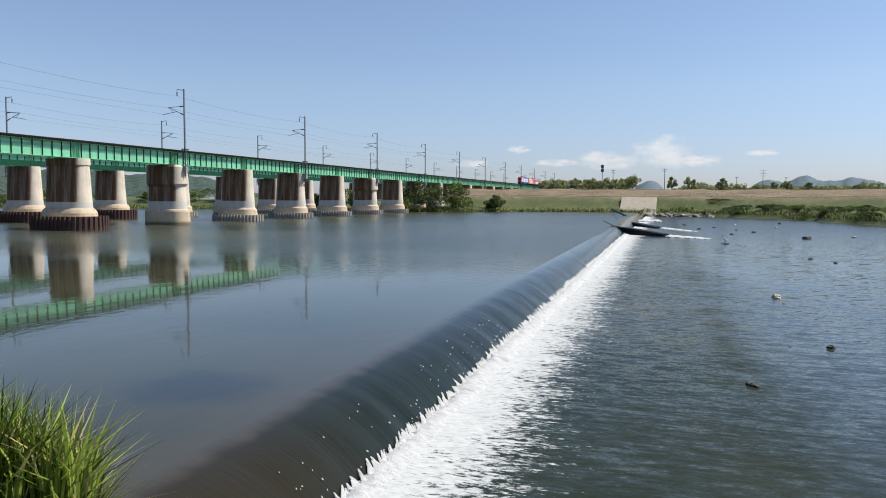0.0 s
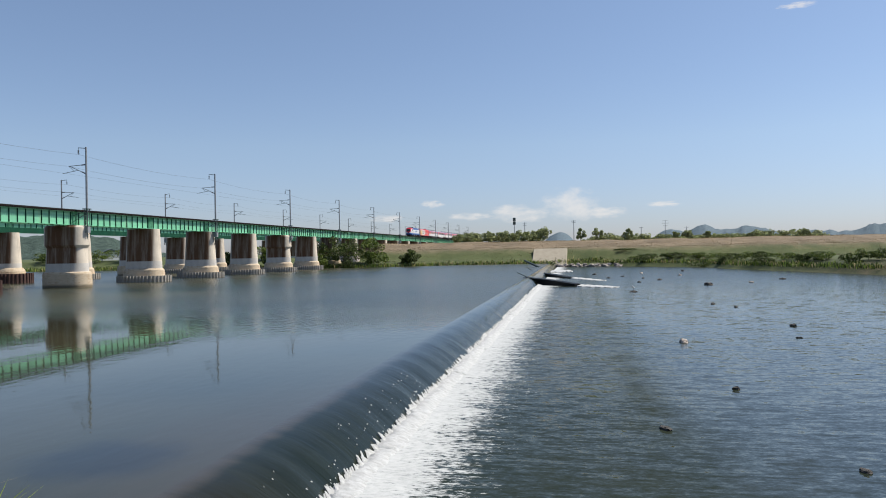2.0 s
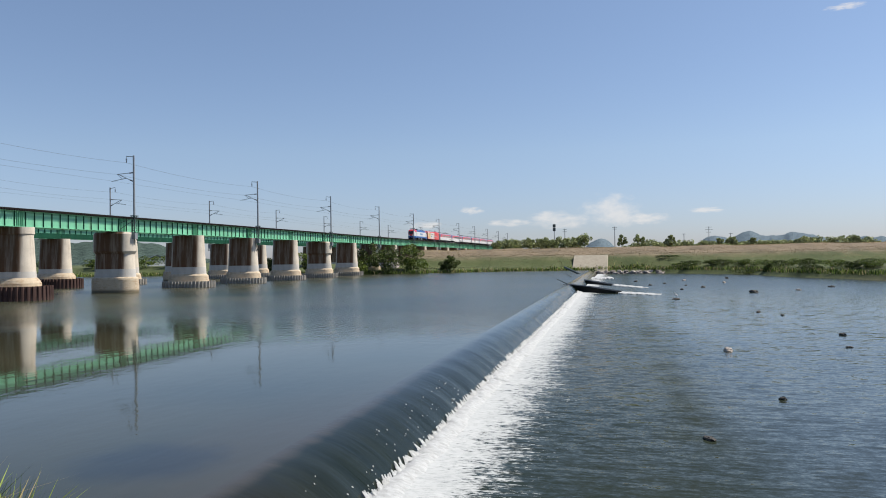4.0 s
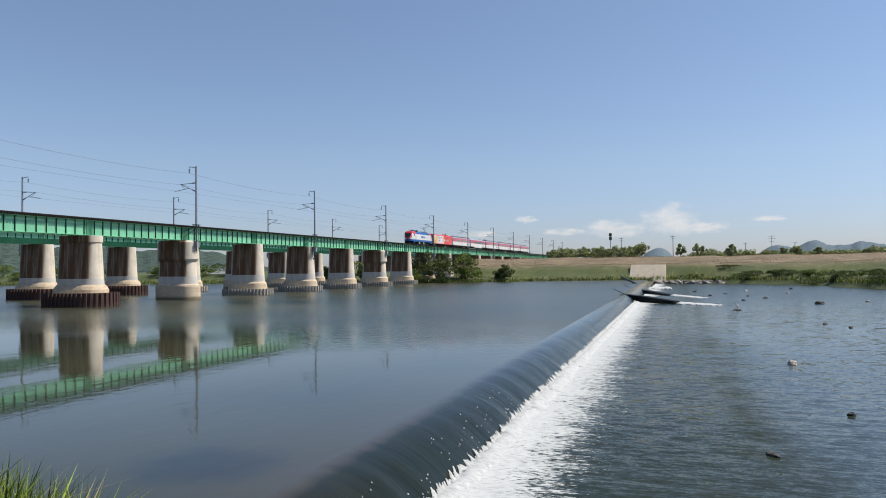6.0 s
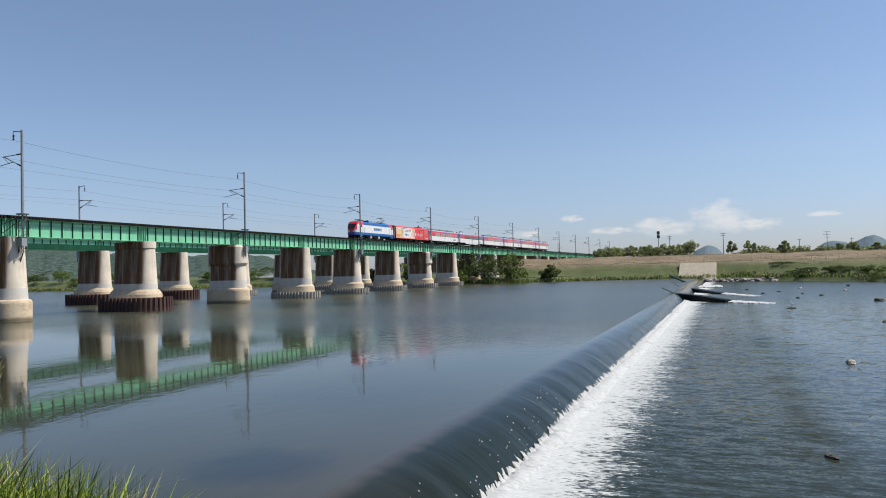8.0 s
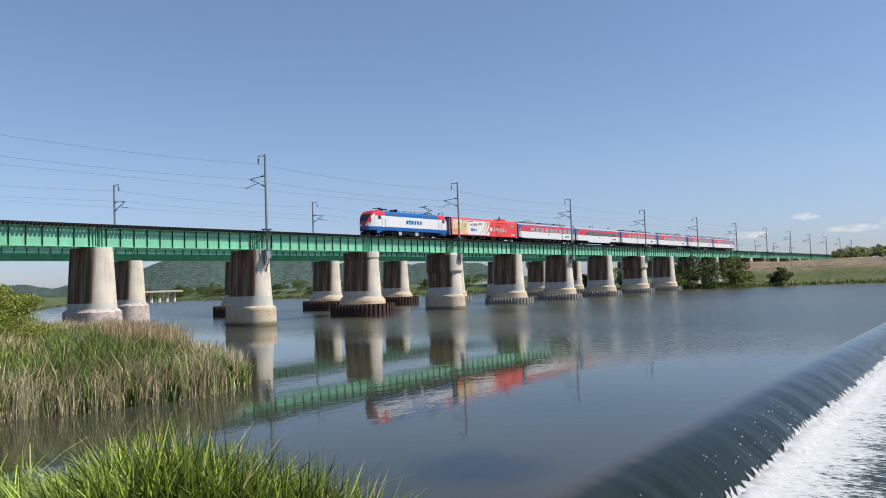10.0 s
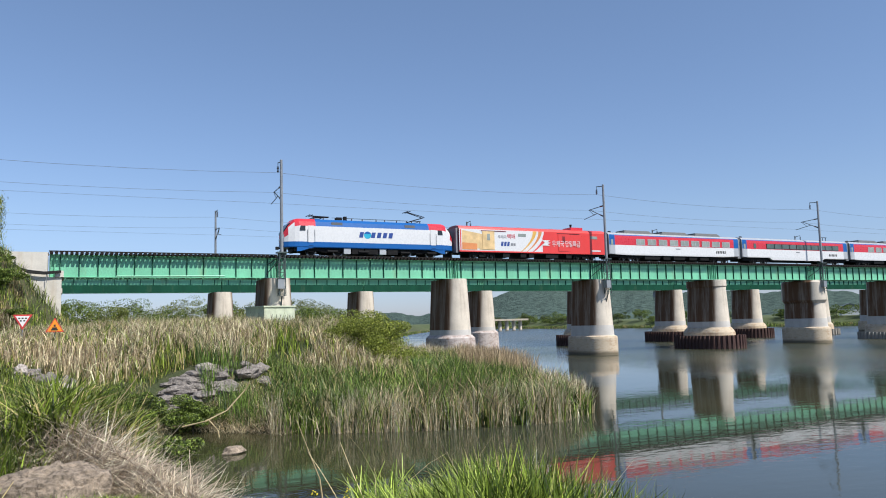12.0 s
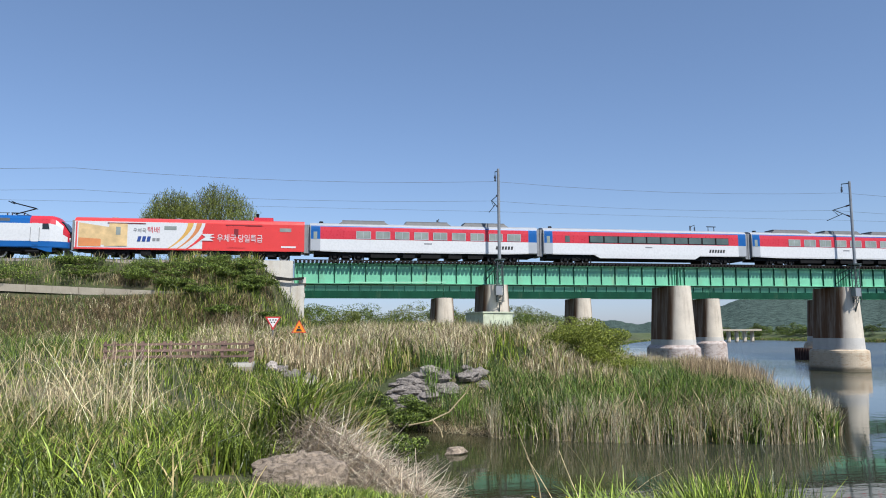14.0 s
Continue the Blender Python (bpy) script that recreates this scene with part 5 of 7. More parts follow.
        plate("writing_bar", [(8.2, 1.2), (9.6, 1.2), (9.6, 1.36), (8.2, 1.36)], M["t_white"], 0.01)
        plate("ladder_bar", [(-L + 0.12, 1.0), (-L + 0.24, 1.0), (-L + 0.24, 3.4), (-L + 0.12, 3.4)], M["t_orange_red"], 0.01)
    for u in (-7.2, -1.5, 3.2):
        bm = bmesh.new()
        rod(bm, (u, 0, 3.88), (u, 0, 4.02), 0.4, 0.3, 10)
        part("roof_vent", bm, M["t_grey"], v)
    bm = bmesh.new()
    box(bm, 5.6, 7.4, -0.8, 0.8, 3.85, 4.2)
    part("roof_unit", bm, M["t_red"], v)
    bm = bmesh.new()
    rod(bm, (5.9, -0.4, 4.2), (5.9, -0.4, 4.6), 0.1, 0.16, 8)
    part("exhaust", bm, M["t_black"], v)
    for u, w in ((-4.6, 0.9), (-2.2, 0.8), (-1.0, 0.7), (1.4, 1.8), (4.4, 0.8)):
        bm = bmesh.new()
        box(bm, u, u + w, -1.3, 1.3, 0.32, 0.86)
        part("equipment_box", bm, M["t_black"], v)
    bm = bmesh.new()
    box(bm, -L + 0.3, L - 0.3, -1.1, 1.1, 0.7, 0.86)
    part("underframe", bm, M["t_black"], v)
    for s in (-1, 1):
        bogie(v, s * 7.3, 2.3, 0.44)
        coupler(v, s * (L - 0.1), s)
        end_gangway(v, s * L, s, M["t_grey"])
    return v


def coach(buffet):
    """Passenger coach; buffet: the lower car with one long band of windows."""
    L = 23.1 / 2
    c = empty("passenger_coach", pose(0, 0, 0), "red and white coach with a long window band" if buffet else "red and white passenger coach with single windows", "train coach", "coaches of the train")
    sill = 0.62 if buffet else 0.88
    zs = [(sill, 0.985), (1.05, 1.0), (2.14, 1.0), (2.98, 1.0), (3.36, 0.975), (3.46, 0.95), (3.66, 0.82), (3.80, 0.52), (3.84, 0.2)]
    bm = bmesh.new()
    rings = [body_ring(x, 1.45, [(max(z, 0.95) if abs(x) > 8.4 else z, s) for z, s in zs]) for x in (-L, -L + 0.1, -L + 1.0, -8.4, -5.2, 5.2, 8.4, L - 1.0, L - 0.1, L)]
    if buffet:
        rings = [body_ring(x, 1.45, [(z if (i or abs(x) < 5.5) else 0.95, s) for i, (z, s) in enumerate(zs)]) for x in (-L, -L + 0.1, -L + 1.0, -8.6, -6.0, -5.4, 5.4, 6.0, 8.6, L - 1.0, L - 0.1, L)]
    loft(bm, rings)
    bmesh.ops.recalc_face_normals(bm, faces=bm.faces)
    for f in bm.faces:
        p = f.calc_center_median()
        e = L - abs(p.x)
        if p.z > 3.46 or abs(f.normal.z) > 0.9:
            f.material_index = 3
        elif e < 0.1:
            f.material_index = 4
        elif e < 1.15:
            f.material_index = 2 if p.z > 2.14 else (3 if p.z > 1.05 else 4)
        elif p.z > 3.36:
            f.material_index = 2
        elif p.z > 2.14:
            f.material_index = 1
        else:
            f.material_index = 0
    part("body", bm, [M["t_white"], M["t_red"], M["t_blue"], M["t_silver"], M["t_grey"]], c, "white below, red above, blue end panels, silver roof")
    for y in (-1.453, 1.453):
        side = math.copysign(1, y)
        if buffet:
            part("window_band", flat_shape([(-6.6, 2.2), (9.4, 2.2), (9.4, 2.95), (-6.6, 2.95)], y, 0.008), M["t_black"], c)
            xs = [(-6.45 + 1.6 * k, 1.42) for k in range(10)] + [(-9.2, 0.5)]
        else:
            xs = [(-7.0 + 1.92 * k, 1.32) for k in range(9)]
        for u, w in xs:
            bm = flat_shape([(u, 2.26), (u + w, 2.26), (u + w, 2.92), (u, 2.92)], y + side * 0.008, 0.02)
            p = part("window", bm, M["band_glass" if buffet else "glass"], c, "tinted window pane" if buffet else "window pane coloured pale like reflected sky")
            if not buffet:
                b2 = bmesh.new()
                for x0, x1, z0, z1 in ((u - 0.06, u + w + 0.06, 2.92, 2.97), (u - 0.06, u + w + 0.06, 2.21, 2.26), (u - 0.06, u, 2.26, 2.92), (u + w, u + w + 0.06, 2.26, 2.92), (u + w * 0.5 - 0.02, u + w * 0.5 + 0.02, 2.26, 2.92)):
                    box(b2, x0, x1, min(y, y + side * 0.036), max(y, y + side * 0.036), z0, z1)
                part("window_frame", b2, M["t_silver"], p)
        d0 = -L + 0.2
        door = part("entrance_door", flat_shape([(d0 + 0.03, 1.0), (d0 + 0.62, 1.0), (d0 + 0.62, 3.1), (d0 + 0.03, 3.1)], y, 0.012), M["t_silver"], c, "silver folding entrance door with a blue top")
        part("door_panel", flat_shape([(d0 + 0.03, 2.14), (d0 + 0.62, 2.14), (d0 + 0.62, 3.1), (d0 + 0.03, 3.1)], y + side * 0.012, 0.004), M["t_blue"], door)
        part("door_window", flat_shape([(d0 + 0.15, 2.1), (d0 + 0.5, 2.1), (d0 + 0.5, 2.85), (d0 + 0.15, 2.85)], y + side * 0.017), M["glass"], door)
        mark(c, 8.0, 1.52, 0.34, 1.9, y, M["black"], globe=False)
        part("number_bar", flat_shape([(-0.3, 1.75), (0.5, 1.75), (0.5, 1.88), (-0.3, 1.88)], y), M["t_grey"], c)
    if not buffet:
        for u in (-8.4, -2.0, 4.0):
            bm = bmesh.new()
            loft(bm, [[(u - 0.4, -w, z), (u + 4.2 + 0.4, -w, z), (u + 4.6, w, z), (u - 0.4, w, z)] if z < 3.8 else [(u, -w, z), (u + 4.2, -w, z), (u + 4.2, w, z), (u, w, z)] for z, w in ((3.70, 1.05), (4.0, 0.95), (4.14, 0.75))])
            ac = part("air_conditioner", bm, M["ac_grey"], c, "low grey roof air conditioner")
            for k in range(3):
                b2 = bmesh.new()
                rod(b2, (u + 0.8 + 1.3 * k, 0, 4.12), (u + 0.8 + 1.3 * k, 0, 4.18), 0.45, 0.4, 12)
                part("fan_grille", b2, M["t_black"], ac)
    else:
        bm = bmesh.new()
        rod(bm, (7.9, 0, 3.84), (7.9, 0, 4.4), 0.04, n=6)
        rod(bm, (8.6, 0, 3.84), (8.6, 0, 4.4), 0.04, n=6)
        rod(bm, (7.7, 0, 4.4), (8.8, 0, 4.4), 0.05, n=6)
        part("antenna", bm, M["t_black"], c)
    bm = bmesh.new()
    rod(bm, (-L + 1.1, -0.3, 3.8), (-L + 1.1, -0.3, 4.02), 0.25, 0.18, 8)
    part("roof_vent", bm, M["t_black"], c)
    for u, w in ((-5.6, 2.6), (-2.4, 1.2), (-0.6, 2.0), (2.2, 1.4), (4.2, 1.6)):
        if buffet:
            continue
        bm = bmesh.new()
        box(bm, u, u + w, -1.3, 1.3, 0.38, 0.9)
        part("equipment_box", bm, M["t_black"], c)
    bm = bmesh.new()
    box(bm, -L + 0.4, L - 0.4, -1.1, 1.1, 0.6 if not buffet else 0.5, 0.95)
    part("underframe", bm, M["t_black"], c)
    for s in (-1, 1):
        bogie(c, s * 7.95, 2.3, 0.44)
        coupler(c, s * (L - 0.2), s)
        end_gangway(c, s * L, s, M["t_grey"])
    return c


COACH = 23.72
TRAIN = [(locomotive(), -31.27), (parcel_van(), -10.62)]
plain_coach, buffet_coach = coach(False), coach(True)
TRAIN += [(plain_coach, COACH * 0.5), (buffet_coach, COACH * 1.5)]
for k in range(2, 6):
    TRAIN.append((copy_thing(plain_coach, pose(0, 0, 0)), COACH * (k + 0.5)))


# ---------------------------------------------------------------- plants
RNG = np.random.RandomState(7)


def blades(base, height, width, lean, material, name, droop=1.0):
    """Blades of grass or reed as tapered bent strips, all in one mesh."""
    n = len(base)
    az = RNG.uniform(0, 2 * np.pi, n)
    face = RNG.uniform(0, 2 * np.pi, n)
    d = np.stack([np.cos(az), np.sin(az), np.zeros(n)], 1)
    w = np.stack([np.cos(face), np.sin(face), np.zeros(n)], 1) * (width / 2)[:, None]
    hx = (height * lean)[:, None]
    mid = base + d * hx * 0.25 + np.stack([np.zeros(n), np.zeros(n), height * 0.55], 1)
    top = base + d * hx + np.stack([np.zeros(n), np.zeros(n), height * (1 - 0.45 * droop * np.minimum(lean, 1.5))], 1)
    V = np.stack([base - w, base + w, mid + w * 0.85, mid - w * 0.85, top], 1).reshape(-1, 3)
    o = np.arange(n)[:, None] * 5
    return new(name, raw_mesh(name, V, quads=o + np.array([[0, 1, 2, 3]]), tris=o + np.array([[3, 2, 4]]), material=material))


def arcs(p, length, width, tilt, bend, material, name, label, segs=5, category="stems"):
    """Stems that leave the ground at a tilt and arch over, as tapered strips in one mesh."""
    n = len(p)
    az, L, w = RNG.uniform(0, 2 * np.pi, n), rand(n, *length), rand(n, *width)
    th, bn = rand(n, *tilt), rand(n, *bend)
    side = az + np.pi / 2 + RNG.uniform(-0.6, 0.6, n)
    wv = np.stack([np.cos(side), np.sin(side), np.zeros(n)], 1)
    q, rows = p.copy(), []
    for k in range(segs + 1):
        u = k / segs
        rows.append(q - wv * (w * (0.5 - 0.36 * u))[:, None])
        rows.append(q + wv * (w * (0.5 - 0.36 * u))[:, None])
        a = th + bn * u
        q = q + np.stack([np.cos(az) * np.sin(a), np.sin(az) * np.sin(a), np.cos(a)], 1) * (L / segs)[:, None]
    V = np.stack(rows, 1).reshape(-1, 3)
    o = (np.arange(n) * 2 * (segs + 1))[:, None, None]
    f = np.array([[2 * k, 2 * k + 1, 2 * k + 3, 2 * k + 2] for k in range(segs)])[None]
    return tagged(new(name, raw_mesh(name, V, quads=(o + f).reshape(-1, 4), material=material)), label, category, kind="stuff")


def scatter(n, x0, x1, y0, y1, keep):
    """Random places on the ground for which keep(x, y, distance to the shore) holds."""
    x, y = RNG.uniform(x0, x1, n), RNG.uniform(y0, y1, n)
    ok = keep(x, y, shore_distance(x, y))
    x, y = x[ok], y[ok]
    return np.stack([x, y, ground_height(x, y) - 0.03], 1)


def rand(n, lo, hi):
    return RNG.uniform(lo, hi, n)


def field(name, p, h, w, lean, material, label, droop=1.0):
    n = len(p)
    patch = 1 + 0.26 * value_noise(p[:, 0], p[:, 1], 1.6, 41) + 0.22 * value_noise(p[:, 0], p[:, 1], 0.55, 43)
    ob = blades(p, rand(n, *h) * patch, rand(n, *w), rand(n, *lean), material, name, droop)
    return tagged(ob, label, "grass", kind="stuff")


on_near = lambda x, y: (y > 0.93 * x + 0.2 * np.sin(x * 3)) & (np.hypot(x, y) > 3.6)
not_stone = lambda x, y: (np.hypot((x + 0.1) / 1.0, (y - 9.5) / 0.7) > 1.0) & ~((np.abs(x + 0.1) < 0.115 * y + 0.1) & (y < 9.6) & (y > 5.5))
straw_pile = lambda x, y: np.abs(y - 10.9 + 0.25 * (x - 0.3)) < 0.95 - 0.10 * np.abs(x - 1)
field("tall_grass", scatter(110000, -13, 2.6, 4.2, 17, lambda x, y, d: (d > 0.4) & on_near(x, y) & not_stone(x, y) & ((x < -0.35 - 0.05 * (y - 8)) | ((y > 12.3) & (x < 0.078 * y)))),
      (0.28, 0.78), (0.012, 0.029), (0.15, 0.85), M["grass"], "tall green bank grass with some dry blades")
field("short_grass", scatter(34000, -12, 5.0, 3.8, 20, lambda x, y, d: (d > 0.3) & on_near(x, y) & not_stone(x, y)),
      (0.12, 0.32), (0.008, 0.018), (0.2, 1.0), M["grass"], "short green grass between the taller blades")


def clump(name, n, h, w, lean, material, label):
    """Grass on the shoulder of the bank: highest in the middle of the clump, lower to both sides."""
    p = scatter(n, 1.4, 4.9, 2.6, 6.2, lambda x, y, d: (d > 0.4) & (y > 0.93 * x) & (y < 2.9 * x) & (np.hypot(x, y) > 4.2) & (np.hypot(x, y) < 6.0))
    r = np.hypot(p[:, 0], p[:, 1])
    fall = np.interp(np.degrees(np.arctan2(p[:, 1], p[:, 0])), (41, 43.5, 51, 56, 60, 64, 66.5, 69), (0.28, 0.245, 0.20, 0.165, 0.165, 0.205, 0.25, 0.30))
    top = np.clip(4.4 - r * fall - p[:, 2], 0.06, 1.1)
    thin = RNG.uniform(0, 1, len(p)) < 0.22 + 0.78 * step(value_noise(p[:, 0], p[:, 1], 0.4, 71), -0.6, 0.2)
    p, top = p[thin], top[thin]
    k = len(p)
    return tagged(blades(p, rand(k, *h) * top * 1.12, rand(k, *w), rand(k, *lean), material, name), label, "grass", kind="stuff")


clump("lush_grass", 60000, (0.30, 0.97), (0.010, 0.026), (0.05, 0.60), M["grass_lush"], "bright lush grass on the edge of the bank")
clump("coarse_grass", 12000, (0.7, 1.04), (0.014, 0.030), (0.1, 0.45), M["grass"], "taller coarse grass on the edge of the bank")
clump("dry_stems", 900, (0.7, 1.1), (0.008, 0.014), (0.3, 0.8), M["straw_pale"], "pale dry stalks leaning over the water")
leafy = scatter(26000, 1.5, 4.6, 2.9, 6.0, lambda x, y, d: (d > 0.5) & (y > 1.0 * x) & (y < 2.7 * x) & (np.hypot(x, y) > 4.3) & (np.hypot(x, y) < 5.9))
leafy[:, 2] += rand(len(leafy), 0.05, 0.45)
arcs(leafy, (0.15, 0.38), (0.008, 0.018), (0.2, 1.1), (0.2, 1.5), M["grass_lush"], "leafy_grass", "short arching leaves in the grass clump", 3, "grass")
arcs(scatter(230, 1.7, 4.2, 3.6, 6.0, lambda x, y, d: (d > 0.5) & (y > 1.0 * x) & (y < 2.7 * x) & (np.hypot(x, y) > 4.6) & (np.hypot(x, y) < 6.0)), (0.6, 1.2), (0.006, 0.011), (0.1, 0.9), (-0.2, 1.2), M["straw_pale"], "dry_stalks", "bleached stalks that stand out of the grass clump")
field("lush_grass", scatter(30000, -5, 1.8, 5.0, 8.6, lambda x, y, d: on_near(x, y) & (np.hypot((x + 0.1) / 1.0, (y - 9.5) / 0.7) > 1.0)),
      (0.10, 0.26), (0.008, 0.018), (0.2, 0.9), M["grass_lush"], "bright green grass around the boulder")
arcs(scatter(3400, -10.5, -0.4, 11, 19, lambda x, y, d: (x < -0.15 * y - 0.24 * y * (RNG.uniform(0, 1, len(x)) ** 2 - 0.3)) & (value_noise(x, y, 0.9, 73) > 0.0)), (0.9, 2.3), (0.010, 0.020), (0.02, 0.55), (0.1, 1.5), M["straw_pale"], "dry_reeds", "tall bleached reed stems arching over from last year")
arcs(scatter(900, -6.5, 1.2, 10.5, 17, lambda x, y, d: d > 0.5), (0.8, 1.5), (0.008, 0.016), (0.2, 0.9), (0.2, 1.4), M["straw_pale"], "dry_stems", "scattered pale stems bent over the grass")
leafy = scatter(42000, -12, 2.0, 5.0, 17, lambda x, y, d: (d > 0.4) & on_near(x, y) & not_stone(x, y) & (x < -0.1))
leafy[:, 2] += rand(len(leafy), 0.05, 0.38)
arcs(leafy, (0.18, 0.45), (0.008, 0.019), (0.2, 1.0), (0.3, 1.5), M["grass"], "leafy_grass", "arching green leaves in the bank grass", 3, "grass")
field("dry_stems", scatter(380, -5, 3.2, 10.5, 17, lambda x, y, d: (d > 0.5)), (0.7, 1.4), (0.006, 0.012), (0.4, 1.3), M["straw_pale"], "scattered pale dry stems arching over the grass")
field("tall_grass", scatter(9500, -1.8, 1.25, 11.2, 13.6, lambda x, y, d: x < 0.088 * y), (0.4, 1.15), (0.018, 0.042), (0.15, 0.8), M["grass"], "tall bright grass behind the straw heap")
field("slope_dry", scatter(9000, -16, -2.5, 61, 69, lambda x, y, d: (y < 64.6) | (y > 66.4)), (0.4, 0.9), (0.02, 0.045), (0.3, 1.0), M["brown_grass"], "dead brown vines on the slope beside the abutment")
# heap of fallen straw
n = 12000
u = RNG.uniform(0, 1, n)
side = RNG.normal(0, 0.27, n)
hx, hy = 0.05 + 1.55 * u + 0.80 * side, 11.6 - 2.7 * u + 0.55 * side
clear = (np.hypot((hx + 0.05) / 0.75, (hy - 9.3) / 0.8) > 1.0) & (hx > -0.55)
hx, hy, u, side = hx[clear], hy[clear], u[clear], side[clear]
hz = ground_height(hx, hy) + RNG.uniform(0, 1, len(hx)) * 0.70 * np.exp(-(side / 0.42) ** 2) * (1.1 - 0.55 * u)
arcs(np.stack([hx, hy, hz], 1), (0.22, 0.75), (0.007, 0.015), (1.0, 1.75), (-0.5, 1.0), M["straw_grey"], "straw_heap", "heap of bleached fallen reed straw on the bank", 4, "straw")

# reed spit
field("reeds", scatter(95000, 4, 34, 26.5, 60, lambda x, y, d: (d > -0.35) & (d < 7.5 + 1.5 * value_noise(x, y, 3.0, 53)) & (x > 0.255 * y) & (y < 30 + 1.1 * x)),
      (0.8, 1.95), (0.024, 0.052), (0.08, 0.55), M["reed"], "dense green reeds mixed with dry stems at the water's edge")
field("dry_reeds", scatter(8000, 5, 27, 26.5, 40, lambda x, y, d: (x > 0.255 * y) & (d > -0.4) & (d < 1.1) & (value_noise(x, y, 0.9, 51) > -0.2)), (0.6, 1.6), (0.026, 0.048), (0.1, 0.6), M["reed_stem"], "bleached reed stems along the water's edge")
arcs(scatter(52000, 5, 27, 26.5, 40, lambda x, y, d: (x > 0.25 * y) & (d > -0.45) & (d < 1.3) & (value_noise(x, y, 0.8, 75) > -0.1)), (0.9, 1.9), (0.012, 0.026), (0.0, 0.4), (-0.2, 0.8), M["reed_stem"], "dry_reeds", "pale leaning stems along the front of the reed bed", 4)
field("reed_plumes", scatter(2600, 12, 27, 26, 36, lambda x, y, d: (d > -0.2) & (d < 3.0)), (1.4, 2.15), (0.03, 0.06), (0.15, 0.5), M["plume"], "pinkish-beige reed plumes over the green reeds")
field("reeds", scatter(26000, 6, 26, 27, 40, lambda x, y, d: (d > 0.3) & (d < 4.0) & (value_noise(x, y, 1.8, 61) > 0.1)), (1.1, 1.75), (0.016, 0.034), (0.1, 0.5), M["reed_green"], "taller fresh green reeds in clumps")
leafy = scatter(60000, 5, 30, 26.5, 48, lambda x, y, d: (d > 0.5) & (d < 8.0) & (x > 0.25 * y) & (value_noise(x, y, 1.3, 77) > -0.3))
leafy[:, 2] += rand(len(leafy), 0.4, 1.15)
arcs(leafy, (0.3, 0.75), (0.022, 0.044), (0.2, 1.0), (0.3, 1.6), M["reed_green"], "reed_leaves", "deep green arching reed leaves over the spit", 3, "reeds")
arcs(scatter(9000, 23, 31, 40, 52, lambda x, y, d: (d > -0.2) & (d < 4.5)), (1.3, 2.5), (0.03, 0.05), (0.0, 0.25), (0.0, 0.6), M["plume"], "dry_reeds", "pinkish dry reeds before the pier foot", 3, "reeds")
arcs(scatter(5000, 5.8, 9.0, 31, 35.5, lambda x, y, d: (d > -0.1) & (d < 2.0)), (0.4, 1.1), (0.014, 0.026), (0.9, 1.7), (-0.4, 0.8), M["reed_stem"], "flattened_reeds", "flattened pinkish straw at the head of the cove", 4, "straw")
field("dry_reeds", scatter(26000, 22, 42, 42, 71, lambda x, y, d: (d > -0.2) & (d < 9)), (0.8, 1.6), (0.02, 0.04), (0.06, 0.4), M["straw"], "golden dry reeds around the pier foot")
field("dry_reeds", scatter(4200, 3.8, 8.5, 29, 36, lambda x, y, d: (d > 0) & (d < 3.5)), (0.3, 0.7), (0.012, 0.022), (0.8, 2.2), M["straw_pale"], "flattened pale reeds by the cove")
field("meadow", scatter(60000, -6, 30, 38, 67, lambda x, y, d: (d > np.where(x > 9, 8.0, 4.0)) & (value_noise(x, y, 2.6, 57) > -0.25)), (0.6, 1.5), (0.026, 0.055), (0.1, 0.7), M["straw"], "dry golden meadow grass below the bridge")
field("meadow_green", scatter(58000, -12, 32, 32, 80, lambda x, y, d: (d > 2.0) & (value_noise(x, y, 2.2, 59) > -0.45) & ~((x > -13) & (x < 10) & (y < 38.2))), (0.4, 1.45), (0.03, 0.06), (0.1, 0.6), M["grass"], "green grass growing through the dry meadow")
field("slope_grass", scatter(38000, -42, -1, 39, 71, lambda x, y, d: (d > 3) & ((y < 64.6) | (y > 66.4))), (0.45, 1.05), (0.022, 0.045), (0.15, 0.7), M["reed"], "rough mixed grass on the railway embankment")
field("slope_grass", scatter(26000, -4, 10, 27, 40, lambda x, y, d: (d > 0.4) & (np.hypot((x - 6.3) / 2.6, (y - 37.1) / 1.2) > 1)), (0.15, 0.6), (0.014, 0.03), (0.2, 0.9), M["grass"], "short green grass between the revetment stones")
field("slope_grass", scatter(26000, -26, 3.2, 16, 34, lambda x, y, d: (d > 1.0)), (0.18, 0.42), (0.016, 0.03), (0.15, 0.7), M["grass"], "green grass before the footbridge")
field("slope_dry", scatter(24000, -46, -3, 57, 65, lambda x, y, d: y < 64.6), (0.4, 0.9), (0.02, 0.045), (0.3, 1.0), M["brown_grass"], "dead brown grass below the drainage kerb")
field("slope_dry", scatter(22000, -40, 0, 40, 68, lambda x, y, d: ((y < 64.6) | (y > 66.4)) & (value_noise(x, y, 7, 47) > -0.1)), (0.5, 1.0), (0.02, 0.04), (0.2, 0.8), M["straw"], "dry grass patches on the embankment slope")


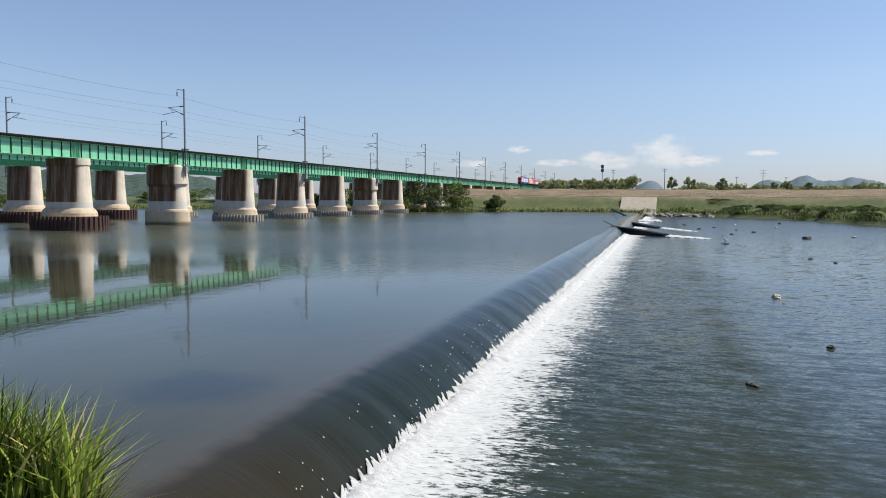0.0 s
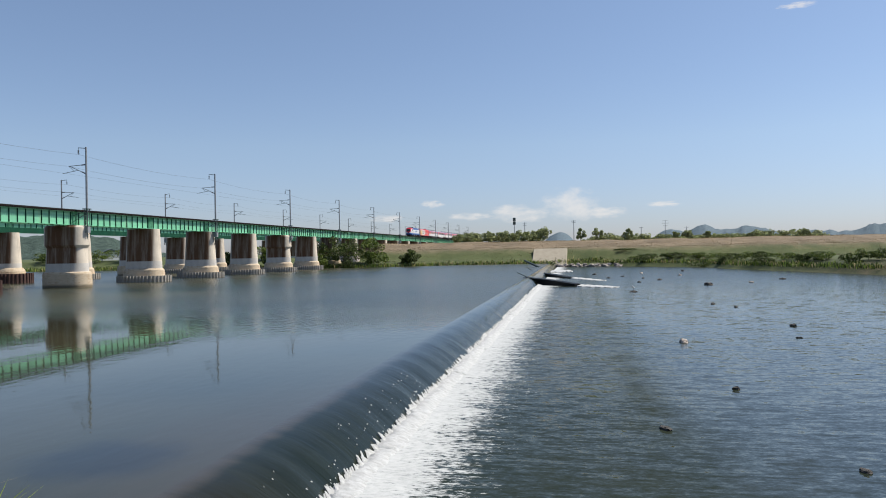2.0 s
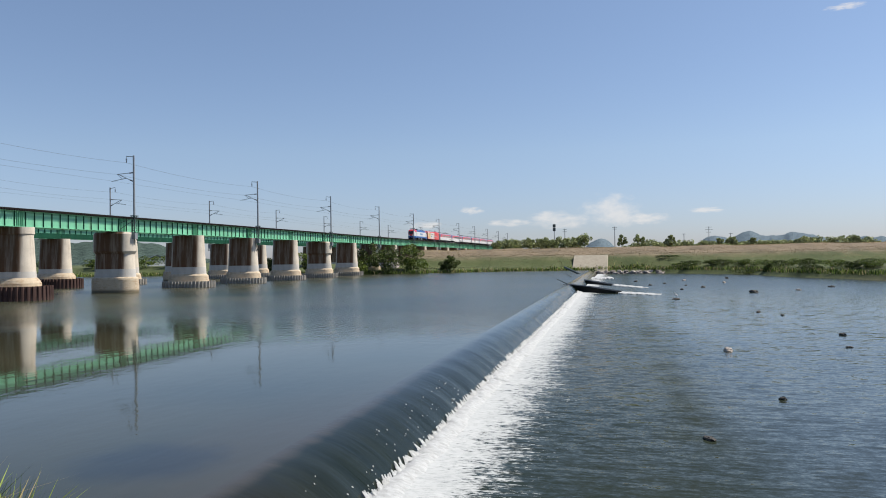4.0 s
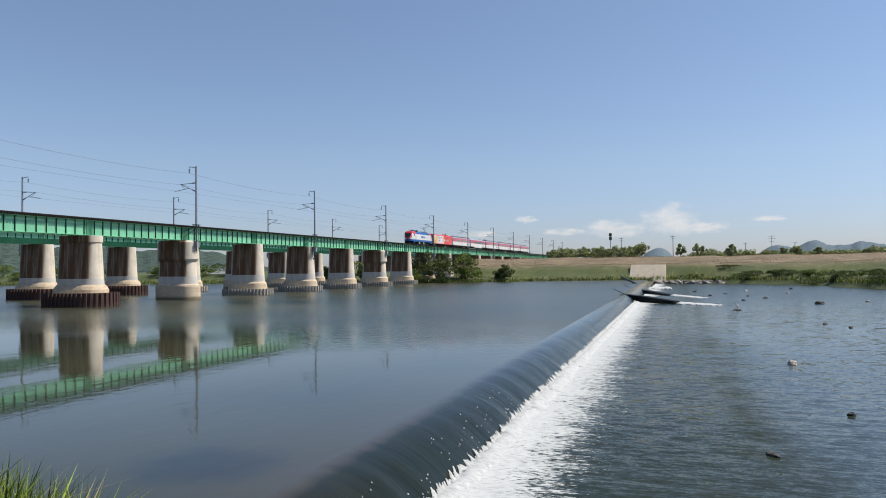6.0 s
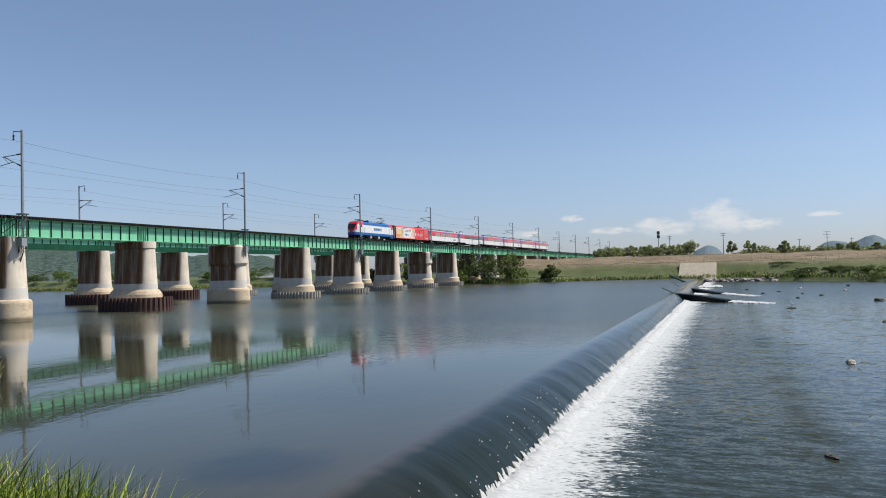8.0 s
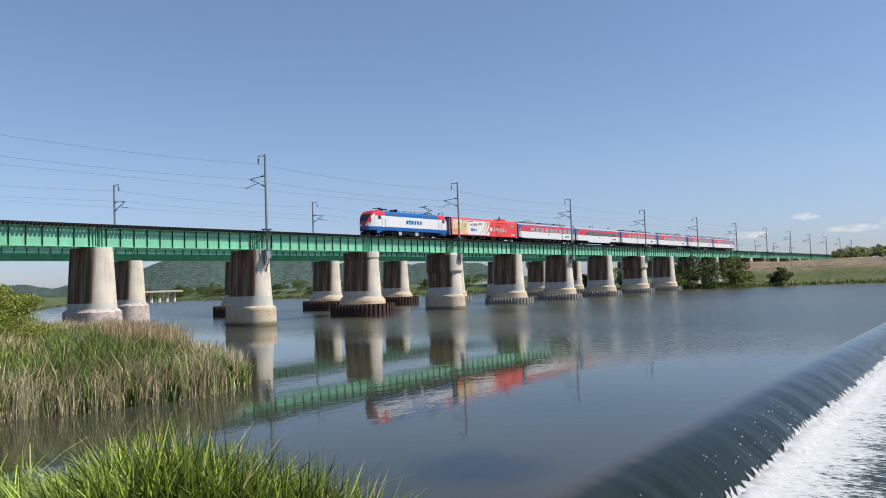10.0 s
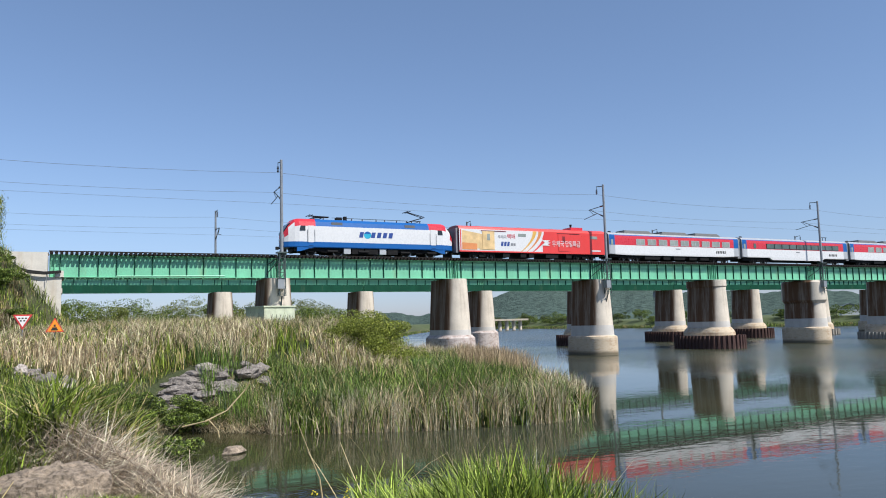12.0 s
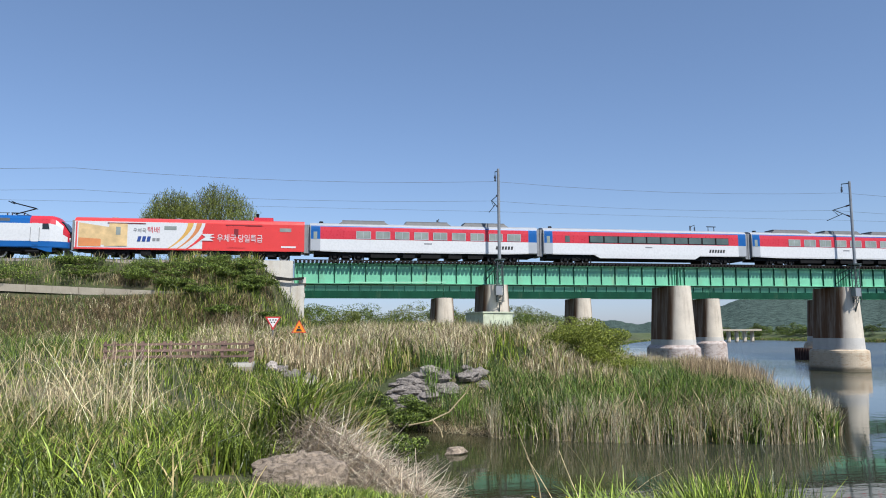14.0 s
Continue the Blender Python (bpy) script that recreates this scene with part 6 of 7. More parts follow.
def leaf_cloud(centre, radii, n, size, lobes, seed, hang=0.0):
    """Leaves of a crown: small quads round many lobes, with gaps between them."""
    rng = np.random.RandomState(seed)
    c = rng.normal(0, 1, (lobes, 3))
    c /= np.linalg.norm(c, axis=1)[:, None]
    c *= rng.uniform(0.35, 0.95, lobes)[:, None]
    lr = rng.uniform(0.16, 0.38, lobes)
    k = rng.randint(0, lobes, n)
    v = rng.normal(0, 1, (n, 3))
    v /= np.linalg.norm(v, axis=1)[:, None]
    p = c[k] + v * (lr[k] * rng.uniform(0.55, 1.05, n) ** 0.5)[:, None]
    p = p * np.array(radii) + np.array(centre)
    a = rng.normal(0, 1, (n, 3))
    a[:, 2] -= hang * 3
    a /= np.linalg.norm(a, axis=1)[:, None]
    b = np.cross(a, rng.normal(0, 1, (n, 3)))
    b /= np.linalg.norm(b, axis=1)[:, None] + 1e-9
    s = (size * rng.uniform(0.6, 1.3, n))[:, None]
    la, lb = a * s, b * s * 0.55
    return np.stack([p - la, p + lb, p + la, p - lb], 1).reshape(-1, 3)


def leaf_mesh(name, V, material):
    q = np.arange(len(V)).reshape(-1, 4)
    return raw_mesh(name, V, quads=q, material=material)


def stems_bm(base, top, spread, r, seed, count=5):
    rng = random.Random(seed)
    bm = bmesh.new()
    base, top = Vector(base), Vector(top)
    fork = base.lerp(top, 0.4)
    rod(bm, base, fork, r, r * 0.7, 8)
    for k in range(count):
        a = 2 * math.pi * k / count + rng.uniform(-0.4, 0.4)
        tip = top + Vector((math.cos(a) * spread, math.sin(a) * spread, rng.uniform(-0.25, 0.1) * (top - base).length))
        mid = fork.lerp(tip, 0.55) + Vector((0, 0, 0.1 * (top - base).length))
        rod(bm, fork, mid, r * 0.5, r * 0.32, 6)
        rod(bm, mid, tip, r * 0.32, r * 0.1, 5)
        for j in range(2):
            q = mid + Vector((rng.uniform(-1, 1), rng.uniform(-1, 1), rng.uniform(0.1, 0.9))) * spread * 0.6
            rod(bm, mid, q, r * 0.22, r * 0.06, 4)
    return bm


def shrub(x, y, height, width, name, label, material, n, leaf, seed, depth=None, category="bush", group=""):
    z = float(ground_height(x, y)[0])
    t = empty(name, pose(x, y, z), label, category, group)
    trunk = name != "bush"
    low = 0.06 if trunk else 0.0
    part("trunk" if trunk else "stem", stems_bm((0, 0, -0.2), (0, 0, height * 0.72), width * 0.32, max(0.05, height * 0.022), seed), M["bark"], t)
    V = leaf_cloud((0, 0, height * (0.5 + low / 2)), (width / 2, (depth or width) / 2, height * (0.5 - low / 2)), n, leaf, 16 if name == "tree" else (70 if n > 20000 else 26), seed)
    ob = new("crown" if trunk else "foliage", leaf_mesh("crown", V, material))
    ob.parent = t
    return t


shrub(17.1, 43.5, 5.4 - float(ground_height(17.1, 43.5)[0]), 5.4, "bush", "rounded light green bush above the reeds", M["leaf_bright"], 42000, 0.048, 3)
shrub(20.6, 46, 1.8, 4.0, "bush", "low light green bush above the reeds", M["leaf_bright"], 21000, 0.045, 4)
shrub(5.3, 34.3, 1.5, 2.8, "bush", "dense green bush at the head of the cove", M["leaf"], 14000, 0.045, 5)
shrub(2.5, 31.0, 2.1, 2.6, "bush", "leafy green bush beside the stones", M["leaf"], 14000, 0.05, 6)
shrub(3.6, 27.5, 1.3, 2.2, "bush", "leafy green bush on the cove bank", M["leaf"], 4000, 0.06, 16)
for k, (bx, by, bh, bw) in enumerate(((-9, 69.5, 2.0, 7), (-13, 68.5, 2.2, 6), (-18, 69, 1.8, 6), (-24, 68.5, 2.2, 7), (-30, 69, 2.4, 8), (-6.2, 68.6, 1.9, 3.4), (-4.6, 66.8, 1.8, 3.0), (-3.2, 64.8, 1.5, 3.0), (-6.5, 63.5, 1.3, 3.0), (-7.5, 70.3, 2.2, 6), (-5.2, 69.6, 2.4, 4.5), (-10.5, 67.2, 1.7, 5), (-4.0, 68.0, 2.2, 4.0), (-8.0, 66.2, 1.5, 5), (-13.5, 70.4, 1.6, 6), (-19.5, 70.6, 1.5, 6), (-38, 68, 3, 9))):
    shrub(bx, by - 1.2, bh * 0.6, bw * 0.9, "bush", "green bramble bush on the embankment slope", M["leaf"], 6500, 0.065, 30 + k, group="bushes on the embankment")
for k, (bx, by, bh, bw) in enumerate(((6, 118, 4.2, 9), (14, 122, 3.6, 8), (21, 116, 5.0, 6), (27, 124, 4.2, 9), (36, 120, 3.8, 8), (1, 112, 4.0, 7), (46, 128, 4.2, 9), (53, 140, 4.6, 10), (60, 158, 5.2, 12), (30, 140, 4.4, 12), (11, 135, 4.6, 12), (72, 182, 5.0, 14), (-4, 128, 5, 11), (44, 112, 3.2, 7), (10, 126, 5.2, 11), (18, 131, 5.6, 12), (24, 133, 5.4, 11), (33, 131, 5.2, 12), (40, 136, 5.4, 12), (2, 133, 5.6, 12), (50, 150, 5.6, 13), (57, 168, 6, 14), (66, 172, 5.5, 13))):
    shrub(bx, by, bh, bw, "bush", "green willow scrub behind the bridges", M["leaf"] if k % 3 else M["leaf_willow"], 6500, 0.10, 60 + k, group="scrub behind the bridges")
for k, (bx, by, bh, bw, dk) in enumerate(((213, 68, 9.0, 12, 1), (218, 60, 7.5, 9, 0), (224, 50, 4.6, 7, 1), (215, 78, 8, 11, 1), (216, 92, 7, 11, 0), (222, 110, 6, 12, 1), (208, 74, 6.0, 8, 0))):
    shrub(bx, by, bh, bw, "bush", "large dark green bush on the far shore", M["leaf_dark"] if dk else M["leaf"], 6000, 0.22, 90 + k, group="bushes on the far shore")
for k in range(15):
    az_ = radians(8.9 - k * 0.47)
    r_ = 292 + 9 * math.sin(k * 2.1)
    shrub(r_ * math.cos(az_), r_ * math.sin(az_), 3.6 + 1.0 * math.sin(k * 1.7) ** 2 + (1.0 if k > 12 else 0), 5.5, "bush", "green hedge bush on the levee", M["leaf_hazy"], 1700, 0.30, 120 + k, group="hedge on the levee")
for k, (az_, h_, w_) in enumerate(((-0.45, 4.9, 4.2), (-1.72, 5.0, 4.0), (-3.85, 5.0, 4.6), (-8.2, 3.4, 4.0), (-9.6, 3.0, 4), (-7.4, 3.2, 3), (-12.6, 2.6, 5), (-16.0, 2.6, 4))):
    r_ = 300.0
    shrub(r_ * math.cos(radians(az_)), r_ * math.sin(radians(az_)), h_, w_, "tree", "small round-headed tree standing on the levee", M["leaf_hazy"], 2600, 0.24, 150 + k, category="tree", group="trees on the levee")
for k in range(44):
    az_ = radians(-1.0 - k * 0.37)
    r_ = 345 + 25 * math.sin(k * 2.7)
    shrub(r_ * math.cos(az_), r_ * math.sin(az_), 1.9 + 1.8 * math.sin(k * 1.9) ** 4, 7.0, "bush", "low green bush behind the levee", M["leaf_hazy"], 800, 0.34, 400 + k, group="bushes behind the levee")
for k in range(26):
    t_ = k / 25
    sx_, sy_ = 236 - 96 * t_ ** 1.4 + 4 * math.sin(k * 2.7), -12 - 44 * t_ + 3 * math.sin(k * 1.9)
    if shore_distance(sx_, sy_)[0] < 1:
        sx_ += 8
        sy_ -= 5
    shrub(sx_, sy_, 0.5 + 1.5 * t_ + 0.9 * math.sin(k * 3.3) ** 2, 5.0 + 3 * math.sin(k * 1.3) ** 2, "bush", "low green bush on the downstream shore", M["leaf_dark"] if k % 3 else M["leaf"], 2200, 0.14, 170 + k, group="bushes downstream")


def willow(x, y, height, width, seed):
    z = float(ground_height(x, y)[0])
    rng = np.random.RandomState(seed)
    t = empty("willow_tree", pose(x, y, z), "weeping willow with drooping yellow-green branches", "tree", "willows behind the track")
    part("trunk", stems_bm((0, 0, -0.2), (0, 0, height * 0.82), width * 0.3, 0.28, seed, 7), M["bark"], t)
    strands = 700
    P = []
    for k in range(strands):
        a = rng.uniform(0, 2 * np.pi)
        r = width / 2 * math.sqrt(rng.uniform(0.02, 1.0))
        top = height * (1.0 - 0.30 * (r / (width / 2)) ** 2) * rng.uniform(0.86, 1.0)
        length = rng.uniform(0.25, 0.62) * height * (0.5 + 0.5 * r / (width / 2))
        m = 26
        s = np.linspace(0, 1, m)
        px = r * np.cos(a) + 0.5 * np.sin(s * 2 + k) * 0.3 + rng.normal(0, 0.10, m)
        py = r * np.sin(a) + rng.normal(0, 0.10, m)
        pz = top - length * s + rng.normal(0, 0.05, m)
        P.append(np.stack([px, py, pz], 1))
    P = np.concatenate(P)
    n = len(P)
    d = rng.normal(0, 0.35, (n, 3)) + np.array([0, 0, -1.0])
    d /= np.linalg.norm(d, axis=1)[:, None]
    b = np.cross(d, rng.normal(0, 1, (n, 3)))
    b /= np.linalg.norm(b, axis=1)[:, None]
    la, lb = d * 0.17, b * 0.030
    V = np.stack([P - la, P + lb, P + la, P - lb], 1).reshape(-1, 3)
    ob = new("crown", leaf_mesh("crown", V, M["leaf_willow"]))
    ob.parent = t


willow(-9.8, 90, 11.3, 9.0, 5)
willow(-15.4, 92, 11.0, 7.0, 6)

for k in range(34):
    t_ = k / 33
    j = 24 + t_ * 4.4
    a_, b_ = RIVER[int(j)], RIVER[int(j) + 1]
    px_, py_ = a_ + (b_ - a_) * (j - int(j))
    shrub(px_ + 7 + 6 * math.sin(k * 2.2) ** 2, py_ + 4 * math.sin(k * 1.3), 3.0 + 3.2 * math.sin(k * 1.9) ** 2, 9.0, "bush", "green bush on the upstream far shore", M["leaf"] if k % 3 else M["leaf_dark"], 2600, 0.2, 230 + k, group="bushes upstream")
# fringe along the far shoreline
P = []
for (ax, ay), (bx, by) in zip(RIVER[22:41], RIVER[23:42]):
    m = int(math.hypot(bx - ax, by - ay) * 34)
    s = RNG.uniform(0, 1, m)
    P.append(np.stack([ax + (bx - ax) * s + RNG.normal(1.2, 0.9, m), ay + (by - ay) * s + RNG.normal(0, 0.9, m)], 1))
P = np.concatenate(P)
P = P[shore_distance(P[:, 0], P[:, 1]) > -0.6]
pz = np.maximum(ground_height(P[:, 0], P[:, 1]), -0.3)
field("shore_grass", np.concatenate([P, pz[:, None]], 1), (0.5, 1.3), (0.10, 0.22), (0.1, 0.6), M["reed"], "green reeds along the far shore")
lev = scatter(76000, 215, 310, -150, 72, lambda x, y, d: d > 0.5)
brown_from = np.where(lev[:, 1] < 4, 2.5, 4.7) + 1.3 * value_noise(lev[:, 0], lev[:, 1], 9, 67)
crest_from = 6.4 + 0.5 * value_noise(lev[:, 0], lev[:, 1], 6, 69)
field("levee_grass", lev[lev[:, 2] < brown_from], (0.10, 0.34), (0.06, 0.16), (0.1, 0.7), M["levee_green"], "green grass on the far levee slope")
field("levee_dry_grass", lev[(lev[:, 2] >= brown_from) & (lev[:, 2] < crest_from)], (0.12, 0.34), (0.06, 0.14), (0.1, 0.7), M["brown_grass"], "dead brown grass on the upper levee slope")
field("levee_straw", lev[(lev[:, 2] >= brown_from) & (lev[:, 2] >= crest_from)], (0.12, 0.36), (0.05, 0.12), (0.1, 0.9), M["levee_straw"], "pale dry grass along the top of the far levee")


# ---------------------------------------------------------------- small things
def stone_bm(sx, sy, sz, seed, cuts=2):
    bm = bmesh.new()
    bmesh.ops.create_icosphere(bm, subdivisions=cuts + 1, radius=1.0)
    for v in bm.verts:
        p = v.co.copy()
        k = 1 + 0.22 * noise.noise(p * 1.3 + Vector((seed * 3.1, seed, 0))) * 1.8 + 0.10 * noise.noise(p * 3.1 + Vector((0, seed * 2.3, seed)))
        q = p * k
        q = q + 0.16 * Vector((round(q.x * 1.6) / 1.6 - q.x, round(q.y * 1.6) / 1.6 - q.y, 2.2 * (round(q.z * 1.4) / 1.4 - q.z)))
        q = q * (1 + 0.07 * noise.noise(p * 6.5 + Vector((seed, 0, seed * 1.7))) + (0.045 * noise.noise(p * 15 + Vector((0, seed, 0))) + 0.03 * noise.noise(p * 31) if cuts > 3 else 0))
        v.co = Vector((q.x * sx, q.y * sy, q.z * sz))
    return bm


def stone(x, y, z, sx, sy, sz, seed, material, label, name="rock", turn=0, group="", cuts=2):
    ob = part(name, stone_bm(sx, sy, sz, seed, cuts), material, at=pose(x, y, z, 0, 0, turn))
    return tagged(ob, label, "rock", group)


stone(0.0, 9.5, 2.48, 0.52, 0.42, 0.50, 17, M["boulder"], "large weathered tan-grey boulder half sunk in grass", "boulder", 8, cuts=4)
stone(-1.0, 9.2, 2.35, 0.35, 0.3, 0.3, 9, M["rock"], "grey boulder half hidden in the grass", "boulder", 30)
stone(0.9, 9.3, 2.15, 0.30, 0.25, 0.28, 12, M["rock"], "grey boulder under the straw heap", "boulder", 60)
stone(5.6, 27.4, 0.05, 0.42, 0.28, 0.24, 4, M["boulder"], "tan stone standing out of the cove water", turn=20)
rrng = random.Random(23)
for k in range(85):
    u, v = rrng.random(), rrng.random()
    sx_, sy_ = 4.2 + (3.2 if k % 4 else 5.0) * u, 36.1 + 1.7 * v
    big = 0.2 + 0.4 * rrng.random() ** 2
    stone(sx_, sy_, float(ground_height(sx_, sy_)[0]) - 0.02, big * 1.4, big, big * 0.55, 20 + k,
          M["rock"], "grey rubble stone of the bank revetment", turn=37 * k, group="revetment stones")
stone(6.35, 37.3, float(ground_height(6.35, 37.3)[0]) + 0.3, 0.5, 0.4, 0.45, 110, M["rock_pale"], "pale square block among the revetment stones", turn=20)
for k in range(7):
    u = k / 6
    sx_, sy_ = -1.4 + 2.2 * u, 37.0 + 0.8 * math.sin(k * 2.9)
    stone(sx_, sy_, float(ground_height(sx_, sy_)[0]) + 0.1, 0.36 + 0.2 * math.sin(k * 1.9) ** 2, 0.34, 0.28, 50 + k,
          M["rock"] if k % 4 else M["rock_pale"], "grey rubble stone of the bank revetment", turn=53 * k, group="revetment stones")

DOWN = [(44.7, -6.1, 0.75, 0.34, 1), (23.3, -2.6, 0.50, 0.16, 0), (30.1, -6.0, 0.30, 0.16, 0), (112, -18.8, 1.3, 0.6, 0), (96.0, -7.2, 1.2, 0.22, 0), (75, -13, 0.5, 0.2, 0),
        (70.6, -14.2, 0.5, 0.2, 0), (19.4, -6.8, 0.36, 0.15, 0), (53.9, -14.5, 0.5, 0.25, 0), (47, -13, 0.4, 0.14, 0), (74, -12.8, 0.4, 0.16, 0), (130, -14, 0.9, 0.4, 0), (150, -20, 1.0, 0.5, 1),
        (122, -10, 0.8, 0.3, 0), (140, -6, 0.9, 0.3, 0), (148, -9, 0.8, 0.3, 0), (138, -12, 0.6, 0.25, 0), (160, -4, 1.0, 0.4, 0), (165, -14, 1.1, 0.4, 1), (176, -24, 1.2, 0.6, 0), (118, -26, 0.9, 0.35, 1), (128, -33, 1, 0.4, 0)]
for k, (x, y, s, h, pale) in enumerate(DOWN):
    stone(x, y, TAIL_Z + h * 0.08, s * 0.48, s * 0.30, h * 0.55, 80 + k, M["rock_pale"] if pale else M["rock_wet"], "pale stone standing out of the shallow water" if pale else "dark wet stone in the shallow water", turn=29 * k, group="stones below the weir")
for k in range(40):
    u = k / 39
    stone(233 - 3 * math.sin(k), 9 - 26 * u, -0.9 + 0.35 * math.sin(k * 2.2), 0.9, 0.7, 0.55, 130 + k, M["rock_pale"] if k % 2 else M["rock"], "pale riprap stone on the far shore", turn=41 * k, group="riprap on the far shore")

# driftwood and a bent bare branch over the cove
bm = bmesh.new()
pts = [(2.9, 20.6, 1.9), (3.5, 20.7, 1.98), (4.1, 20.9, 2.2), (4.6, 21.0, 2.7), (4.75, 21.0, 2.95)]
for a, b in zip(pts, pts[1:]):
    rod(bm, a, b, 0.022, 0.016, 6)
rod(bm, (3.6, 20.7, 2.0), (3.8, 20.6, 1.75), 0.018, 0.01, 6)
rod(bm, (3.8, 20.6, 1.75), (3.85, 20.6, 1.55), 0.012, 0.02, 6)
tagged(part("bare_branch", bm, M["straw_pale"]), "bent bleached bare branch reaching over the cove", "branch")

# dead stalks seen singly against the meadow
for k, (x, y, h, dx) in enumerate(((-0.95, 12.0, 1.9, 0.25), (0.55, 11.6, 1.5, 0.7), (-3.6, 12.5, 1.7, 0.5), (2.6, 8.2, 1.3, 0.5), (2.2, 6.6, 1.2, -0.3), (3.1, 6.2, 1.15, 0.35))):
    z = float(ground_height(x, y)[0])
    bm = bmesh.new()
    rod(bm, (x, y, z), (x + dx * 0.3, y, z + h * 0.55), 0.008, 0.007, 5)
    rod(bm, (x + dx * 0.3, y, z + h * 0.55), (x + dx, y, z + h), 0.007, 0.004, 5)
    tagged(part("dead_stalk", bm, M["straw_pale"]), "single tall bleached dead reed stalk", "stalk", "dead stalks")

# yellow flowers
for k in range(16):
    x, y = 1.6 + 0.8 * random.random(), 5.5 + 0.4 * random.random()
    z = float(ground_height(x, y)[0])
    h = 0.20 + 0.13 * random.random()
    f = empty("yellow_flower", pose(x, y, z), "small yellow mustard flower on a thin stem", "flower", "yellow flowers")
    bm = bmesh.new()
    rod(bm, (0, 0, 0), (0.03, 0, h), 0.005, 0.004, 5)
    part("stalk", bm, M["grass"], f)
    bm = bmesh.new()
    for j in range(7):
        a = j * 0.9
        c = Vector((0.03 + 0.022 * math.cos(a), 0.022 * math.sin(a), h + 0.012 * (j % 3)))
        bmesh.ops.create_icosphere(bm, subdivisions=1, radius=0.0065, matrix=Matrix.Translation(c))
    part("blossom", bm, M["flower"], f)


# fish-way walls that cross the weir
def chute_wall(x0, y0, x1, y1, high, low):
    bm = bmesh.new()
    d = Vector((x1 - x0, y1 - y0, 0))
    nrm = Vector((-d.y, d.x, 0)).normalized() * 0.7
    rings = []
    for u, h, w in ((-0.03, high * 0.62, 0.5), (0.06, high, 1.0), (0.5, high * 0.66 + low * 0.34, 1.0), (1.0, low, 0.9)):
        p = Vector((x0, y0, 0)) + d * u
        a, b = p - nrm * w, p + nrm * w
        rings.append([(a.x, a.y, TAIL_Z - 0.4), (a.x, a.y, TAIL_Z + h), (b.x, b.y, TAIL_Z + h), (b.x, b.y, TAIL_Z - 0.4)])
    loft(bm, rings)
    w = empty("chute_wall", pose(0, 0, 0), "dark wet concrete wall sloping down across the weir", "wall", "walls on the weir")
    part("wall", bm, M["wet_concrete"], w)
    bm = bmesh.new()
    top = Vector((x0, y0, TAIL_Z + high))
    rod(bm, top + d * 0.08, top - d * 0.12 + Vector((0, 0, 0.7)), 0.07, 0.05, 6)
    part("post", bm, M["steel_dark"], w)
    bm = bmesh.new()
    n = 26
    for k in range(n):
        u = k / (n - 1)
        p = Vector((x1, y1, TAIL_Z)) + d * (u * 0.62 - 0.02)
        bmesh.ops.create_icosphere(bm, subdivisions=1, radius=1.0, matrix=Matrix.Translation(p + Vector((1.5 * math.sin(k * 7.3) + 1.0, 0, 0.02))) @ Matrix.Diagonal((1.3 * (1 - 0.6 * u), 0.9, 0.22 * (1 - 0.7 * u), 1)))
    part("white_water", bm, M["foam"], w, "white water running off the wall")
    return w


chute_wall(119.3, 8.2, 111.5, -0.3, 1.15, 0.35)
chute_wall(160, 9.2, 141, 0.6, 0.85, 0.2)
bm = bmesh.new()
rod(bm, (196, 13.0, 1.6), (186, 7.6, -0.6), 0.28, 0.28, 6)
tagged(part("steel_pipe", bm, M["steel_dark"]), "dark steel pipe slanting down to the water", "pipe")
bm = bmesh.new()
for k in range(40):
    bmesh.ops.create_icosphere(bm, subdivisions=1, radius=1.0, matrix=Matrix.Translation((178 + 12 * random.random(), 7.8 - 6.5 * random.random(), TAIL_Z + 0.1)) @ Matrix.Diagonal((1.5, 1.0, 0.22, 1)))
tagged(part("white_water", bm, M["foam"]), "white water below the far end of the weir", "foam", kind="stuff")

# sloping concrete slab on the far shore
bm = bmesh.new()
loft(bm, [[(234.5, 2.6, -0.9), (244.5, 2.4, 4.75), (244.5, 13.2, 4.75), (234.5, 13.6, -0.9)], [(235.1, 2.6, -1.6), (246.0, 2.4, 4.0), (246.0, 13.2, 4.0), (235.1, 13.6, -1.6)]])
bmesh.ops.bevel(bm, geom=list(bm.edges), offset=0.12, segments=1, affect="EDGES")
tagged(part("concrete_slab", bm, M["slab"]), "pale weathered concrete slab sloping up the far levee", "slab")

# kiosk at the pier's foot
k0 = empty("equipment_cabinet", pose(17.6, 68.4, float(ground_height(17.6, 68.4)[0]) - 0.55, 0, 0, 14), "pale green painted steel equipment cabinet by the pier", "cabinet")
bm = bmesh.new()
box(bm, -1.55, 1.55, -1.2, 2.4, 0, 2.55)
part("body", bm, M["kiosk"], k0)
bm = bmesh.new()
box(bm, -1.65, 1.65, -1.3, 2.5, 2.55, 2.68)
part("lid", bm, M["kiosk"], k0)
for u in (-1.0, 0.0, 1.0):
    bm = bmesh.new()
    box(bm, u - 0.48, u + 0.48, -1.235, -1.2, 0.15, 2.4)
    part("door", bm, M["kiosk"], k0)
for kk in range(9):
    bm = bmesh.new()
    u = -0.95 + 0.22 * kk
    rod(bm, (u, -1.245, 1.25 + 0.2 * math.sin(kk * 2)), (u + 0.18, -1.245, 1.7 + 0.2 * math.cos(kk * 3)), 0.03, n=5)
    part("scrawl_bar", bm, M["steel_dark"], k0)


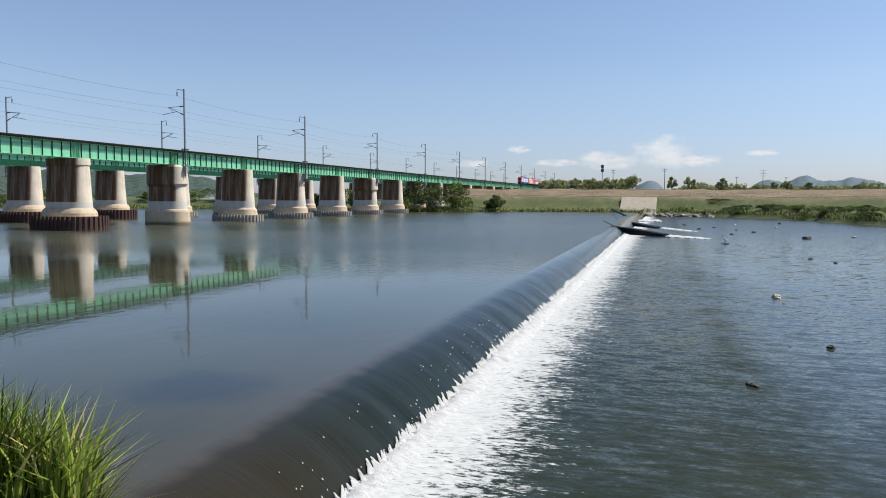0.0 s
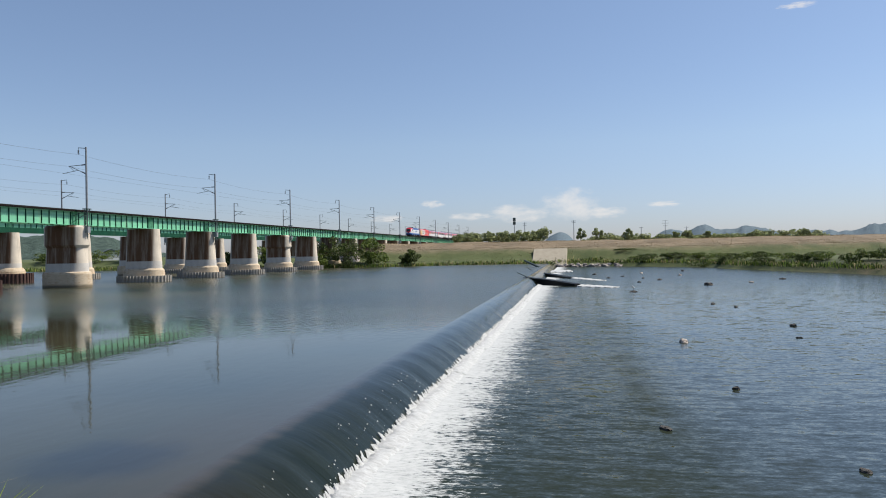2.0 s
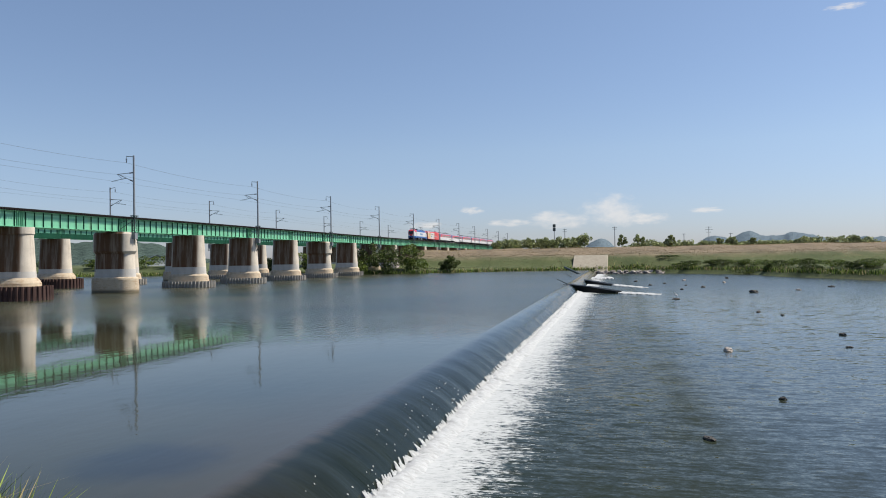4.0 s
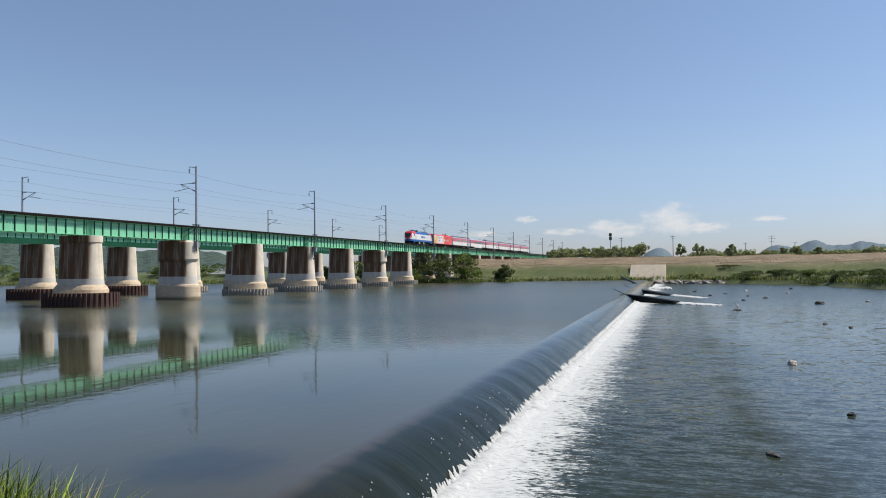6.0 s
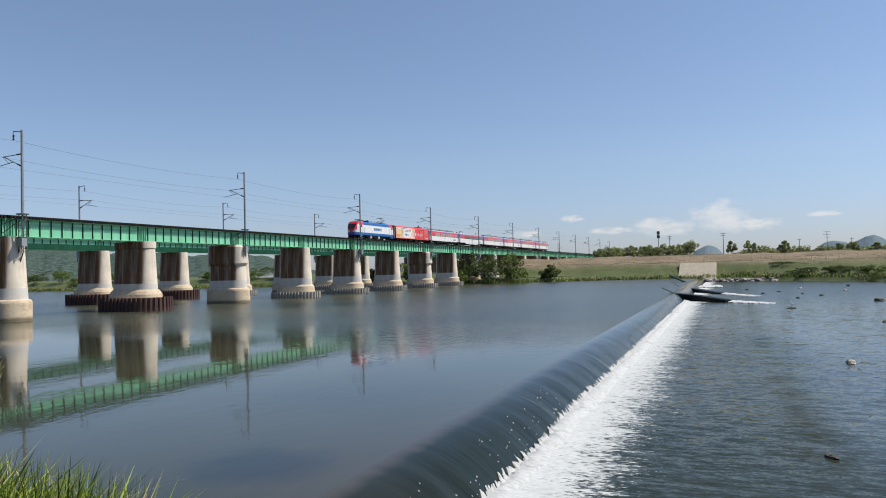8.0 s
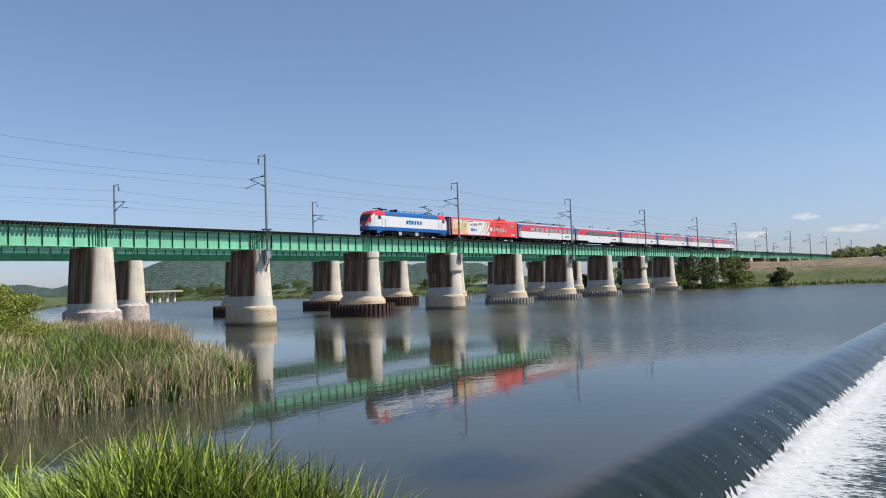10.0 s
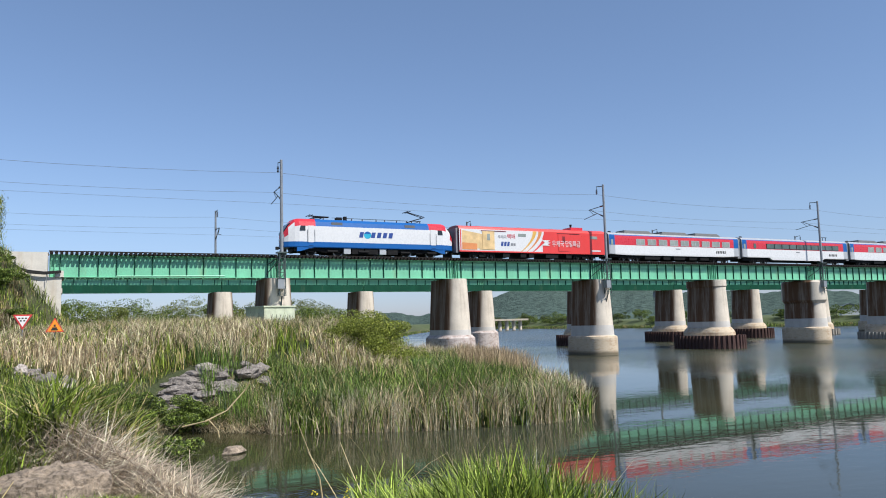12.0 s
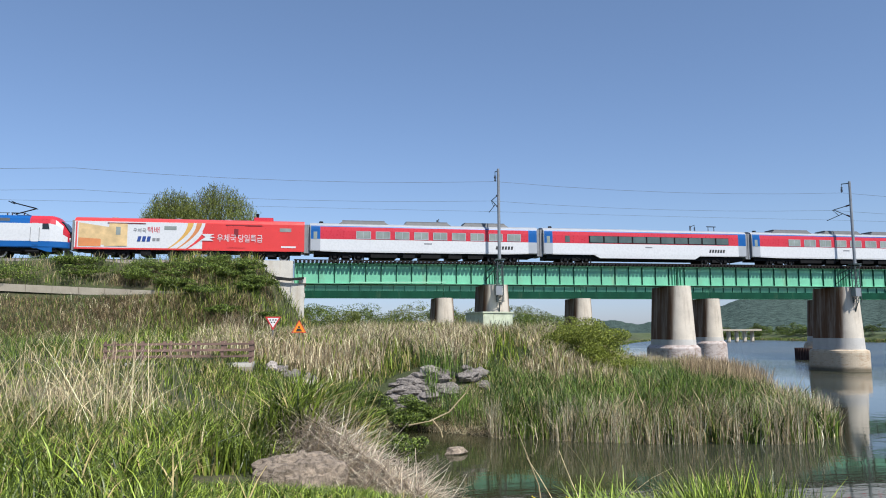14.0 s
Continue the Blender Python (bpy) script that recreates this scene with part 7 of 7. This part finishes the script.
# two road signs
def sign_post(x, y, h, name, label):
    z = float(ground_height(x, y)[0])
    s = empty(name, pose(x, y, z), label, "road sign")
    bm = bmesh.new()
    rod(bm, (0, 0.06, -0.3), (0, 0.06, h), 0.035, n=8)
    part("post", bm, M["steel"], s)
    return s, h


def tri(bm, r, zc, y0, y1, up):
    pts = [(r * math.sin(radians(a)), zc + r * math.cos(radians(a)) * (1 if up else -1)) for a in (0, 120, 240)]
    loft(bm, [[(x, y0, z) for x, z in pts], [(x, y1, z) for x, z in pts]])


ys = 44.0
zg = float(ground_height(-0.0375 * ys, ys)[0])
s, h = sign_post(-0.0375 * ys, ys, 5.35 - zg, "yield_sign", "white triangular sign with a red border on a thin post")
zc = 5.15 - zg
for nm, r, mat_, a, b in (("rim", 0.52, M["sign_red"], 0.0, -0.02), ("face", 0.37, M["sign_white"], -0.021, -0.026)):
    bm = bmesh.new()
    tri(bm, r, zc, a, b, False)
    part(nm, bm, mat_, s)
for u, v in ((-0.15, 0.07), (0.0, 0.07), (0.15, 0.07), (-0.08, -0.06), (0.08, -0.06)):
    bm = bmesh.new()
    box(bm, u - 0.045, u + 0.045, -0.032, -0.026, zc + v - 0.035, zc + v + 0.035)
    part("writing_bar", bm, M["black"], s)
zg = float(ground_height(-0.004 * ys, ys)[0])
s, h = sign_post(-0.004 * ys, ys, 4.95 - zg, "warning_sign", "orange triangular warning sign with a black symbol")
zc = 4.72 - zg
for nm, r, mat_, a, b in (("rim", 0.50, M["sign_red"], 0.0, -0.02), ("face", 0.42, M["sign_orange"], -0.021, -0.026)):
    bm = bmesh.new()
    tri(bm, r, zc, a, b, True)
    part(nm, bm, mat_, s)
bm = bmesh.new()
box(bm, -0.17, 0.15, -0.032, -0.026, zc - 0.16, zc - 0.09)
box(bm, -0.12, 0.10, -0.032, -0.026, zc - 0.09, zc + 0.0)
box(bm, -0.05, 0.04, -0.032, -0.026, zc + 0.03, zc + 0.14)
part("symbol", bm, M["black"], s)

# low wooden footbridge with rails
fb = empty("footbridge", pose(-5.4, 36.0, 0), "low brown wooden footbridge with post-and-rail sides", "footbridge")
bm = bmesh.new()
box(bm, -3.2, 3.2, -0.9, 0.9, 2.95, 3.12)
part("deck", bm, M["abutment"], fb)
for yy in (-0.8, 0.8):
    for k in range(6):
        bm = bmesh.new()
        u = -3.1 + 1.24 * k
        box(bm, u - 0.065, u + 0.065, yy - 0.05, yy + 0.05, 3.1, 4.12)
        part("post", bm, M["wood"], fb)
    for z in (3.42, 3.70, 3.98):
        bm = bmesh.new()
        box(bm, -3.2, 3.2, yy - 0.095, yy - 0.052, z - 0.04, z + 0.04)
        part("rail", bm, M["wood"], fb)
bm = bmesh.new()
box(bm, 2.5, 3.2, -0.9, 0.9, 1.8, 2.95)
part("support", bm, M["slab"], fb)

# drainage kerb across the embankment slope
bm = bmesh.new()
for a, b in zip(range(-30, -8, 2), range(-28, -6, 2)):
    za, zb = 8.25 - 0.045 * (a + 16), 8.25 - 0.045 * (b + 16)
    loft(bm, [[(a, 65.2, za - 0.6), (a, 65.2, za), (a, 65.7, za), (a, 65.7, za - 0.6)], [(b - 0.03, 65.2, zb - 0.6), (b - 0.03, 65.2, zb), (b - 0.03, 65.7, zb), (b - 0.03, 65.7, zb - 0.6)]])
tagged(part("drainage_kerb", bm, M["slab"]), "pale concrete drainage kerb on the embankment", "kerb")

# bundle of cables down the abutment
cb = empty("cable_bundle", pose(0, NEAR_Y - 2.9, 0), "black cables hanging down the abutment wall", "cable")
for j in range(3):
    bm = bmesh.new()
    pts = [(-4.9 + 0.15 * j, 0, 11.2), (-4.2 + 0.15 * j, -0.05, 10.9 - 0.1 * j), (-3.6 + 0.2 * j, -0.05, 10.1), (-2.4, -0.05, 9.75 - 0.1 * j), (-1.2, -0.05, 9.6 - 0.08 * j), (0.1, -0.05, 9.72 - 0.06 * j)]
    for a, b in zip(pts, pts[1:]):
        rod(bm, a, b, 0.06, n=6)
    part("cable", bm, M["black"], cb)
for u in (-3.0, -2.2, -1.0):
    bm = bmesh.new()
    rod(bm, (u, 0, 9.6), (u, 0, 8.7), 0.03, n=5)
    part("bracket", bm, M["steel"], cb)
# pipe along the first span
bm = bmesh.new()
rod(bm, (4.5, NEAR_Y - 1.75, 9.35), (14.0, NEAR_Y - 1.75, 9.42), 0.07, n=8)
for u in (5, 8, 11, 13.6):
    box(bm, u - 0.05, u + 0.05, NEAR_Y - 1.8, NEAR_Y - 1.3, 9.22, 9.3)
tagged(part("pipe", bm, M["green"]), "thin green pipe bracketed to the first girder", "pipe")


# poles and a mobile mast on the levee
def pole(az_, r, top_el, name, label, arms):
    x, y = r * math.cos(radians(az_)), r * math.sin(radians(az_))
    z = float(ground_height(x, y)[0])
    top = EYE[2] + r * math.tan(radians(top_el))
    p = empty(name, pose(x, y, z), label, "pole", "poles on the levee")
    bm = bmesh.new()
    rod(bm, (0, 0, -0.3), (0, 0, top - z), 0.16, 0.11, 8)
    part("pole", bm, M["steel"], p)
    for dz, w in arms:
        bm = bmesh.new()
        box(bm, -0.06, 0.06, -w, w, top - z - dz - 0.06, top - z - dz + 0.06)
        part("crossarm", bm, M["steel_dark"], p)
    return p, top - z


pole(0.05, 300, 2.18, "utility_pole", "grey utility pole with crossarms", ((0.3, 1.0), (1.0, 0.8)))
pole(3.75, 310, 2.1, "utility_pole", "grey utility pole with crossarms", ((0.3, 0.8), (1.2, 0.8)))
pole(-6.62, 420, 2.0, "utility_pole", "grey lattice-armed power pole", ((0.3, 1.6), (1.6, 1.9), (3.0, 1.2)))
pole(-4.9, 340, 1.55, "utility_pole", "grey utility pole with crossarms", ((0.3, 0.8),))
pole(-8.1, 330, 1.5, "utility_pole", "grey utility pole with crossarms", ((0.3, 0.8),))
p, t = pole(4.54, 310, 2.5, "antenna_mast", "slim mobile mast with a dark antenna cluster", ())
for dz in (0.2, 1.7):
    bm = bmesh.new()
    rod(bm, (0, 0, t - dz), (0, 0, t - dz - 1.3), 0.6, 0.6, 8)
    part("antenna", bm, M["steel_dark"], p)

# low road bridge far upstream
rb = empty("road_bridge", pose(0, 0, 0), "low pale concrete road bridge far upstream", "bridge")
bm = bmesh.new()
a_, b_ = Vector((170, 300, 0)), Vector((212, 322, 0))
d_ = (b_ - a_).normalized()
n_ = Vector((-d_.y, d_.x, 0)) * 3
loft(bm, [[p - n_ + Vector((0, 0, 4.6)), p + n_ + Vector((0, 0, 4.6)), p + n_ + Vector((0, 0, 5.5)), p - n_ + Vector((0, 0, 5.5))] for p in (a_, b_)])
part("deck", bm, M["slab"], rb)
for k in range(7):
    p = a_.lerp(b_, (k + 0.5) / 7)
    bm = bmesh.new()
    rod(bm, (p.x, p.y, 0), (p.x, p.y, 4.6), 0.9, n=8)
    part("column", bm, M["pier"], rb)
# sheds and fence far upstream
for (az_, r, w, hh) in ((34.2, 330, 9, 3.2), (33.2, 335, 6, 2.6)):
    x, y = r * math.cos(radians(az_)), r * math.sin(radians(az_))
    z = float(ground_height(x, y)[0])
    sh = empty("shed", pose(x, y, z, 0, 0, 40), "small white shed with a dark roof far upstream", "shed")
    bm = bmesh.new()
    box(bm, -w / 2, w / 2, -3, 3, 0, hh)
    part("wall", bm, M["t_white"], sh)
    bm = bmesh.new()
    loft(bm, [[(u, -3.4, hh), (u, 3.4, hh), (u, 0, hh + 1.4)] for u in (-w / 2 - 0.3, w / 2 + 0.3)])
    part("roof", bm, M["steel_dark"], sh)

# a white bird on a stone below the weir
bird = empty("bird", pose(96.0, -7.2, TAIL_Z + 0.20, 0, 0, 60), "small white egret standing on a stone in the shallows", "bird")
for nm, a, b, r0, r1 in (("body", (-0.25, 0, 0.45), (0.2, 0, 0.6), 0.08, 0.16), ("neck", (0.2, 0, 0.62), (0.28, 0, 0.98), 0.06, 0.04), ("head", (0.27, 0, 0.98), (0.36, 0, 1.0), 0.06, 0.04), ("beak", (0.36, 0, 1.0), (0.5, 0, 0.98), 0.02, 0.005), ("leg", (0.0, -0.05, 0.0), (0.02, -0.05, 0.48), 0.015, 0.02), ("leg", (0.0, 0.05, 0.0), (0.02, 0.05, 0.48), 0.015, 0.02)):
    bm = bmesh.new()
    rod(bm, Vector(a) * 0.62, Vector(b) * 0.62, r0 * 0.62, r1 * 0.62, 8)
    part(nm, bm, M["sign_white"] if nm in ("body", "neck", "head") else M["steel_dark"], bird)

# ---------------------------------------------------------------- white water at the weir's toe
FLOW = []
frng = random.Random(11)
for k in range(26):
    x0 = 7.5 + 4.2 * k
    bm = bmesh.new()
    n = 62
    for j in range(n):                       # tongues that reach up the sheet, broad ones and thin splashes
        c = (j + frng.uniform(0.1, 0.9)) * 4.2 / n
        broad = j % 3 == 0
        w = frng.uniform(0.10, 0.22) if broad else frng.uniform(0.025, 0.08)
        s0 = 0.99
        s1 = frng.uniform(0.845, 0.92) if broad else frng.uniform(0.87, 0.98)
        slant = frng.uniform(-0.05, 0.5)
        rows_ = []
        for u in np.linspace(0, 1, 6):
            y, z = weir_profile(s0 + (s1 - s0) * u)
            ww = w * (1 - u) ** (0.9 if broad else 0.7) + 0.003
            jag = frng.uniform(-0.25, 0.25) * ww
            rows_.append([(c - ww + slant * u + jag, y, z + 0.012), (c + slant * u + jag, y - 0.03, z + 0.09 * (1 - u) + 0.02), (c + ww + slant * u + jag, y, z + 0.012)])
        vs = [[bm.verts.new(p) for p in r] for r in rows_]
        for a, b in zip(vs, vs[1:]):
            for i in (0, 1):
                bm.faces.new((a[i], a[i + 1], b[i + 1], b[i]))
    for j in range(34 if k < 5 else 0):      # flecks of spray on the sheet
        y, z = weir_profile(1 - 0.55 * frng.random() ** 2)
        cx, r0 = 4.2 * frng.random(), frng.uniform(0.006, 0.018)
        a0 = [bm.verts.new((cx + dx * r0, y + dy * r0 * 1.6, z + dz)) for dx, dy, dz in ((-1, -1, 0.02), (1, -1, 0.02), (0, 1, 0.035), (0, 0, 0.06))]
        for q in ((0, 1, 3), (1, 2, 3), (2, 0, 3)):
            bm.faces.new([a0[i] for i in q])
    m_, l_ = 29, 9                           # the boiling strip at the foot
    grid = []
    for b in range(l_):
        v = b / (l_ - 1)
        grid.append([bm.verts.new((4.6 * a / (m_ - 1) - 0.2, TOE + 0.08 - 1.05 * v + 0.18 * frng.uniform(-1, 1) * (b in (0, l_ - 1)),
                                   TAIL_Z + 0.13 * math.sin(math.pi * min(1, v * 1.1 + 0.15)) + 0.045 * frng.uniform(-1, 1) - 0.08 * v + 0.03 - 0.3 * (a in (0, m_ - 1)))) for a in range(m_)])
    for a, b in zip(grid, grid[1:]):
        for i in range(m_ - 1):
            bm.faces.new((a[i], a[i + 1], b[i + 1], b[i]))
    f = part("foam", bm, M["foam"], smooth=True)
    tagged(f, "white foam boiling along the foot of the weir", "foam", "foam along the weir")
    ph = frng.uniform(0, 6.28)
    shelf = max(0.0, 1 - k / 4)              # the foot lies farther out at the bank
    rows = []
    for q in range(29):
        t = q * 0.5
        s = math.sin(2.9 * t + ph)
        rows.append((t, pose(x0 + 0.05 * math.sin(2.1 * t + ph), 0.05 * s - 0.22 * shelf, 0.022 * math.sin(3.7 * t + 2 * ph) - 0.10 * shelf)))
    f.matrix_basis = rows[0][1]
    FLOW.append((f, rows))


# ---------------------------------------------------------------- what moves
TRAIN_ROWS = [(0, 434.0), (2.5, 355.0), (5, 277.0), (7.2, 207.5), (9.5, 135.9), (11, 90.8), (12.5, 45.8), (14, 0.3)]


def motions():
    for vehicle, offset in TRAIN:
        walk(vehicle, [(t, pose(x + offset, NEAR_Y, RAIL_Z)) for t, x in TRAIN_ROWS])
    for drift, rows in FLOW:
        walk(drift, rows)


motions()
